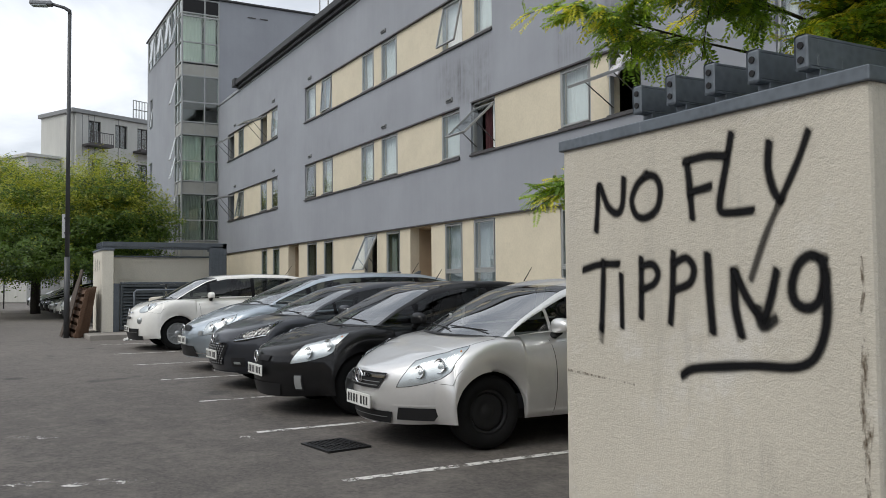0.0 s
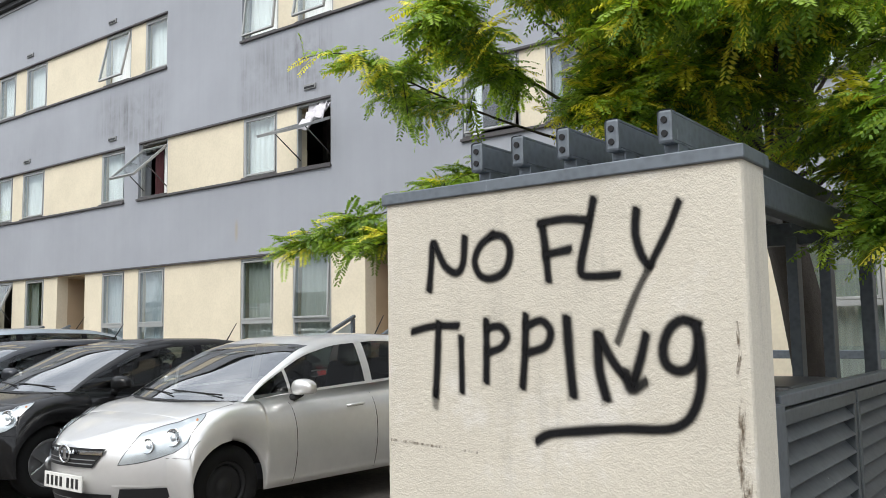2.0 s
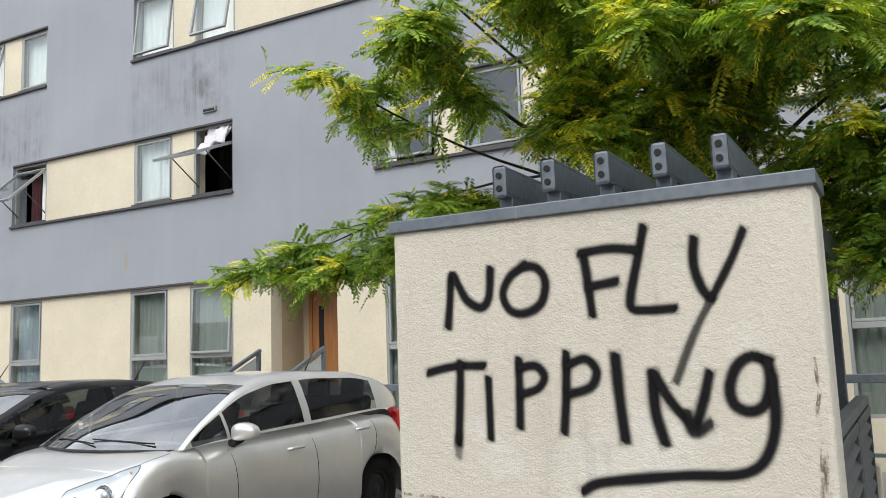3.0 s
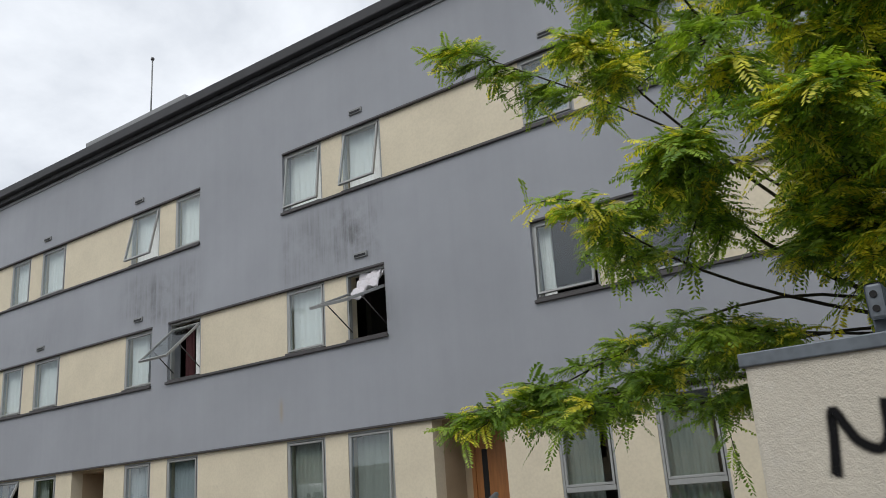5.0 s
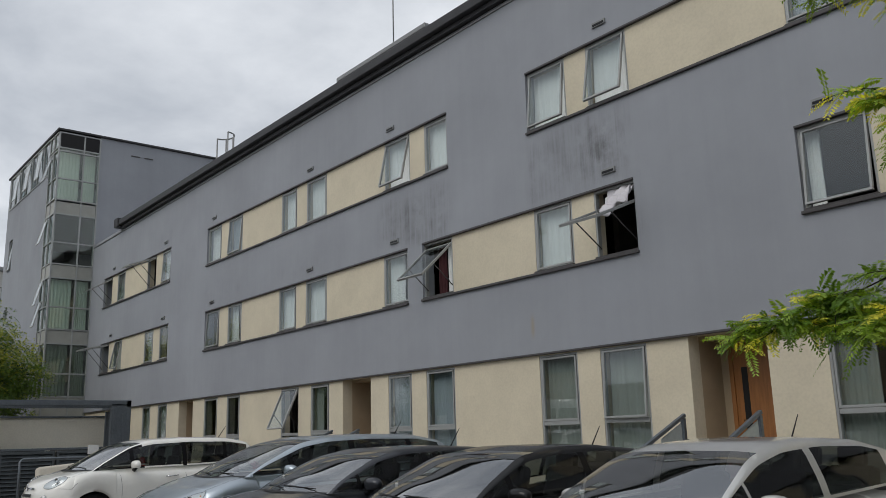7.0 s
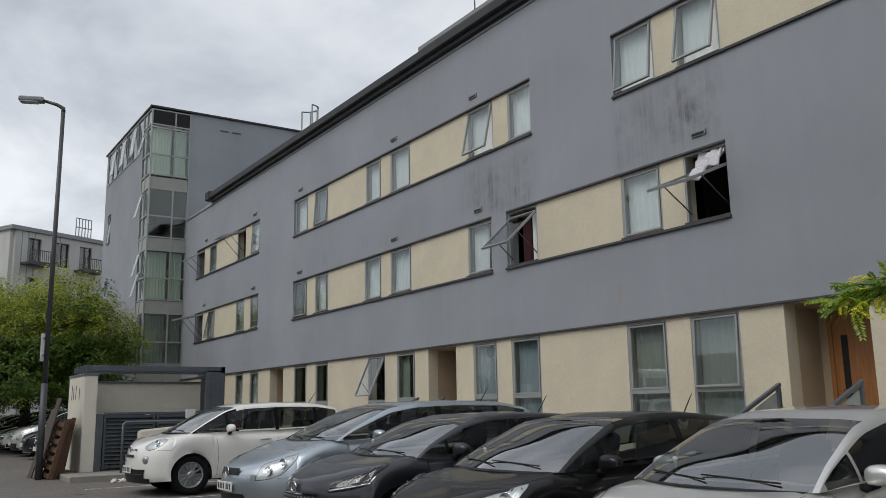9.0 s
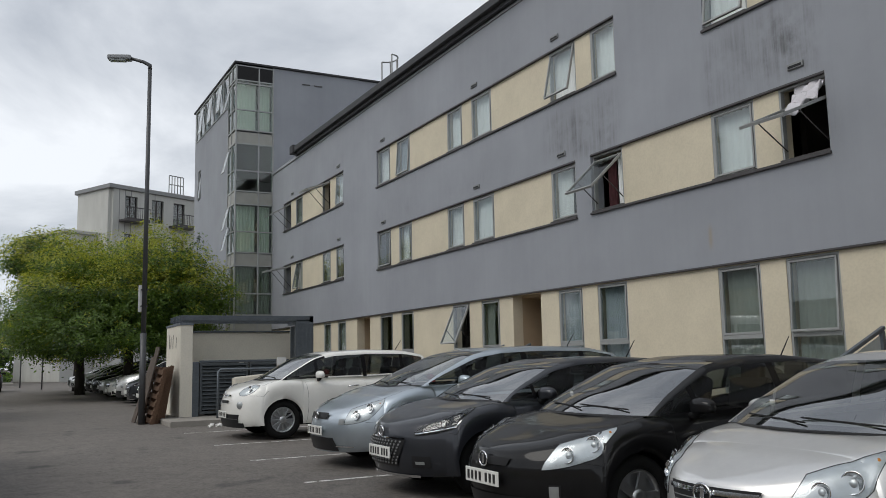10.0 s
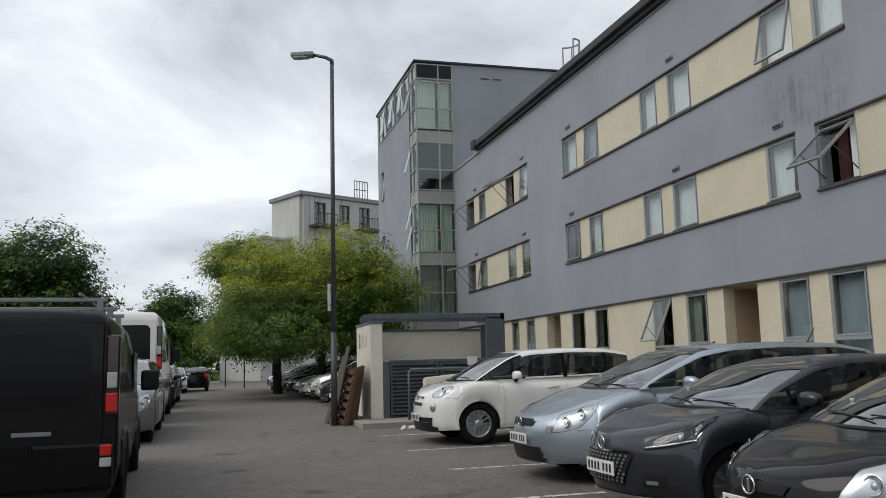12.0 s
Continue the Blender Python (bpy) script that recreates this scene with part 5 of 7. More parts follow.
def dumped_mattress():
    bm = B()
    box(bm, -0.1, 0.1, -0.7, 0.7, 0, 0.9, 0.06)
    for v in bm.verts:
        v.co.x += 0.05 * math.sin(v.co.y * 4) + 0.03 * noise.noise(v.co * 3)
        v.co.z += 0.05 * math.sin(v.co.y * 2.3)
    ob = whole("mattress", bm, M["mattress"], "stained cream mattress dumped against the louvred gate", "mattress", smooth=True)
    ob.matrix_world = pose(-7.6, -5.75, 0.09, 0, -9, 3)


dumped_mattress()
bm = B()
box(bm, -8.272, -8.18, -5.32, -5.12, 1.15, 1.34, 0.003)
whole("notice", bm, M["white"], "small white notice fixed to the louvred gate", "sign")


def rail_post():
    t = thing("barrier_rail", (-7.3, -6.85, 0.11), "thin grey steel hoop barrier beside the bin store", "barrier")
    bm = B()
    tube(bm, [(0, 0, 0), (0, 0, 0.94), (0, 0.05, 0.99), (0, 1.7, 0.99), (0, 1.75, 0.94), (0, 1.75, 0)], 0.025, 8)
    part("hoop", bm, M["steel"], t)


rail_post()


# ---- cars ----
def sample(table, s):
    return float(np.interp(s, [p[0] for p in table], [p[1] for p in table]))


def smooth_table(table, n=160, w=0.05):
    """A profile with its corners eased."""
    s0, s1 = table[0][0], table[-1][0]
    ss = np.linspace(s0, s1, n)
    vals = np.interp(ss, [p[0] for p in table], [p[1] for p in table])
    k = max(1, int(w / (s1 - s0) * n))
    pad = np.concatenate([np.full(k, vals[0]) * 2 - vals[k:0:-1], vals, np.full(k, vals[-1]) * 2 - vals[-2:-k - 2:-1]])
    ker = np.hanning(2 * k + 1)
    out = np.convolve(pad, ker / ker.sum(), "valid")
    return list(zip(ss, out))


def car(name, loc, sp, label, group="parked cars", turn=0.0, detail=1.0):
    """A car with its nose at the origin, facing -y. sp holds sizes, profiles and colours."""
    S = sp
    LEN, W, K = S["len"], S["wide"] / 2, detail
    t = thing(name, loc, label, "car", group, turn)
    hood = smooth_table(S["hood"], w=0.09)
    roof = smooth_table(S["roof"], w=0.16)
    belt = smooth_table(S["belt"], w=0.2)
    sill, rw = S.get("sill", 0.2) + 0.04, S["wheel_r"]
    wy = (S["front_axle"], S["front_axle"] + S["base"])
    arch = rw + 0.03
    a_f, a_r, nf, nr = S.get("nose_a", 1.0), S.get("tail_a", 0.5), S.get("nose_n", 2.6), 3.2
    rake = S.get("rake", 0.22)
    cowl, tail = S["roof"][0][0], S["roof"][-1][0]

    def width(s):
        if s < a_f:
            return W * max(0.0, 1 - (1 - s / a_f) ** nf) ** (1 / nf)
        e = LEN - s
        if e < a_r:
            return W * max(0.0, 1 - (1 - e / a_r) ** nr) ** (1 / nr)
        return W

    def under(s):
        z = sill - 0.03 * max(0, 1 - s / 0.5)
        for a in wy:
            d = abs(s - a)
            if d < arch:
                z = max(z, rw + math.sqrt(arch * arch - d * d))
        return z

    def nose_back(z):
        """How far the nose lies behind its foremost line at that height."""
        return rake * max(0.0, z - 0.5) + 0.9 * max(0.0, z - 0.56) ** 2 + 0.3 * max(0.0, 0.36 - z)

    def body(s, v):
        """v runs 0 at the sill to 1 at the middle of the bonnet or belt line."""
        w = width(s)
        top = sample(hood, s)
        zb = under(s)
        zs = min(zb, top - 0.06)
        ks = ((0.0, 0.935, 0.0), (0.06, 0.965, 0.05), (0.12, 0.982, 0.12), (0.3, 1.0, 0.38), (0.48, 0.993, 0.62), (0.56, 0.98, 0.73), (0.62, 0.962, 0.8), (0.67, 0.935, 0.865), (0.72, 0.89, 0.915), (0.76, 0.84, 0.943), (0.8, 0.77, 0.964), (0.85, 0.62, 0.981), (0.9, 0.42, 0.993), (1.0, 0.0, 1.0))
        i = 0
        while i < len(ks) - 2 and v > ks[i + 1][0]:
            i += 1
        u = (v - ks[i][0]) / (ks[i + 1][0] - ks[i][0])
        cx = ks[i][1] + (ks[i + 1][1] - ks[i][1]) * u
        cz = ks[i][2] + (ks[i + 1][2] - ks[i][2]) * u
        z = zs + (top - zs) * cz
        # the nose leans back above the bumper, the tail below it
        lean = max(0.0, 1 - s / 0.9)
        y = s + lean * nose_back(z)
        lean = max(0.0, 1 - (LEN - s) / 0.6)
        y -= lean * 0.25 * max(0.0, z - 0.6)
        # the wings swell out over the wheels
        if v < 0.62:
            near = max(0.0, 1 - max(0.0, min(abs(s - a) for a in wy) - arch) / 0.12)
            near = near * near * (3 - 2 * near)
            full = 0.985 * W if s < wy[0] or s > wy[1] else 0.0
            x = w * cx
            if x < full:
                x += (full - x) * near * min(1.0, (0.62 - v) / 0.3)
            return Vector((x, y, z))
        return Vector((w * cx, y, z))

    ns = int((76 if K > 0.7 else 34))
    # stations crowd at the round nose and at the wheel arches
    ss = set(np.round(np.concatenate([a_f * (np.linspace(0, 1, int(16 * K) + 6) ** 2.2), LEN - a_r * (np.linspace(0, 1, int(8 * K) + 5) ** 2), np.linspace(0.3, LEN - 0.2, ns)]), 4))
    for a in wy:
        ss |= set(np.round(a + arch * np.sin(np.linspace(-math.pi / 2, math.pi / 2, int(14 * K) + 8)), 4))
        ss |= {round(a - arch - 0.004, 4), round(a + arch + 0.004, 4)}
    ss = sorted(ss)
    vs = [0, 0.06, 0.12, 0.2, 0.3, 0.39, 0.48, 0.56, 0.62, 0.67, 0.72, 0.76, 0.8, 0.85, 0.9, 0.95, 1.0]

    def shell(bm, fn, s_list, v_list, keep=None, off=0.0, both=True):
        for sgn in ((1, -1) if both else (1,)):
            vv = {}

            def get(i, j):
                if (i, j) not in vv:
                    p = fn(s_list[i], v_list[j])
                    if off:
                        e = 0.004
                        du = fn(s_list[i] + e, v_list[j]) - fn(s_list[i] - e, v_list[j])
                        dv = fn(s_list[i], min(1, v_list[j] + e)) - fn(s_list[i], max(0, v_list[j] - e))
                        nn = du.cross(dv)
                        if nn.length > 1e-9:
                            nn.normalize()
                            if nn.x < -0.01 or (abs(nn.x) < 0.3 and nn.z < -0.2 and p.z > 0.7):
                                nn = -nn
                            p = p + nn * off
                    vv[i, j] = bm.verts.new((p.x * sgn, p.y, p.z))
                return vv[i, j]

            for i in range(len(s_list) - 1):
                for j in range(len(v_list) - 1):
                    if keep and not keep((s_list[i] + s_list[i + 1]) / 2, (v_list[j] + v_list[j + 1]) / 2):
                        continue
                    q = [get(i, j), get(i + 1, j), get(i + 1, j + 1), get(i, j + 1)]
                    bm.faces.new(q if sgn < 0 else q[::-1]).smooth = True
        bmesh.ops.remove_doubles(bm, verts=bm.verts, dist=0.0006)
        return bm

    bm = shell(B(), body, ss, vs, keep=lambda s, v: not (cowl + 0.28 < s < tail - 0.15 and v > 0.86))
    bmesh.ops.recalc_face_normals(bm, faces=bm.faces)
    part("body", bm, S["paint"], t, smooth=True)

    # greenhouse
    rw_top = S.get("roof_w", 0.74)

    def house(s, v):
        zb, zr = sample(belt, s), sample(roof, s)
        h = max(0.0, zr - zb)
        wb = width(s) * 0.915
        full = min(1.0, h / 0.42)
        wt = wb * (1 - (1 - rw_top) * full)
        ks = ((0.0, 0.0, 0.0), (0.25, 0.22, 0.32), (0.5, 0.62, 0.7), (0.6, 0.86, 0.86), (0.68, 1.16, 0.945), (0.8, 2.0, 0.985), (1.0, -1, 1.0))
        if v >= 0.8:
            u = (v - 0.8) / 0.2
            x = wt * 0.72 * (1 - u)
            z = zb + h * (0.985 + 0.015 * u)
        else:
            i = 0
            while i < 4 and v > ks[i + 1][0]:
                i += 1
            u = (v - ks[i][0]) / (ks[i + 1][0] - ks[i][0])
            kx = ks[i][1] + (ks[i + 1][1] - ks[i][1]) * u
            kz = ks[i][2] + (ks[i + 1][2] - ks[i][2]) * u
            if kx <= 1.0:
                x = wb + (wt - wb) * kx * 0.86
            else:
                x = wb + (wt - wb) * 0.86 + (wt * 0.72 - (wb + (wt - wb) * 0.86)) * (kx - 1.0)
            z = zb + h * kz
        mid = 1 - (x / max(wb, 1e-4)) ** 2
        front = max(0.0, 1 - (s - cowl) / 2.2)
        back = max(0.0, 1 - (tail - s) / 0.5)
        return Vector((x, s - 0.17 * mid * front + 0.1 * mid * back, z))

    hs = sorted(set(np.round(np.concatenate([np.linspace(cowl, tail, int(46 * K) + 12), S["cuts"], [S["screen"][1]], [e for g_ in S["side_glass"] for e in g_]]), 4)))
    hv = [0, 0.04, 0.12, 0.2, 0.28, 0.36, 0.44, 0.5, 0.53, 0.57, 0.6, 0.64, 0.68, 0.74, 0.8, 0.87, 0.94, 1.0]
    ws0, ws1 = cowl - 0.01, S["screen"][1]
    rs0, rs1 = S["rear_glass"]

    def is_screen(s, v):
        return ws0 < s < ws1 and v > 0.66

    def is_rear(s, v):
        return rs0 < s < rs1 and v > 0.68

    def side_of(s, v):
        if not 0.04 < v < 0.57:
            return None
        for k, (a, b) in enumerate(S["side_glass"]):
            if a < s < b:
                return k
        return None

    def is_side(s, v):
        return side_of(s, v) is not None

    def painted(s, v):
        return not (is_screen(s, v) or is_rear(s, v) or is_side(s, v) or (S.get("pillar") and v < 0.57 and any(a[1] < s < b[0] for a, b in zip(S["side_glass"], S["side_glass"][1:]))))

    def dark_post(s, v):
        return S.get("dark_pillars") and s < ws1 and v < 0.66 and not is_side(s, v) and not is_screen(s, v)

    if S.get("dark_pillars"):
        for sgn in (1, -1):
            bm = shell(B(), house, hs, hv, keep=lambda s, v: dark_post(s, v) and painted(s, v), both=False)
            bm.transform(Matrix.Diagonal((sgn, 1, 1, 1)))
            part("front_pillar", bm, M["gloss_black"], t, smooth=True)
    bm = shell(B(), house, hs, hv, keep=lambda s, v: painted(s, v) and not dark_post(s, v))
    bmesh.ops.recalc_face_normals(bm, faces=bm.faces)
    part("roof_shell", bm, S.get("roof_paint", S["paint"]), t, smooth=True)
    if S.get("pillar"):
        gl = S["side_glass"]
        gaps = [(gl[k][1], gl[k + 1][0]) for k in range(len(gl) - 1)]
        for ga, gb in gaps:
            for sgn in (1, -1):
                bm = shell(B(), house, hs, hv, keep=lambda s, v: v < 0.57 and ga < s < gb and not is_side(s, v), both=False)
                bm.transform(Matrix.Diagonal((sgn, 1, 1, 1)))
                if bm.faces:
                    part("door_pillar", bm, M["gloss_black"], t, smooth=True)
    bm = shell(B(), house, hs, hv, keep=is_screen)
    part("windscreen", bm, M["car_glass"], t, smooth=True).visible_shadow = False
    bm = shell(B(), house, hs, hv, keep=is_rear)
    part("rear_window", bm, M["car_side_glass"], t, smooth=True).visible_shadow = False
    for k in range(len(S["side_glass"])):
        for sgn in (1, -1):
            bm = shell(B(), house, hs, hv, keep=lambda s, v: side_of(s, v) == k, both=False)
            bm.transform(Matrix.Diagonal((sgn, 1, 1, 1)))
            part("side_window", bm, M["car_side_glass"], t, smooth=True).visible_shadow = False

    # cabin: floor tub, dash, seats and wheel
    c0 = cowl + 0.1
    bm = B()
    box(bm, -W * 0.86, W * 0.86, c0, tail - 0.1, 0.3, 0.42)
    box(bm, -W * 0.84, W * 0.84, c0 + 0.05, c0 + 0.55, 0.42, sample(belt, c0 + 0.3) - 0.05, 0.05)
    box(bm, -W * 0.86, W * 0.86, tail - 0.5, tail - 0.12, 0.42, sample(belt, tail - 0.3) - 0.02, 0.04)
    part("cabin_trim", bm, M["seat"], t)
    seat_y = c0 + 1.25
    rows = [(seat_y, (-0.36, 0.36))] + ([(seat_y + 0.95, (-0.4, 0.0, 0.4))] if K > 0.7 else [])
    zroof = sample(roof, seat_y)
    for yy, xs in rows:
        for x in xs:
            bm = B()
            box(bm, x - 0.23, x + 0.23, yy - 0.5, yy, 0.42, 0.58, 0.05)
            rot_box(bm, pose(x, yy + 0.08, 0.85, -14, 0, 0), 0.44, 0.12, 0.62, 0.05)
            rot_box(bm, pose(x, yy + 0.17, min(1.24, zroof - 0.18), -10, 0, 0), 0.25, 0.08, 0.18, 0.035)
            part("seat", bm, M["seat"], t)
    if K > 0.7:
        bm = B()
        pts = []
        for k in range(19):
            a = k * math.tau / 18
            pts.append((0.36 + math.cos(a) * 0.18, c0 + 0.62 + math.sin(a) * 0.07, 0.86 + math.sin(a) * 0.16))
        tube(bm, pts, 0.014, 6, False)
        part("steering_wheel", bm, M["black"], t)
    # dark floor pan and wheel wells
    bm = B()
    box(bm, -W * 0.7, W * 0.7, 0.62, LEN - 0.3, sill - 0.03, sill + 0.1)
    for a in wy:
        for sx in (-1, 1):
            box(bm, sx * W * 0.6 - 0.1, sx * W * 0.6 + 0.1, a - arch - 0.02, a + arch + 0.02, sill, rw * 2 + 0.12)
    part("floor_pan", bm, M["black"], t)

    # wheels
    for a in wy:
        for sx in (-1, 1):
            wheel(t, sx * (W - 0.155), a, rw, sx, S.get("rim", "spokes"), K)

    def ease(u, v):
        """The unit square with its corners drawn in."""
        a, b = 2 * u - 1, 2 * v - 1
        k = S.get("lamp_round", 0.42)
        a, b = a * math.sqrt(1 - k * b * b / 2), b * math.sqrt(1 - k * a * a / 2)
        return (a + 1) / 2, (b + 1) / 2

    # patches that lie on the body
    def patch(nm, corners, mat, off, nu=10, nv=5, label="", sides=(1, -1), parent=None, rounded=False):
        for sgn in sides:
            bm = B()
            g_ = []
            for i in range(nu + 1):
                u = i / nu
                row = []
                for j in range(nv + 1):
                    v = j / nv
                    (s0, v0), (s1, v1), (s2, v2), (s3, v3) = corners
                    edge = min(u, 1 - u, v, 1 - v)
                    u_, v_ = u, v
                    if rounded:
                        u, v = ease(u_, v_)
                    s = (s0 * (1 - u) + s1 * u) * (1 - v) + (s3 * (1 - u) + s2 * u) * v
                    q = (v0 * (1 - u) + v1 * u) * (1 - v) + (v3 * (1 - u) + v2 * u) * v
                    p = body(s, q)
                    e = 0.003
                    nn = (body(s + e, q) - body(max(0.0005, s - e), q)).cross(body(s, q + e) - body(s, q - e))
                    nn = nn.normalized() if nn.length > 1e-10 else Vector((0, -1, 0))
                    if nn.x < 0:
                        nn = -nn
                    u = u_
                    p = p + nn * (off * min(1.0, 0.25 + edge * 6))
                    row.append(bm.verts.new((p.x * sgn, p.y, p.z)))
                g_.append(row)
            for r0, r1 in zip(g_, g_[1:]):
                for j in range(nv):
                    f = bm.faces.new((r0[j], r1[j], r1[j + 1], r0[j + 1]) if sgn < 0 else (r0[j], r0[j + 1], r1[j + 1], r1[j]))
                    f.smooth = True
            ob = part(nm, bm, mat, parent or t, label, True)
        return ob

    hl = S["headlight"]

    def on_lamp(u, v, sgn):
        """A place and the outward way on the body within the lamp's outline."""
        u, v = ease(u, v)
        (s0, v0), (s1, v1), (s2, v2), (s3, v3) = hl
        a = (s0 * (1 - u) + s1 * u) * (1 - v) + (s3 * (1 - u) + s2 * u) * v
        q = (v0 * (1 - u) + v1 * u) * (1 - v) + (v3 * (1 - u) + v2 * u) * v
        p = body(a, q)
        nn = (body(a + 0.003, q) - body(a - 0.003, q)).cross(body(a, q + 0.003) - body(a, q - 0.003)).normalized()
        if nn.x < 0:
            nn = -nn
        return Vector((p.x * sgn, p.y, p.z)), Vector((nn.x * sgn, nn.y, nn.z))

    for sgn in (1, -1):
        base = patch("headlight", hl, M["gloss_black"] if S.get("dark_lamp") else M["lamp_bowl"], 0.004, 16, 10, sides=(sgn,), rounded=True)
        if K > 0.7:
            for u, v, r_ in S.get("bowls", ((0.3, 0.42, 0.06), (0.62, 0.62, 0.065))):
                p, nn = on_lamp(u, v, sgn)
                face = (nn + Vector((0, -1.2, 0))).normalized()
                m_ = Matrix.Translation(p + nn * 0.006) @ face.to_track_quat("Z", "Y").to_matrix().to_4x4()
                bm = B()
                lathe(bm, [(0.012, r_), (0.016, r_ * 0.94), (0.0, r_ * 0.8), (-0.012, r_ * 0.5), (-0.014, r_ * 0.34)], 20)
                bm.transform(m_ @ Matrix.Rotation(-math.pi / 2, 4, "Y"))
                part("reflector_bowl", bm, M["chrome"], base, "", True)
                bm = B()
                bmesh.ops.create_uvsphere(bm, u_segments=14, v_segments=8, radius=r_ * 0.4, matrix=m_ @ Matrix.Diagonal((1, 1, 0.5, 1)))
                for f in bm.faces:
                    f.smooth = True
                part("projector", bm, M["lamp_bowl"], base)
            if not S.get("dark_lamp"):
                p, nn = on_lamp(0.86, 0.8, sgn)
                bm = B()
                bmesh.ops.create_uvsphere(bm, u_segments=12, v_segments=6, radius=0.013, matrix=Matrix.Translation(p) @ nn.to_track_quat("Z", "Y").to_matrix().to_4x4() @ Matrix.Diagonal((1, 1.5, 0.35, 1)))
                part("indicator", bm, M["amber"], base)
            lens = patch("lens", hl, M["lamp"], 0.022, 14, 8, sides=(sgn,), rounded=True, parent=base)
            lens.visible_shadow = False
            bm = B()
            ring_pts = []
            for i in range(49):
                u = i / 48 * 4
                k, f_ = int(u) % 4, u - int(u)
                uu, vv_ = ((f_, 0.0), (1.0, f_), (1 - f_, 1.0), (0.0, 1 - f_))[k]
                p, nn = on_lamp(uu, vv_, sgn)
                ring_pts.append(p + nn * 0.002)
            tube(bm, ring_pts, 0.0022, 5, False)
            part("lamp_seal", bm, M["black"], base)

    def front_panel(nm, x0, x1, z0, z1, mat, out=0.008, taper=1.0, parent=None, label="", nu=14, nv=5):
        """A panel that follows the curve of the nose between those widths and heights."""
        bm = B()
        g_ = []
        for i in range(nu + 1):
            u = i / nu
            col = []
            for j in range(nv + 1):
                v = j / nv
                half = taper + (1 - taper) * v
                x = (x0 + (x1 - x0) * u) * half
                z = z0 + (z1 - z0) * v
                r = min(0.98, abs(x) / (W * 0.985))
                s = a_f * (1 - (1 - r ** nf) ** (1 / nf))
                lean = max(0.0, 1 - s / 0.9)
                y = s + lean * nose_back(z) - out
                col.append(bm.verts.new((x, y, z)))
            g_.append(col)
        for c0_, c1_ in zip(g_, g_[1:]):
            for j in range(nv):
                bm.faces.new((c0_[j], c1_[j], c1_[j + 1], c0_[j + 1])).smooth = True
        return part(nm, bm, mat, parent or t, label, True)

    for args in S["front"]:
        nm, x0, x1, z0, z1, mk, out, taper = args
        mat = S["paint"] if mk == "paint" else M[mk]
        if x0 == -x1:
            front_panel(nm, x0, x1, z0, z1, mat, out, taper)
        else:
            front_panel(nm, x0, x1, z0, z1, mat, out, taper)
            front_panel(nm, -x1, -x0, z0, z1, mat, out, taper)
    if S.get("comb"):
        x0, z0, z1 = S["comb"]
        bm = B()
        row = 0
        z = z0
        while z < z1:
            half = x0 * (0.76 + 0.24 * (z - z0) / (z1 - z0))
            x = -half + (0.03 if row % 2 else 0.0)
            while x < half:
                r_ = abs(x) / (W * 0.985)
                s_ = a_f * (1 - (1 - r_ ** nf) ** (1 / nf))
                y_ = s_ + max(0.0, 1 - s_ / 0.9) * nose_back(z) - 0.016
                rot_box(bm, pose(x, y_, z, 0, 45, 0), 0.016, 0.012, 0.016, 0.0)
                x += 0.06
            z += 0.03
            row += 1
        tagged(part("grille_mesh", bm, M["alu"], t), kind="stuff")
    if S.get("lamp_strip"):
        patch("lamp_strip", S["lamp_strip"], M["chrome"], 0.012, 14, 2)
    if S.get("round_lamp"):
        lx, lz, lr = S["round_lamp"]
        q_ = lx / (W * 0.985)
        s_ = a_f * (1 - (1 - q_ ** nf) ** (1 / nf))
        y_ = s_ + max(0.0, 1 - s_ / 0.9) * nose_back(lz)
        for sgn in (1, -1):
            bm = B()
            m_ = Matrix.Translation((lx * sgn, y_, lz)) @ Matrix.Rotation(math.radians(48) * sgn, 4, "Z") @ Matrix.Rotation(math.pi / 2, 4, "X")
            bmesh.ops.create_uvsphere(bm, u_segments=20, v_segments=8, radius=1.0, matrix=m_ @ Matrix.Diagonal((lr, lr, 0.03, 1)))
            for f in bm.faces:
                f.smooth = True
            part("fog_lamp", bm, M["reflector"], t, "round clear lower lamp", True)
    # badge
    if S.get("badge"):
        bz, br = S["badge"]
        yb = nose_back(bz)
        bm = B()
        pts = [(math.cos(k * math.tau / 20) * br * 1.15, yb - 0.03, bz + math.sin(k * math.tau / 20) * br) for k in range(21)]
        tube(bm, pts, 0.008, 6, False)
        box(bm, -br * 0.25, br * 0.25, yb - 0.034, yb - 0.024, bz - br * 0.7, bz + br * 0.7, 0.004)
        part("badge", bm, M["chrome"], t, "plain chrome ring badge")
    # number plate with plain bars in place of its characters
    pz = S["plate_z"]
    yb = nose_back(pz)
    bm = B()
    box(bm, -0.26, 0.26, yb - 0.03, yb - 0.018, pz - 0.056, pz + 0.056, 0.004)
    pl = part("number_plate", bm, M["plate"], t, "white number plate with dark bars")
    if K > 0.7:
        for k in range(7):
            x = -0.205 + k * 0.062 + (0.035 if k > 3 else 0)
            bm = B()
            box(bm, x - 0.016, x + 0.016, yb - 0.033, yb - 0.029, pz - 0.034, pz + 0.034)
            part("character_bar", bm, M["bar"], pl)
    # door seams, side strip, handles and mirrors
    for s in S["seams"]:
        pts = [body(s + 0.03 * math.sin(j / 12 * math.pi), 0.04 + 0.66 * j / 12) for j in range(13)]
        for sgn in (1, -1):
            bm = B()
            tube(bm, [(p.x * sgn * 1.001, p.y, p.z) for p in pts], 0.0026, 4, False)
            part("door_seam", bm, M["black"], t)
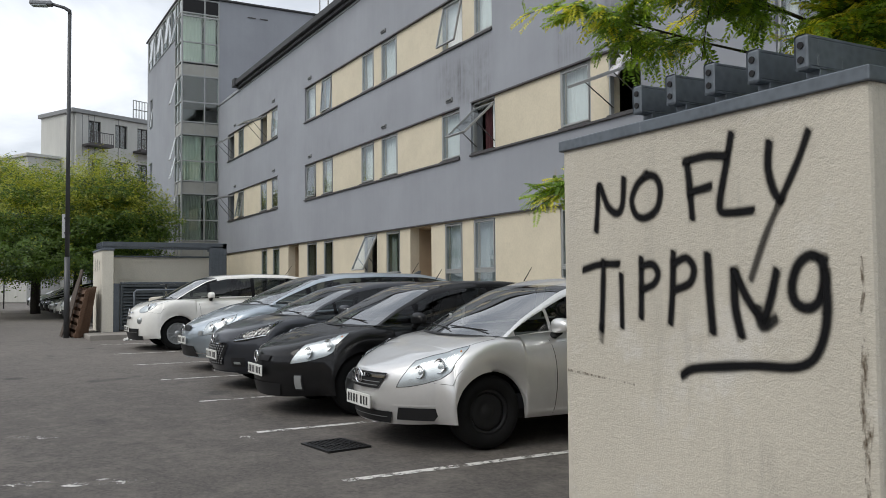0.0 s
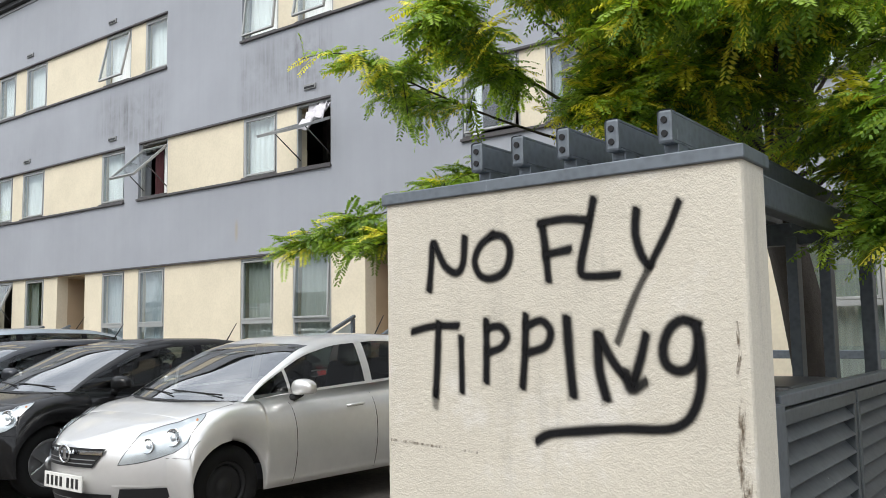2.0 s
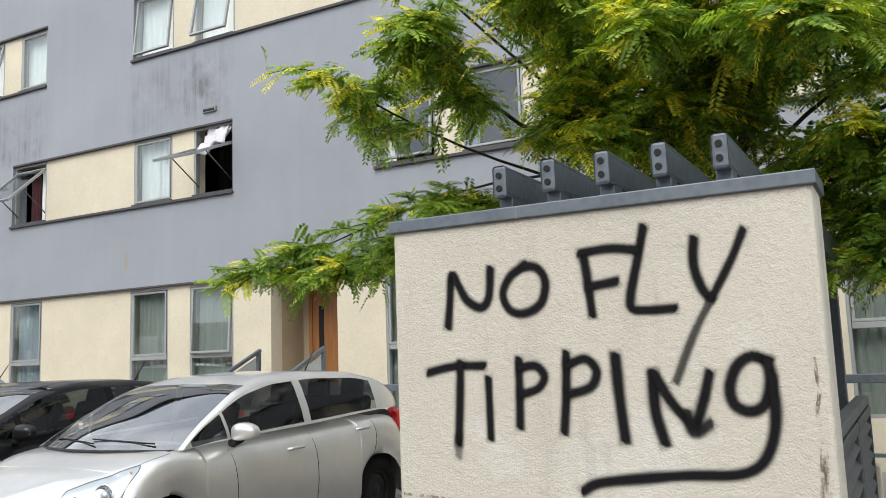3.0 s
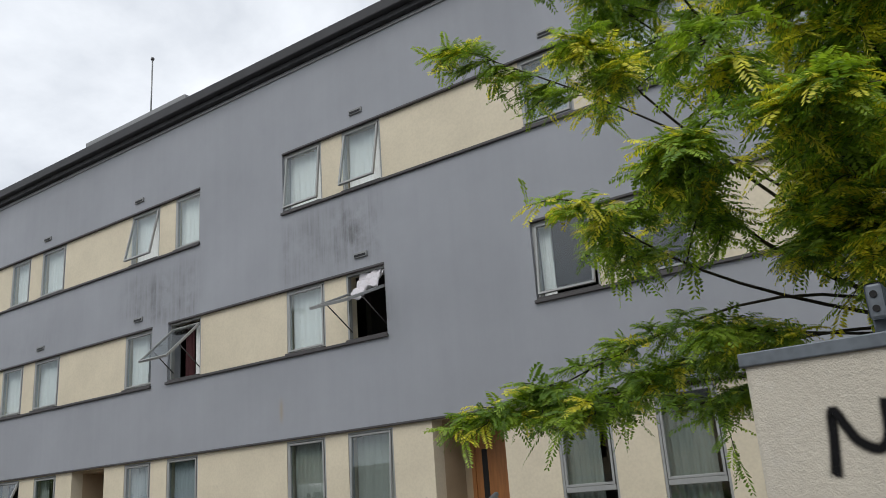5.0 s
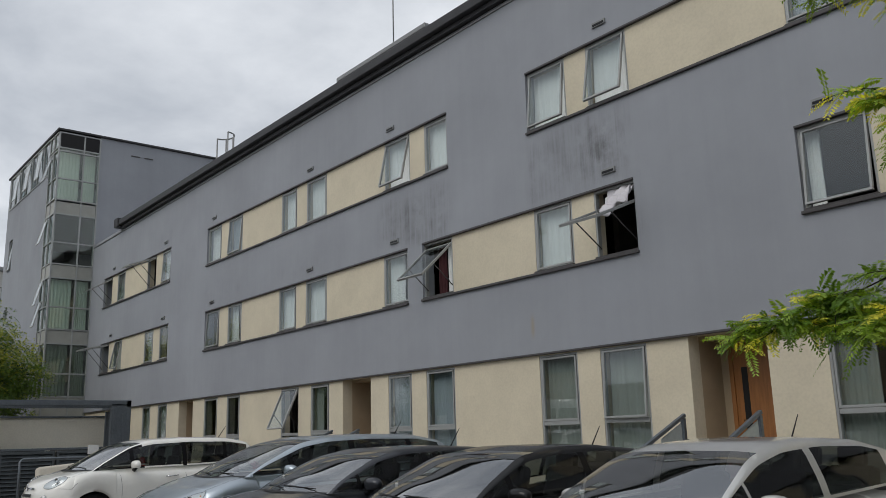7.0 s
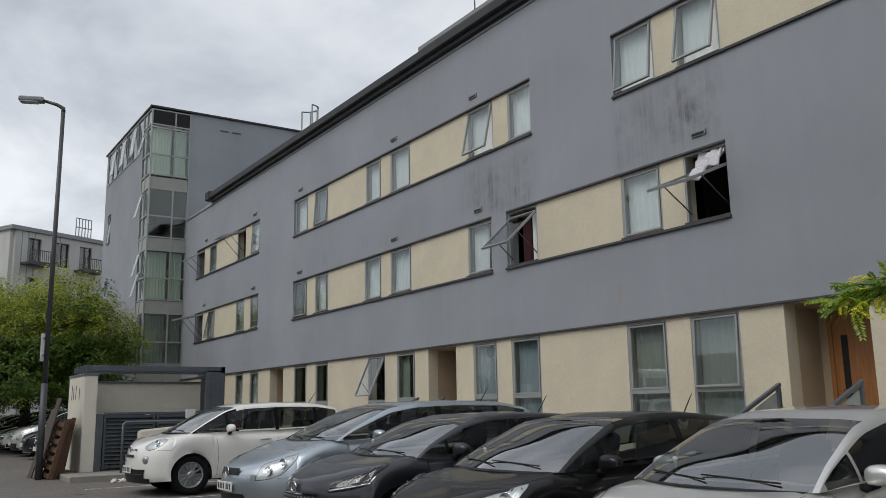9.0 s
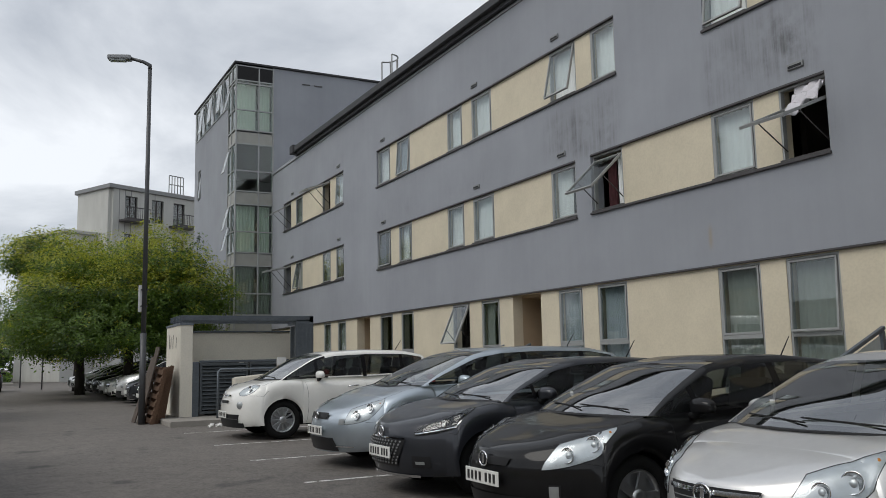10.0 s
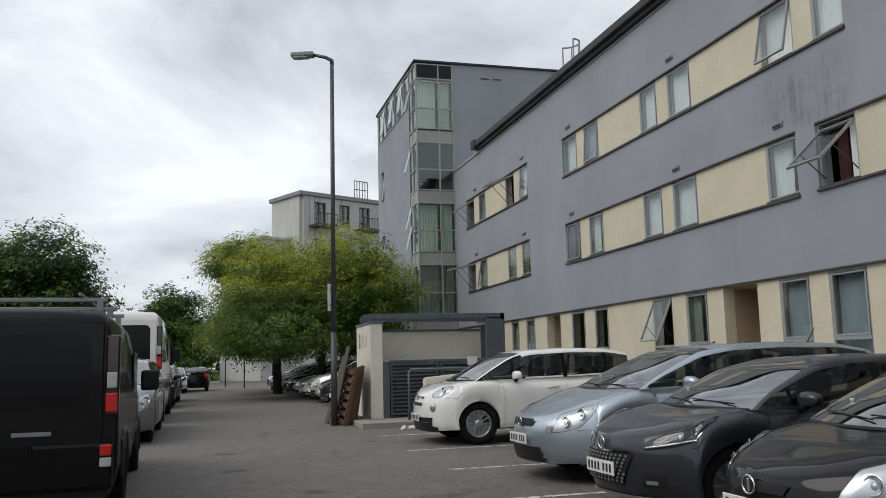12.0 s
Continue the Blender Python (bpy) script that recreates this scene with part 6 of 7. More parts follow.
    if K > 0.7:
        for sgn in (1, -1):
            bm = B()
            pts = [body(0.22 + (cowl - 0.3) * j / 14, 0.735) for j in range(15)]
            tube(bm, [(p.x * sgn, p.y, p.z + 0.0) for p in pts], 0.002, 4, False)
            part("bonnet_seam", bm, M["black"], t)
            bm = B()
            s_end = S["front_axle"] - arch * 0.8
            pts = [body(hl[1][0] * (1 - j / 8) * 0.9 + s_end * 0.98 * j / 8, hl[1][1] - 0.02 - (0.06 * j / 8)) for j in range(9)]
            tube(bm, [(p.x * sgn * 1.001, p.y, p.z) for p in pts], 0.002, 4, False)
            part("bumper_seam", bm, M["black"], t)
    for s in S["handles"]:
        for sgn in (1, -1):
            p = body(s, 0.6)
            bm = B()
            tube(bm, [(p.x * sgn, p.y - 0.1, p.z), ((p.x + 0.03) * sgn, p.y - 0.06, p.z + 0.005), ((p.x + 0.03) * sgn, p.y + 0.06, p.z + 0.01), (p.x * sgn, p.y + 0.1, p.z + 0.012)], 0.013, 8)
            part("door_handle", bm, S["paint"] if not S.get("chrome_handle") else M["chrome"], t)
    mp = house(S["mirror"], 0.04)
    for sgn in (1, -1):
        bm = B()
        bmesh.ops.create_uvsphere(bm, u_segments=24, v_segments=16, radius=1.0)
        for v in bm.verts:
            c = v.co
            q = [math.copysign(abs(a) ** 0.72, a) for a in c]
            # deeper and lower at the outer end, flat underneath
            k_ = 1.0 - 0.22 * max(0.0, q[0])
            v.co = ((mp.x + 0.13 + q[0] * 0.115) * sgn, mp.y + q[1] * 0.075 * k_, mp.z + 0.035 + max(-0.72, q[2]) * 0.072 * k_)
        for f in bm.faces:
            f.smooth = True
        for v in bm.verts:
            if v.co.y > mp.y + 0.035:
                v.co.y = mp.y + 0.035
        mo = part("mirror", bm, S.get("mirror_paint", S["paint"]), t)
        bm = B()
        tube(bm, [((mp.x - 0.03) * sgn, mp.y + 0.02, mp.z - 0.045), ((mp.x + 0.08) * sgn, mp.y + 0.01, mp.z - 0.012)], [0.035, 0.028], 8)
        part("mirror_arm", bm, M["black"], mo)
    if K > 0.7:
        # wipers and cowl
        for xa, xb in ((0.55, -0.05), (0.02, -0.58)):
            bm = B()
            pa, pb = cowl_line(house, cowl + 0.05, xa), cowl_line(house, cowl + 0.09, xb)
            tube(bm, [pa + Vector((0, -0.01, 0.012)), pb + Vector((0, -0.004, 0.012))], 0.006, 6)
            part("wiper", bm, M["black"], t)
        bm = B()
        prev = None
        for k in range(21):
            x = -W * 0.84 + W * 1.68 * k / 20
            y = cowl - 0.17 * (1 - (x / (W * 0.915)) ** 2)
            cur = [bm.verts.new((x, y - 0.03, sample(hood, y - 0.03) - 0.03 * (x / W) ** 2 + 0.004)), bm.verts.new((x, y + 0.1, sample(belt, cowl) + 0.03))]
            if prev:
                bm.faces.new((prev[0], cur[0], cur[1], prev[1])).smooth = True
            prev = cur
        part("cowl", bm, M["black"], t)
        # aerial
        bm = B()
        ay = S["aerial"]
        az = sample(roof, ay)
        tube(bm, [(0, ay, az - 0.01), (0.0, ay + 0.16, az + 0.22)], [0.008, 0.004], 6)
        part("aerial", bm, M["black"], t)
        # tax-disc sized sticker
        p = cowl_line(house, cowl + 0.22, -0.5)
        bm = B()
        box(bm, p.x - 0.022, p.x + 0.022, p.y + 0.03, p.y + 0.034, p.z - 0.02, p.z + 0.022)
        part("sticker", bm, M["white"], t)
    # tail lamps
    for sgn in (1, -1):
        p = body(LEN - 0.12, 0.62)
        bm = B()
        bmesh.ops.create_uvsphere(bm, u_segments=12, v_segments=8, radius=1.0, matrix=Matrix.Translation((p.x * 0.93 * sgn, LEN - 0.14, 0.85)) @ Matrix.Diagonal((0.1, 0.1, 0.17, 1)))
        part("tail_lamp", bm, M["red_lens"], t)
    return t


def cowl_line(fn, s, x):
    """The place on the windscreen at that station, moved to that offset from the middle."""
    best = min((fn(s, v) for v in np.linspace(0.66, 1, 30)), key=lambda p: abs(p.x - abs(x)))
    return Vector((x, best.y, best.z))


def wheel(parent, x, y, r, side, style, K):
    n = 32 if K > 0.7 else 18
    rim_r = r * (0.66 if style != "steel" else 0.6)
    w = 0.1
    bm = B()
    lathe(bm, [(-w, rim_r), (-w, r - 0.025), (-w + 0.025, r), (w - 0.03, r), (w, r - 0.03), (w + 0.006, r - 0.06), (w - 0.005, rim_r + 0.004), (w - 0.03, rim_r)], n)
    bm.transform(Matrix.Translation((x, y, r)) @ Matrix.Diagonal((side, 1, 1, 1)))
    ty = part("tyre", bm, M["rubber"], parent)
    bm = B()
    dark = style == "steel"
    rings = lathe(bm, [(w - 0.02, rim_r + 0.003), (w - 0.012, rim_r - 0.012), (w - 0.05, rim_r - 0.03), (w - 0.08, rim_r * 0.9)], n)
    bm.faces.new(rings[-1])
    if style == "steel":
        lathe(bm, [(w - 0.045, rim_r - 0.03), (w - 0.02, rim_r * 0.62), (w - 0.045, rim_r * 0.45), (w - 0.03, 0.05), (w - 0.02, 0.03), (w - 0.02, 0.0)], n)
    else:
        k_n = {"spokes": 10, "five": 5, "multi": 12}[style]
        for k in range(k_n):
            a = k * math.tau / k_n
            wd = {"spokes": 0.028, "five": 0.07, "multi": 0.024}[style]
            rot_box(bm, Matrix.Translation((w - 0.03, 0, 0)) @ Matrix.Rotation(a, 4, "X") @ Matrix.Translation((0, rim_r * 0.53, 0)), 0.022, rim_r * 0.9, wd, 0.004)
        lathe(bm, [(w - 0.04, 0.065), (w - 0.01, 0.06), (w - 0.004, 0.03), (w - 0.004, 0.0)], 16)
    bm.transform(Matrix.Translation((x, y, r)) @ Matrix.Diagonal((side, 1, 1, 1)))
    bmesh.ops.recalc_face_normals(bm, faces=bm.faces)
    part("rim", bm, M["black"] if dark else M["alloy"], ty, "bare black steel wheel" if dark else "silver alloy wheel")


CORSA = dict(len=3.9, wide=1.7, paint=PAINT["silver"], wheel_r=0.3, front_axle=0.8, base=2.48, sill=0.19, nose_a=0.85, nose_n=2.1, rake=0.16, rim="steel",
             hood=[(0, 0.65), (0.1, 0.69), (0.35, 0.79), (0.7, 0.88), (1.0, 0.925), (2.4, 0.97), (3.4, 1.0), (3.75, 0.98), (3.9, 0.85)],
             belt=[(0.97, 0.9), (1.3, 0.925), (2.4, 0.97), (3.3, 1.02), (3.75, 1.04)],
             roof=[(0.97, 0.9), (1.2, 1.05), (1.66, 1.29), (2.02, 1.385), (2.5, 1.415), (3.1, 1.39), (3.5, 1.3), (3.72, 1.08)],
             cuts=[1.34, 2.25, 2.37, 3.1, 2.02, 1.02], screen=(1.02, 1.8), rear_glass=(3.42, 3.7), side_glass=[(1.06, 1.4), (1.43, 2.27), (2.36, 3.3)], roof_w=0.76,
             headlight=[(0.1, 0.46), (0.38, 0.47), (0.66, 0.74), (0.22, 0.79)], bowls=((0.28, 0.45, 0.055), (0.6, 0.52, 0.065)),
             front=[("grille", -0.37, 0.37, 0.49, 0.62, "black", 0.012, 0.78), ("grille_bar", -0.36, 0.36, 0.578, 0.606, "chrome", 0.022, 1.0), ("grille_slat", -0.31, 0.31, 0.54, 0.547, "alu", 0.018, 1.0), ("grille_slat", -0.29, 0.29, 0.512, 0.519, "alu", 0.018, 1.0), ("lower_grille", -0.42, 0.42, 0.215, 0.31, "black", 0.01, 0.9), ("grille_slat", -0.36, 0.36, 0.26, 0.267, "alu", 0.014, 1.0), ("fog_recess", 0.48, 0.74, 0.25, 0.35, "black", 0.012, 0.93), ("bumper_lip", 0.44, 0.76, 0.365, 0.38, "paint", 0.02, 1.0)],
             badge=(0.575, 0.06), plate_z=0.38, seams=[1.4, 2.32, 3.15], handles=[2.1, 3.0], mirror=1.45, aerial=3.2)
PRIUS = dict(len=4.3, wide=1.72, paint=PAINT["black"], wheel_r=0.31, front_axle=0.88, base=2.62, sill=0.18, nose_a=0.85, nose_n=2.1, rake=0.26, rim="five",
             hood=[(0, 0.66), (0.12, 0.71), (0.45, 0.81), (0.95, 0.9), (2.4, 0.93), (3.6, 1.0), (4.15, 1.02), (4.3, 0.9)],
             belt=[(1.05, 0.9), (1.4, 0.91), (2.4, 0.94), (3.6, 1.03), (4.15, 1.06)],
             roof=[(1.05, 0.9), (1.3, 1.05), (1.78, 1.29), (2.25, 1.36), (2.75, 1.36), (3.4, 1.29), (4.0, 1.14), (4.18, 1.05)],
             cuts=[1.3, 2.2, 2.32, 3.1, 2.05, 1.1, 3.65], screen=(1.1, 1.96), rear_glass=(3.2, 3.95), side_glass=[(1.13, 1.48), (1.54, 2.42), (2.5, 3.3), (3.36, 3.7)], roof_w=0.75, pillar=True,
             headlight=[(0.15, 0.47), (0.48, 0.5), (0.74, 0.73), (0.26, 0.75)],
             front=[("grille", -0.3, 0.3, 0.55, 0.61, "black", 0.012, 0.9), ("lower_grille", -0.45, 0.45, 0.2, 0.33, "black", 0.01, 0.9), ("fog_surround", 0.595, 0.655, 0.27, 0.43, "black", 0.018, 1.0), ("fog_lamp", 0.6, 0.65, 0.285, 0.42, "reflector", 0.026, 1.0)],
             badge=(0.585, 0.055), plate_z=0.45, seams=[1.5, 2.45, 3.35], handles=[2.25, 3.15], mirror=1.45, aerial=3.3, chrome_handle=False)
I20 = dict(len=3.85, wide=1.7, paint=PAINT["dark_grey"], wheel_r=0.31, front_axle=0.78, base=2.5, sill=0.19, nose_a=0.72, nose_n=2.2, rake=0.18, rim="spokes", dark_lamp=True,
           hood=[(0, 0.7), (0.1, 0.75), (0.4, 0.84), (0.9, 0.915), (2.4, 0.95), (3.4, 1.0), (3.72, 1.0), (3.85, 0.88)],
           belt=[(1.02, 0.9), (1.35, 0.92), (2.4, 0.96), (3.4, 1.04), (3.72, 1.06)],
           roof=[(1.02, 0.9), (1.22, 1.03), (1.7, 1.25), (2.05, 1.325), (2.6, 1.345), (3.2, 1.31), (3.55, 1.23), (3.72, 1.06)],
           cuts=[1.3, 2.2, 2.32, 3.05, 2.02, 1.07], screen=(1.07, 1.87), rear_glass=(3.42, 3.68), side_glass=[(1.1, 1.36), (1.4, 2.25), (2.34, 3.2)], roof_w=0.75, pillar=True,
           headlight=[(0.1, 0.54), (0.4, 0.54), (0.72, 0.77), (0.14, 0.68)],
           front=[("grille", -0.42, 0.42, 0.3, 0.56, "black", 0.012, 0.72), ("grille_edge", -0.4, 0.4, 0.565, 0.58, "chrome", 0.014, 1.0), ("lower_lip", -0.55, 0.55, 0.2, 0.225, "chrome", 0.012, 1.0), ("fog_recess", 0.5, 0.66, 0.3, 0.41, "black", 0.016, 1.0), ("fog_lamp", 0.54, 0.62, 0.33, 0.36, "reflector", 0.024, 1.0)],
           badge=(0.63, 0.05), plate_z=0.43, comb=(0.4, 0.33, 0.55), lamp_strip=[(0.12, 0.56), (0.45, 0.56), (0.47, 0.58), (0.125, 0.585)], seams=[1.35, 2.3, 3.15], handles=[2.1, 3.0], mirror=1.45, aerial=3.2, lamp_round=0.45, bowls=((0.45, 0.5, 0.045),))
SMAX = dict(len=4.6, wide=1.82, paint=PAINT["pale_blue"], wheel_r=0.325, front_axle=0.9, base=2.75, sill=0.19, nose_a=0.8, nose_n=2.2, rake=0.2, rim="spokes",
            hood=[(0, 0.66), (0.12, 0.72), (0.5, 0.87), (1.05, 1.0), (2.5, 1.02), (4.1, 1.06), (4.45, 1.04), (4.6, 0.9)],
            belt=[(1.12, 0.98), (1.45, 0.985), (2.5, 1.02), (4.0, 1.09), (4.45, 1.1)],
            roof=[(1.12, 0.98), (1.4, 1.13), (1.98, 1.39), (2.38, 1.465), (3.0, 1.485), (3.8, 1.46), (4.25, 1.36), (4.45, 1.1)],
            cuts=[1.4, 2.4, 2.52, 3.4, 2.3, 1.17], screen=(1.17, 2.16), rear_glass=(4.1, 4.42), side_glass=[(1.2, 1.72), (1.8, 2.65), (2.74, 3.6), (3.68, 4.15)], roof_w=0.76, pillar=True,
            headlight=[(0.13, 0.48), (0.38, 0.48), (0.6, 0.74), (0.2, 0.78)],
            front=[("grille", -0.3, 0.3, 0.6, 0.68, "black", 0.012, 0.9), ("lower_grille", -0.42, 0.42, 0.22, 0.38, "black", 0.01, 1.15), ("bumper_trim", 0.45, 0.68, 0.27, 0.285, "chrome", 0.016, 1.0), ("fog_lamp", 0.5, 0.57, 0.54, 0.61, "reflector", 0.012, 1.0)],
            badge=(0.64, 0.05), plate_z=0.46, seams=[1.6, 2.7, 3.65], handles=[2.5, 3.45], mirror=1.65, aerial=3.9)
FIAT = dict(len=3.78, wide=1.74, paint=PAINT["white"], wheel_r=0.315, front_axle=0.8, base=2.42, sill=0.2, nose_a=0.6, nose_n=2.4, rake=0.1, rim="multi", dark_pillars=True,
            hood=[(0, 0.76), (0.06, 0.84), (0.25, 0.92), (0.75, 1.0), (2.4, 1.01), (3.3, 1.02), (3.66, 1.0), (3.78, 0.86)],
            belt=[(0.78, 0.97), (1.2, 0.985), (2.4, 1.0), (3.3, 1.03), (3.64, 1.06)],
            roof=[(0.78, 0.97), (1.0, 1.11), (1.42, 1.35), (1.75, 1.445), (2.4, 1.475), (3.1, 1.455), (3.48, 1.37), (3.65, 1.06)],
            cuts=[1.2, 2.1, 2.2, 3.1, 1.7, 0.84], screen=(0.84, 1.6), rear_glass=(3.42, 3.63), side_glass=[(0.88, 1.38), (1.44, 2.25), (2.32, 2.98), (3.04, 3.42)], roof_w=0.82, pillar=True,
            headlight=[(0.06, 0.6), (0.25, 0.58), (0.4, 0.79), (0.12, 0.79)],
            front=[("lower_grille", -0.6, 0.6, 0.27, 0.42, "black", 0.012, 0.92), ("grille_slat", -0.55, 0.55, 0.34, 0.347, "alu", 0.016, 1.0), ("upper_grille", -0.26, 0.26, 0.6, 0.645, "black", 0.012, 1.0), ("moustache", -0.3, 0.3, 0.715, 0.74, "chrome", 0.014, 1.0), ("bumper_lip", -0.66, 0.66, 0.2, 0.28, "black", 0.012, 1.0)],
            round_lamp=(0.6, 0.57, 0.065), badge=(0.74, 0.05), plate_z=0.41, seams=[1.2, 2.28, 3.0], handles=[2.05, 2.85], mirror=1.42, aerial=3.2, chrome_handle=True, lamp_round=1.0, bowls=((0.5, 0.5, 0.06),))


def place(sp, x, y, name, label, **kw):
    return car(name, (x, y, ground_z(x)), sp, label, **kw)


place(CORSA, 6.87, -7.22, "hatchback_car", "silver hatchback with bare black steel wheels and a chrome grille bar", turn=-1.5)
place(PRIUS, 4.78, -7.5, "hybrid_car", "black wedge-shaped hybrid hatchback parked nose out", turn=-1)
place(I20, 2.56, -7.42, "hatchback_car", "dark grey small hatchback with a honeycomb grille")
place(SMAX, 0.2, -7.3, "people_carrier", "pale silver-blue people carrier parked nose out")
place(FIAT, -4.15, -7.46, "compact_car", "white tall rounded compact car with silver multi-spoke wheels")


def variant(sp, paint):
    d = dict(sp)
    d["paint"] = PAINT[paint]
    return d


# far row beyond the bin store
FAR = [(SMAX, "black", -12.6), (CORSA, "silver", -15.0), (I20, "dark_grey", -17.4), (FIAT, "silver", -19.8), (CORSA, "white", -22.2), (PRIUS, "silver", -24.6), (I20, "black", -27.0),
       (SMAX, "black", -29.4), (CORSA, "white", -33.5), (I20, "silver", -38.0)]
for sp, pc, x in FAR:
    place(variant(sp, pc), x, -7.3 - 0.012 * (-x - 12), "parked_car", pc.replace("_", " ") + " car parked in the far row of bays", group="far cars", detail=0.5)


# ---- trees ----
def quad_mesh(name, V, mats, idx, parent, label=""):
    """Many loose quads as one mesh; V is (n, 4, 3), idx the material of each."""
    n = len(V)
    me = bpy.data.meshes.new(name)
    me.vertices.add(n * 4)
    me.vertices.foreach_set("co", np.ascontiguousarray(V, dtype=np.float32).ravel())
    me.loops.add(n * 4)
    me.loops.foreach_set("vertex_index", np.arange(n * 4, dtype=np.int32))
    me.polygons.add(n)
    me.polygons.foreach_set("loop_start", np.arange(n, dtype=np.int32) * 4)
    me.polygons.foreach_set("material_index", np.asarray(idx, dtype=np.int32))
    for m in mats:
        me.materials.append(m)
    me.update(calc_edges=True)
    ob = new(name, me)
    ob.parent = parent
    return tagged(ob, label, kind="stuff")


def unit(v):
    return v / (np.linalg.norm(v, axis=-1, keepdims=True) + 1e-9)


def fronds(rng, base, axis, length, pairs=12):
    """Feathery leaves: two rows of narrow leaflets along a drooping midrib. base, axis: (n, 3); length: (n,)."""
    n = len(base)
    axis = unit(axis)
    upv = np.tile([0.0, 0.0, 1.0], (n, 1))
    side = unit(np.cross(axis, upv) + rng.normal(0, 0.25, (n, 3)))
    out = []
    for k in range(pairs):
        u = (k + 0.6) / pairs
        mid = base + axis * (length * u)[:, None] + np.array([0, 0, -1.0]) * (0.32 * length * u * u)[:, None]
        fwd = unit(axis + np.array([0, 0, -0.9]) * u)
        ll = length * 0.27 * (1 - 0.55 * abs(u - 0.45) * 1.6)
        ww = length * 0.55 / pairs
        for sg in (1, -1):
            d = unit(side * sg + fwd * 0.35 + rng.normal(0, 0.13, (n, 3)) + np.array([0, 0, -0.25]))
            tip = mid + d * ll[:, None]
            h = fwd * ww[:, None]
            out.append(np.stack([mid - h * 0.3, mid + d * (ll * 0.5)[:, None] - h, tip, mid + d * (ll * 0.5)[:, None] + h], axis=1))
    return np.concatenate(out), 2 * pairs


def limb(bm, p0, p1, r0, r1, rng, bend=0.12, n=7):
    p0, p1 = Vector(p0), Vector(p1)
    pts, L_ = [], (p1 - p0).length
    off = Vector(rng.normal(0, bend * L_ * 0.5, 3))
    for i in range(n + 1):
        u = i / n
        pts.append(p0.lerp(p1, u) + off * math.sin(u * math.pi) + Vector((0, 0, 0.07 * L_ * math.sin(u * math.pi))))
    tube(bm, pts, [r0 + (r1 - r0) * (i / n) for i in range(n + 1)], 7)
    return pts


def locust_tree(x, y, crown, tips, label, seed, height):
    """A honey locust: leaning trunk, wide limbs and arching shoots of feathery leaves, yellow at the ends."""
    rng = np.random.default_rng(seed)
    z0 = ground_z(x)
    t = thing("tree", (x, y, z0), label, "tree")
    bm = B()
    trunk = limb(bm, (0, 0, -0.05), (-0.35, -0.25, 2.6), 0.2, 0.14, rng, 0.04)
    part("trunk", bm, M["bark"], t)
    top = trunk[-1]
    ends = []
    for tip in tips:
        bm = B()
        pts = limb(bm, top if tip[2] > 2.2 else trunk[-2], tip, 0.018 if tip[0] + x < 9.75 else 0.023, 0.004, rng, 0.16, 10)
        part("limb", bm, M["bark"], t)
        ends.append(pts)
    # shoots grow from the outer two thirds of each limb
    bm = B()
    bases, axes, lens, tone = [], [], [], []
    for li, pts in enumerate(ends):
        tip_x = pts[-1].x + x
        span, count = (0.3, int(crown * 0.62)) if tip_x < 9.75 else (0.5, crown)
        for s in range(count):
            u = 1 - span * (1 - rng.random() ** 0.75)
            i = min(len(pts) - 2, int(u * (len(pts) - 1)))
            p = pts[i].lerp(pts[i + 1], rng.random())
            out = (pts[-1] - pts[0]).normalized()
            d = Vector((out.x * 0.9 + rng.normal(0, 0.6), out.y * 0.9 + rng.normal(0, 0.6), rng.normal(0.05, 0.17)))
            d.normalize()
            ln = rng.uniform(0.2, 0.52) * (0.75 if tip_x < 9.75 else 1.0)
            shoot = [p + d * ln * q + Vector((0, 0, -0.3 * ln * q * q)) for q in (0, 0.33, 0.66, 1.0)]
            tube(bm, shoot, [0.005, 0.004, 0.003, 0.002], 4, False)
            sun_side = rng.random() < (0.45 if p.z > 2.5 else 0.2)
            m = int(rng.integers(10, 15))
            for k in range(m):
                q = 0.12 + 0.9 * k / m
                j = min(2, int(min(0.999, q) * 3))
                b = shoot[j].lerp(shoot[j + 1], min(1.0, q * 3 - j))
                a = d * 0.45 + Vector((rng.normal(0, 0.62), rng.normal(0, 0.62), rng.normal(-0.05, 0.25)))
                bases.append(tuple(b))
                axes.append(tuple(a))
                lens.append(rng.uniform(0.13, 0.22) if tip_x < 9.75 else rng.uniform(0.16, 0.25))
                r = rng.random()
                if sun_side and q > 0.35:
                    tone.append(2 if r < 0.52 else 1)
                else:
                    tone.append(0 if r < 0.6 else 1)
    tagged(part("twig", bm, M["bark"], t), kind="stuff")
    V, per = fronds(rng, np.array(bases), np.array(axes), np.array(lens))
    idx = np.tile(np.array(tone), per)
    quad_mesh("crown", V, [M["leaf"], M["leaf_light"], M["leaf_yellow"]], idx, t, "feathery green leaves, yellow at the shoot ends")


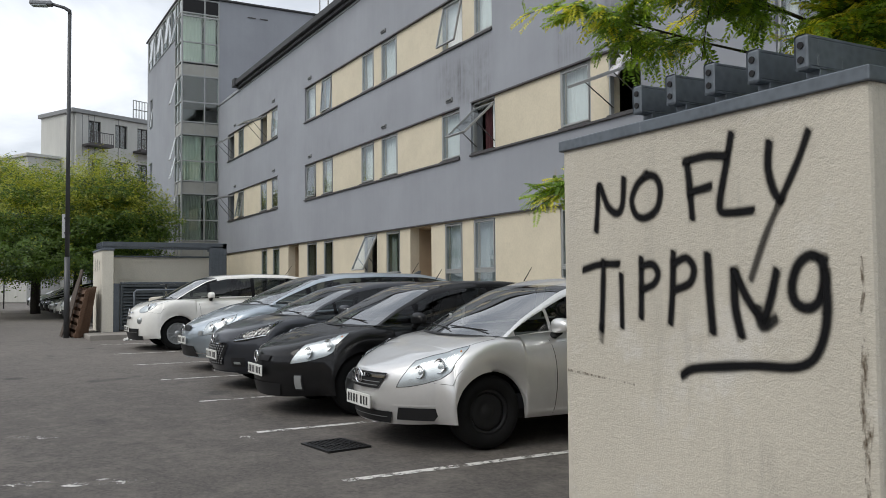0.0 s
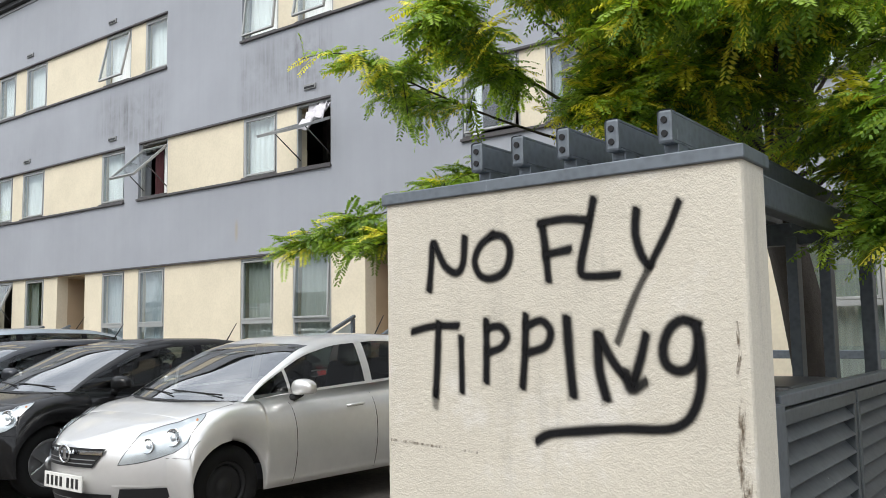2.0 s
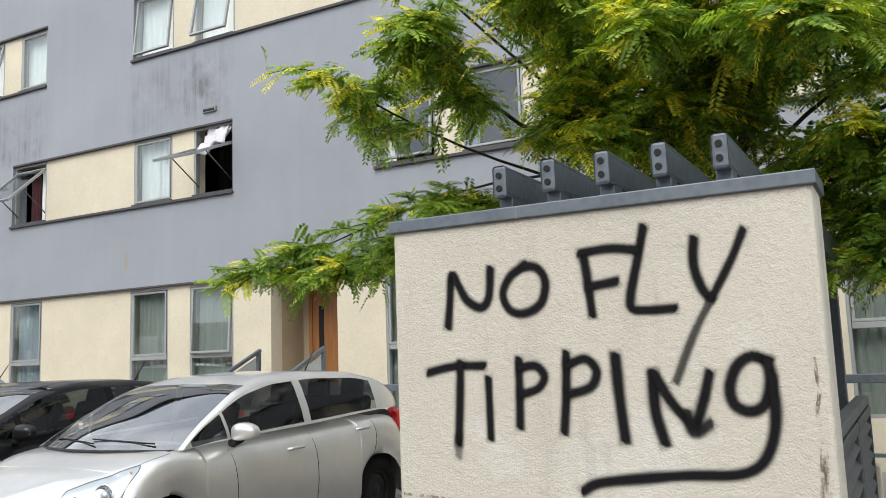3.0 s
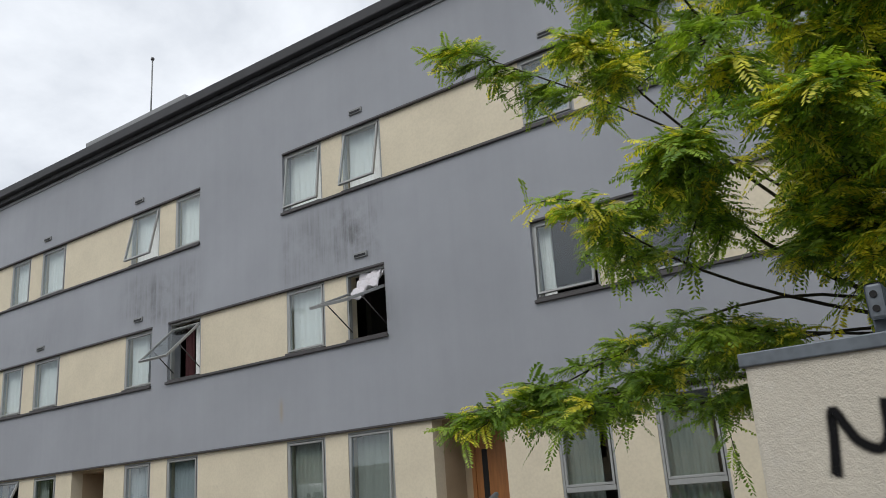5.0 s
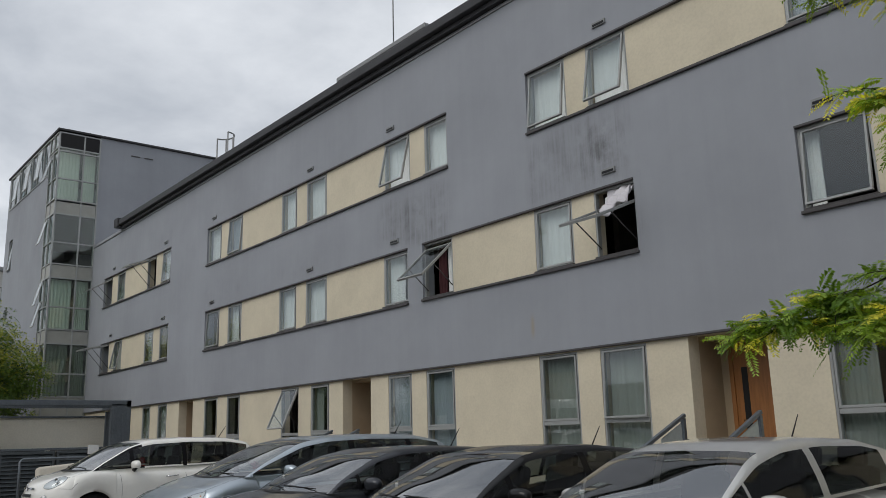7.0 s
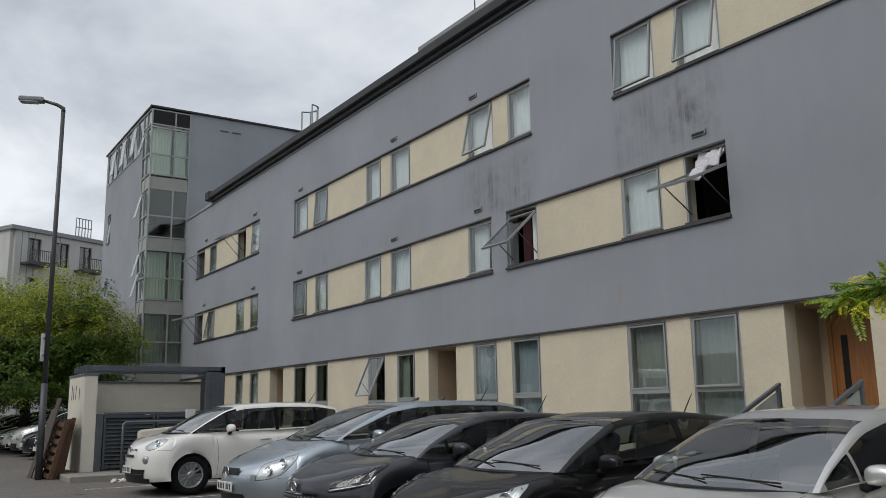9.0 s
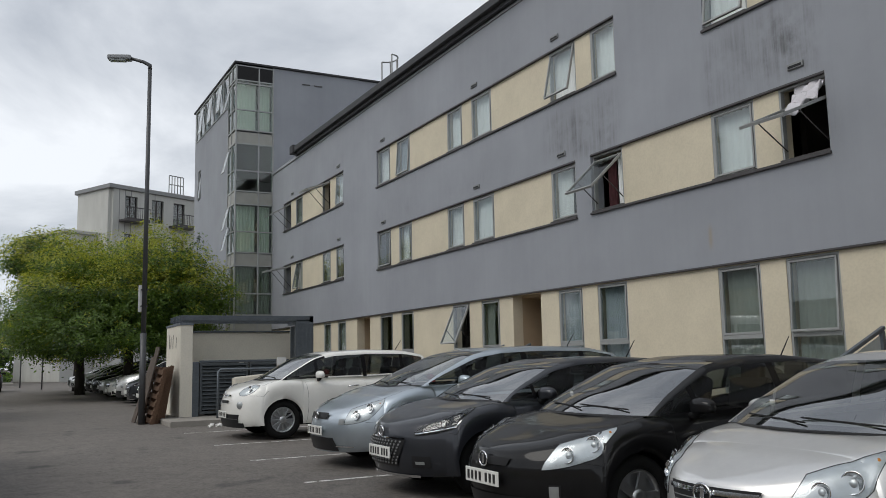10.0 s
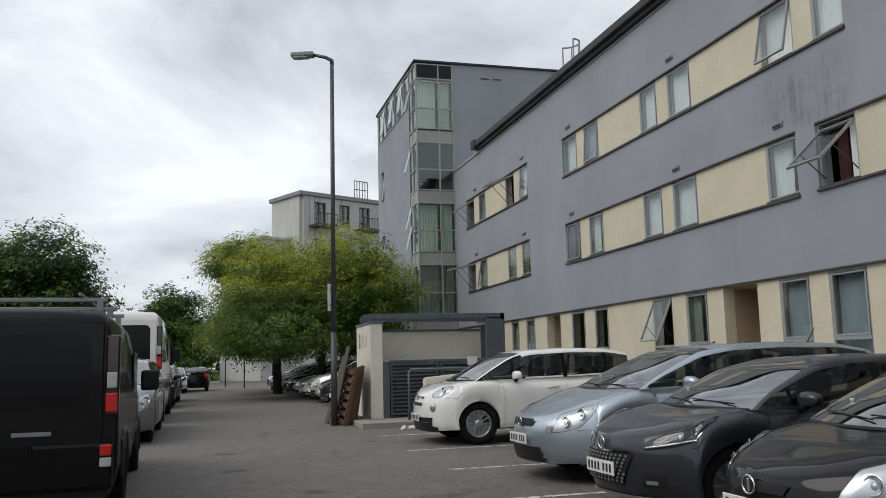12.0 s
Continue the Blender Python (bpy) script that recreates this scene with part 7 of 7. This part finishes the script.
TX, TY = 11.1, -3.1
near_tips = []
for xx, yy, zz in ((7.92, -5.95, 1.92), (8.3, -5.7, 2.05), (8.7, -5.9, 1.85), (9.05, -5.6, 2.1), (9.4, -5.8, 1.85), (9.6, -6.0, 2.25),
                   (9.2, -6.7, 2.96), (9.85, -6.5, 3.25), (9.1, -6.1, 4.35), (7.65, -5.4, 5.1), (8.85, -5.9, 5.1), (9.9, -6.3, 3.9), (9.4, -5.5, 5.3), (10.2, -5.9, 4.8),
                   (10.55, -6.4, 3.35), (10.8, -6.2, 4.2), (11.0, -6.5, 2.95), (11.4, -6.3, 3.4), (11.8, -6.6, 2.75), (12.1, -6.3, 3.3),
                   (12.0, -5.9, 2.4), (12.5, -6.4, 2.5), (12.3, -5.6, 1.85), (12.7, -6.0, 3.1), (13.1, -5.4, 2.4), (13.0, -5.0, 3.8), (12.45, -6.3, 1.7), (12.1, -6.0, 1.6),
                   (10.0, -4.9, 5.6), (11.2, -5.0, 5.4), (12.0, -4.6, 4.9), (12.6, -3.4, 4.4), (10.8, -4.0, 6.0), (11.6, -4.2, 4.0), (10.4, -5.6, 3.4), (10.2, -5.3, 2.75), (10.5, -5.7, 2.6), (10.1, -4.8, 3.2), (10.9, -5.5, 2.8), (10.5, -5.2, 3.0), (10.6, -5.0, 3.9), (10.3, -5.0, 4.4), (11.0, -5.4, 3.6), (11.3, -5.0, 3.1), (10.7, -5.6, 4.9), (12.4, -6.7, 2.1)):
    near_tips.append((xx - TX, yy - TY, zz - ground_z(TX)))
locust_tree(TX, TY, 42, near_tips, "locust tree with feathery green and yellow leaves above a bin store", 11, 7.0)


def leaf_tree(x, y, h, r, mats, weights, label, seed, n=5200, leaf=0.2, low=0.25, squash=0.85, lobes=14):
    """A broad street tree: forked trunk and a crown of many small leaf clumps on uneven lobes."""
    rng = np.random.default_rng(seed)
    t = thing("tree", (x, y, ground_z(x)), label, "tree", "street trees")
    bm = B()
    limb(bm, (0, 0, -0.05), (0.1, 0.05, h * 0.45), 0.16 + h * 0.012, 0.1, rng, 0.03)
    part("trunk", bm, M["bark"], t)
    cz = h * (low + (1 - low) / 2)
    hz = h * (1 - low) / 2
    cs, rad = [], []
    for k in range(lobes):
        a = rng.uniform(0, math.tau)
        q = rng.uniform(0.25, 0.75)
        zz = rng.uniform(-0.65, 0.7)
        cs.append((math.cos(a) * r * q * math.sqrt(1 - zz * zz * 0.8), math.sin(a) * r * q * math.sqrt(1 - zz * zz * 0.8), cz + zz * hz))
        rad.append(r * rng.uniform(0.3, 0.5))
    bm = B()
    for c in cs:
        limb(bm, (0.05, 0.02, h * 0.35), c, 0.06, 0.015, rng, 0.08, 5)
    tagged(part("limbs", bm, M["bark"], t), kind="stuff")
    cs, rad = np.array(cs), np.array(rad)
    # flat drooping tufts sit in the shell of each lobe
    per = 26
    m = n // per
    w = rng.integers(0, lobes, m)
    d = unit(rng.normal(0, 1, (m, 3)))
    d[:, 2] = np.where(d[:, 2] < -0.3, d[:, 2] * 0.4, d[:, 2])
    cc = cs[w] + d * (rad[w] * rng.uniform(0.6, 1.15, m))[:, None] * np.array([1, 1, squash])
    which = np.repeat(np.arange(m), per)
    spread = leaf * 3.6 * rng.uniform(0.6, 1.3, m)[which]
    q = rng.normal(0, 1, (len(which), 3)) * spread[:, None] * np.array([0.75, 0.75, 0.3])
    q[:, 2] -= 0.35 * (q[:, 0] ** 2 + q[:, 1] ** 2) / (spread + 1e-6)
    p = cc[which] + q
    nrm = unit(d[which] * 0.7 + rng.normal(0, 0.38, (len(which), 3)) + np.array([0, 0, 0.7]))
    a = unit(np.cross(nrm, rng.normal(0, 1, (len(which), 3))))
    b = np.cross(nrm, a)
    sz = leaf * rng.uniform(0.5, 1.1, len(which))[:, None]
    V = np.stack([p - a * sz, p + b * sz * 0.42, p + a * sz, p - b * sz * 0.42], axis=1)
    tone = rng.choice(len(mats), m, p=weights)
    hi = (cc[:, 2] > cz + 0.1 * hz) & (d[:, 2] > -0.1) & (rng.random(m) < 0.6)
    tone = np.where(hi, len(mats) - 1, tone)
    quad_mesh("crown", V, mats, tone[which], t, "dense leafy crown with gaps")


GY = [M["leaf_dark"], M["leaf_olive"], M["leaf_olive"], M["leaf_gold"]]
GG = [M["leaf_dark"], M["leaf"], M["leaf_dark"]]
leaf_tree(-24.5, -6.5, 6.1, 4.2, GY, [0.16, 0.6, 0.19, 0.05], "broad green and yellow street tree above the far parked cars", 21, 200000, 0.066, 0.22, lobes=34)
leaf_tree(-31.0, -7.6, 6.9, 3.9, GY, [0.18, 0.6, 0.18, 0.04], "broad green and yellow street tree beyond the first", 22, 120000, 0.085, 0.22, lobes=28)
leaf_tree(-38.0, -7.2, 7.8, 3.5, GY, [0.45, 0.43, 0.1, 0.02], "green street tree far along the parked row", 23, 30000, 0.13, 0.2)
leaf_tree(-22.0, -16.9, 6.3, 3.3, GG, [0.5, 0.3, 0.2], "dark green tree behind the parked vans", 24, 90000, 0.09, 0.18, lobes=26)
leaf_tree(-27.0, -19.5, 6.6, 3.6, GG, [0.5, 0.3, 0.2], "dark green tree behind the parked vans", 25, 24000, 0.13, 0.18)
leaf_tree(-64.0, -13.6, 8.6, 2.9, GG, [0.5, 0.3, 0.2], "dark upright tree at the end of the road", 26, 16000, 0.18, 0.1)
leaf_tree(-78.0, -15.6, 8.0, 3.0, GG, [0.5, 0.3, 0.2], "dark tree at the end of the road", 27, 5000, 0.3, 0.1)
leaf_tree(-95.0, -12.0, 6.0, 3.5, GG, [0.4, 0.4, 0.2], "distant green tree past the end of the road", 29, 4000, 0.35, 0.1)
leaf_tree(-92.0, -6.0, 5.5, 3.5, GG, [0.4, 0.4, 0.2], "distant green tree past the end of the road", 30, 4000, 0.35, 0.1)


def shrub(x, y, z, r, seed, n=1500):
    rng = np.random.default_rng(seed)
    t = thing("shrub", (x, y, z), "low green shrub by the flats", "shrub", "shrubs")
    d = unit(rng.normal(0, 1, (n, 3)))
    d[:, 2] = abs(d[:, 2])
    p = d * (r * rng.uniform(0.4, 1.0, n))[:, None] + np.array([0, 0, 0.1])
    a = unit(d + rng.normal(0, 0.5, (n, 3)) + np.array([0, 0, 0.4]))
    b = unit(np.cross(a, rng.normal(0, 1, (n, 3))))
    sz = r * 0.16 * rng.uniform(0.6, 1.2, n)[:, None]
    V = np.stack([p, p + a * sz + b * sz * 0.3, p + a * sz * 2, p + a * sz - b * sz * 0.3], axis=1)
    quad_mesh("foliage", V, [M["leaf_dark"], M["leaf"]], rng.integers(0, 2, n), t)
    bm = B()
    tube(bm, [(0, 0, -0.02), (0, 0, r * 0.7)], [0.03, 0.012], 6)
    part("stem", bm, M["bark"], t)


for k, (x, y) in enumerate(((12.6, -1.7), (13.4, -1.6), (14.2, -1.8), (15.0, -1.7))):
    shrub(x, y, ground_z(x) + 0.11, 0.5 + 0.06 * (k % 2), 40 + k)


# ---- vans on the other side of the road ----
def van(name, rear, side_y, length, wide, high, paint, label, roof_bars=False, turn=0.0):
    """A panel van along the road. rear: x of the end nearest to the open end of the car park."""
    z0 = ground_z(rear - length / 2)
    t = thing(name, (rear, side_y - wide / 2, z0), label, "van", "parked vans", turn)
    W = wide / 2
    bm = B()
    # u runs from the rear doors to the nose
    prof = [(0.0, 0.0, 0.93), (0.03, 0.0, 0.97), (0.12, 0.0, 1.0), (length * 0.5, 0, 1.0), (length * 0.7, 0, 0.985), (length * 0.76, 0, 0.95)]
    prof += [(length * 0.86, 0, 0.72), (length * 0.9, 0, 0.6), (length * 0.97, 0, 0.5), (length, 0, 0.36)]
    rings = []
    for u, _, hf in prof:
        top = high * hf
        nose = max(0.0, (u - length * 0.85) / (length * 0.15))
        w = W * (1 - 0.16 * nose ** 2) * (0.985 if u == 0 else 1.0)
        tw = w * (0.86 - 0.05 * nose)
        sec = [(w * 0.96, 0.26), (w, 0.45), (w * 1.0, min(top - 0.2, high * 0.5)), (w * 0.955, max(0.5, min(top - 0.12, high * 0.78))), (tw + 0.03, top - 0.06), (tw - 0.05, top - 0.01), (tw * 0.5, top + 0.015), (0, top + 0.02)]
        pts = [Vector((-u, sx, sz)) for sx, sz in sec] + [Vector((-u, -sx, sz)) for sx, sz in sec[-2::-1]]
        rings.append([bm.verts.new(p) for p in pts])
    for a, b in zip(rings, rings[1:]):
        for i in range(len(a) - 1):
            bm.faces.new((a[i], a[i + 1], b[i + 1], b[i])).smooth = True
    bm.faces.new(rings[0])
    bm.faces.new(rings[-1][::-1])
    bmesh.ops.recalc_face_normals(bm, faces=bm.faces)
    ob = part("body", bm, paint, t)
    bv = ob.modifiers.new("soft", "BEVEL")
    bv.width, bv.segments, bv.angle_limit = 0.035, 3, radians(35)
    bm = B()
    box(bm, -length + 0.1, -0.05, -W * 0.92, W * 0.92, 0.18, 0.3)
    part("floor_pan", bm, M["black"], t)
    # one tailgate with a wide dark window
    bm = B()
    box(bm, 0.0, 0.014, -W * 0.86, W * 0.86, 0.5, high * 0.93, 0.01)
    d = part("tailgate", bm, paint, t)
    bm = B()
    box(bm, 0.014, 0.02, -W * 0.74, W * 0.74, high * 0.53, high * 0.88, 0.0)
    bmesh.ops.bevel(bm, geom=[e for e in bm.edges if abs(e.verts[0].co.x - e.verts[1].co.x) > 0.004], offset=0.12, segments=6, affect="EDGES", profile=0.5)
    part("tailgate_window", bm, M["gloss_black"], d, "dark tinted rear window")
    k_ = high / 1.9
    for sy in (-1, 1):
        y_ = sy * W * 0.955
        bm = B()
        box(bm, -0.06, 0.02, y_ - 0.075, y_ + 0.05, 0.92 * k_, 1.66 * k_, 0.02)
        tl = part("tail_lamp", bm, M["dark_lens"], t, "tall smoked tail lamp cluster")
        bm = B()
        box(bm, -0.05, 0.027, y_ - 0.062, y_ + 0.03, 1.17 * k_, 1.32 * k_, 0.014)
        part("reverse_lens", bm, M["frosted"], tl)
        bm = B()
        box(bm, -0.05, 0.027, y_ - 0.07, y_ + 0.035, 0.95 * k_, 1.13 * k_, 0.014)
        part("brake_lens", bm, M["red_lens"], tl)
        bm = B()
        box(bm, -0.02, 0.094, sy * W * 0.9 - 0.05, sy * W * 0.9 + 0.05, 0.555, 0.655, 0.012)
        part("bumper_reflector", bm, M["red_lens"], t)
        bm = B()
        box(bm, -0.02, 0.094, sy * W * 0.9 - 0.05, sy * W * 0.9 + 0.05, 0.46, 0.545, 0.012)
        part("fog_lamp", bm, M["frosted"], t)
        # mirrors
        bm = B()
        box(bm, -length * 0.74 - 0.09, -length * 0.74 + 0.09, sy * (W + 0.16) - 0.11, sy * (W + 0.16) + 0.11, high * 0.56, high * 0.7, 0.03)
        part("mirror", bm, M["black"], t)
        # front side window and rubbing strip
        bm = B()
        box(bm, -length * 0.76, -length * 0.58, sy * W * 0.985 - 0.012, sy * W * 0.985 + 0.012, high * 0.56, high * 0.82, 0.008)
        part("side_window", bm, M["gloss_black"], t)
        bm = B()
        box(bm, -length * 0.8, -0.5, sy * W - 0.016, sy * W + 0.016, high * 0.3, high * 0.35, 0.006)
        part("rubbing_strip", bm, M["black"], t)
        for u in (0.95, length - 0.95):
            bm = B()
            tube(bm, [(-u + math.cos(a) * 0.39, sy * (W + 0.004), 0.32 + math.sin(a) * 0.39) for a in np.linspace(-0.2, math.pi + 0.2, 16)], 0.03, 6)
            part("wheel_arch", bm, M["black"], t)
            bm = B()
            lathe(bm, [(-0.1, 0.0), (-0.1, 0.3), (-0.08, 0.32), (0.08, 0.32), (0.1, 0.3), (0.095, 0.2), (0.07, 0.19), (0.08, 0.0)], 28)
            bm.transform(Matrix.Translation((-u, sy * (W - 0.08), 0.32)) @ Matrix.Rotation(math.pi / 2 * sy, 4, "Z"))
            part("wheel", bm, M["rubber"], t)
    bm = B()
    box(bm, -0.1, 0.09, -W * 0.97, W * 0.97, 0.26, 0.68, 0.04)
    part("rear_bumper", bm, M["gloss_black"], t)
    bm = B()
    box(bm, 0.09, 0.1, -0.26, 0.26, 0.56, 0.67, 0.004)
    pl = part("number_plate", bm, M["gloss_black"], t)
    bm = B()
    box(bm, 0.015, 0.022, 0.08, W * 0.42, high * 0.4, high * 0.42, 0.002)
    part("maker_strip", bm, M["alu"], t, "plain silver strip on the rear door")
    # windscreen and front lamps
    bm = B()
    q = [bm.verts.new(c) for c in ((-length * 0.775, -W * 0.78, high * 0.93), (-length * 0.775, W * 0.78, high * 0.93), (-length * 0.868, W * 0.86, high * 0.715), (-length * 0.868, -W * 0.86, high * 0.715))]
    bm.faces.new(q)
    ws = part("windscreen", bm, M["gloss_black"], t)
    sol = ws.modifiers.new("thick", "SOLIDIFY")
    sol.thickness, sol.offset = 0.03, 0
    for sy in (-1, 1):
        bm = B()
        box(bm, -length - 0.01, -length * 0.93, sy * W * 0.7 - 0.14, sy * W * 0.7 + 0.14, high * 0.37, high * 0.47, 0.03)
        part("headlight", bm, M["reflector"], t)
    if roof_bars:
        for u in (0.35, 1.6, 2.9):
            bm = B()
            box(bm, -u - 0.03, -u + 0.03, -W * 0.85, W * 0.85, high + 0.09, high + 0.13, 0.006)
            rb = part("roof_bar", bm, M["alu"], t)
            for sy in (-1, 1):
                bm = B()
                box(bm, -u - 0.03, -u + 0.03, sy * W * 0.78 - 0.03, sy * W * 0.78 + 0.03, high - 0.04, high + 0.1, 0.006)
                part("bar_foot", bm, M["alu"], rb)
        bm = B()
        for sy in (-0.6, 0.6):
            tube(bm, [(-0.25, sy * W, high + 0.16), (-3.1, sy * W, high + 0.16)], 0.016, 8)
        part("ladder_rail", bm, M["alu"], t)
    return t


van("panel_van", 1.2, -11.5, 4.7, 1.9, 1.86, PAINT["van_black"], "black panel van with roof bars and red tail lamps", True, 1.8)
SIDE2 = variant(SMAX, "mid_grey")
c2 = car("parked_car", (-5.6, -12.5, ground_z(-6)), SIDE2, "dark grey people carrier facing along the road beside the vans", "road cars", 90, 0.8)
van("high_roof_van", -11.2, -11.75, 5.6, 2.0, 2.55, PAINT["white"], "white high-roof panel van parked by the road")
for sp, pc, x, y, tn in ((I20, "black", -18.5, -12.6, 90), (CORSA, "mid_grey", -23.5, -12.6, 90), (PRIUS, "black", -44.0, -11.5, -90), (I20, "silver", -36.0, -12.6, 90), (CORSA, "black", -52.0, -12.4, 90)):
    car("parked_car", (x, y, ground_z(x)), variant(sp, pc), pc.replace("_", " ") + " car parked along the far side of the road", "road cars", tn, 0.5)


# ---- distance ----
def far_block():
    """A pale flat-roofed block with balconies behind the trees."""
    x0, y0 = -70.0, -2.4
    t = thing("apartment_building", (x0, y0, 0), "pale flat-roofed apartment block with balconies behind the trees", "building", turn=26)
    bm = B()
    holes = []
    for z in (1.2, 4.2, 7.2, 11.0, 14.5):
        for y in (1.2, 4.0, 6.4):
            holes.append((y, y + 1.3, z, z + 2.2))
    grid_wall(bm, [0, 16], [0, 17.2], -0.3, 0.0, holes)
    bm.transform(Matrix.Rotation(math.pi / 2, 4, "Z"))
    part("wall", bm, M["bldg_white"], t)
    bm = B()
    box(bm, -5, 0.0, -0.3, 0.0, 0, 17.2)
    box(bm, -5, -4.7, 0, 16, 0, 17.2)
    part("wall", bm, M["bldg_white"], t)
    bm = B()
    box(bm, -5.3, 0.5, -0.5, 16.3, 17.2, 17.6, 0.05)
    part("roof", bm, M["alu"], t)
    bm = B()
    box(bm, -9.5, -1.6, -3.4, -0.35, 0, 13.0, 0.05)
    box(bm, -9.7, -1.4, -3.6, -0.35, 13.0, 13.3, 0.05)
    part("lower_wing", bm, M["bldg_white"], t, "lower pale wing beside the block")
    bm = B()
    box(bm, -1.5, -1.2, 0.0, 16, 0, 17.1)
    part("inner_wall", bm, M["room"], t)
    for h in holes:
        w = part("window", bar_ring_bm(h), M["alu_dark"], t)
        bm = B()
        box(bm, 0.05, 0.06, h[0] + 0.06, h[1] - 0.06, h[2] + 0.06, h[3] - 0.06)
        part("pane", bm, M["glass"], w)
    for z in (14.4, 10.9):
        for y in (0.6, 5.9):
            bm = B()
            box(bm, 0.3, 1.6, y, y + 2.4, z - 0.2, z)
            b = part("balcony", bm, M["alu_dark"], t)
            bm = B()
            box(bm, 1.55, 1.6, y, y + 2.4, z, z + 0.08)
            box(bm, 1.55, 1.6, y, y + 2.4, z + 1.0, z + 1.08)
            for k in range(13):
                box(bm, 1.56, 1.59, y + 0.02 + k * 0.195, y + 0.05 + k * 0.195, z + 0.08, z + 1.0)
            part("railing", bm, M["alu_dark"], b)
    for y in (0.6, 1.2, 1.8, 4.3):
        bm = B()
        box(bm, 0.3, 0.33, y, y + 0.05, 13.3, 17.2)
        part("cladding_joint", bm, M["alu"], t)
    bm = B()
    for a, b in ((8.2, 9.9),):
        for k in range(6):
            tube(bm, [(-3, a + (b - a) * k / 5, 17.6), (-3, a + (b - a) * k / 5, 20.2)], 0.05, 5)
        for z in (18.4, 19.3, 20.2):
            tube(bm, [(-3, a, z), (-3, b, z)], 0.05, 5)
    part("roof_cage", bm, M["alu"], t)


def bar_ring_bm(h):
    bm = B()
    for p, q, r, s in ((h[0], h[1], h[2], h[2] + 0.07), (h[0], h[1], h[3] - 0.07, h[3]), (h[0], h[0] + 0.07, h[2], h[3]), (h[1] - 0.07, h[1], h[2], h[3]), ((h[0] + h[1]) / 2 - 0.03, (h[0] + h[1]) / 2 + 0.03, h[2], h[3])):
        box(bm, 0.02, 0.12, p, q, r, s)
    return bm


far_block()

# verges, hedge and the terrace that closes the far side of the road
bm = B()
box(bm, -140, -60, -11.2, -9.8, -0.1, 0.16, 0.03)
whole("pavement_island", bm, M["kerb"], "pale kerbed island at the end of the road", "pavement", "structure")


def hedge(x0, x1, y0, y1, h, seed, n):
    rng = np.random.default_rng(seed)
    p = np.stack([rng.uniform(x0, x1, n), rng.uniform(y0, y1, n), rng.uniform(0.02, h, n) * (0.8 + 0.2 * np.sin(rng.uniform(0, 6, n)))], axis=1)
    a = unit(rng.normal(0, 1, (n, 3)) + np.array([0, 0, 0.6]))
    b = unit(np.cross(a, rng.normal(0, 1, (n, 3))))
    sz = 0.13 * rng.uniform(0.6, 1.4, n)[:, None]
    V = np.stack([p - a * sz, p + b * sz * 0.5, p + a * sz, p - b * sz * 0.5], axis=1)
    ob = quad_mesh("hedge", V, [M["leaf_dark"], M["leaf"], M["grass"]], rng.integers(0, 3, n), None, "rough green hedge and verge beside the road")
    tagged(ob, category="hedge")


hedge(-62, 4, -16.4, -14.8, 1.5, 50, 16000)
hedge(-110, -66, -11.0, -9.9, 0.9, 51, 5000)
bm = B()
grid_wall(bm, [-40, 60], [-0.6, 5.6], -34.0, -33.7, [(x, x + 1.2, z, z + 1.3) for x in range(-36, 56, 5) for z in (0.9, 3.4)])
whole("wall_opposite", bm, M["recess"], "plain brick-coloured terrace wall across the road", "wall", "structure")
bm = B()
vs = [bm.verts.new(c) for c in ((-40, -33.4, 5.6), (60, -33.4, 5.6), (60, -38, 8.6), (-40, -38, 8.6), (60, -42, 5.6), (-40, -42, 5.6))]
for q in ((0, 1, 2, 3), (3, 2, 4, 5)):
    bm.faces.new([vs[i] for i in q])
ob = whole("roof_opposite", bm, M["roof"], "plain pitched roof of the terrace across the road", "roof", "structure")
sol = ob.modifiers.new("thick", "SOLIDIFY")
sol.thickness = 0.2
bm = B()
box(bm, -40, 60, -41.8, -41.5, -0.6, 5.6)
whole("wall_opposite_back", bm, M["recess"], "plain rear wall of the terrace across the road", "wall", "structure")


def sign_post(x, y, h):
    t = thing("road_sign", (x, y, ground_z(x)), "small white sign on a thin grey post at the road end", "sign", "road signs")
    bm = B()
    tube(bm, [(0, 0, 0), (0, 0, h)], 0.04, 8)
    part("post", bm, M["pole"], t)
    bm = B()
    box(bm, 0.04, 0.06, -0.25, 0.25, h - 0.7, h - 0.05, 0.01)
    part("plate", bm, M["white"], t)


sign_post(-50.0, -9.6, 2.9)
sign_post(-44.0, -8.6, 2.6)
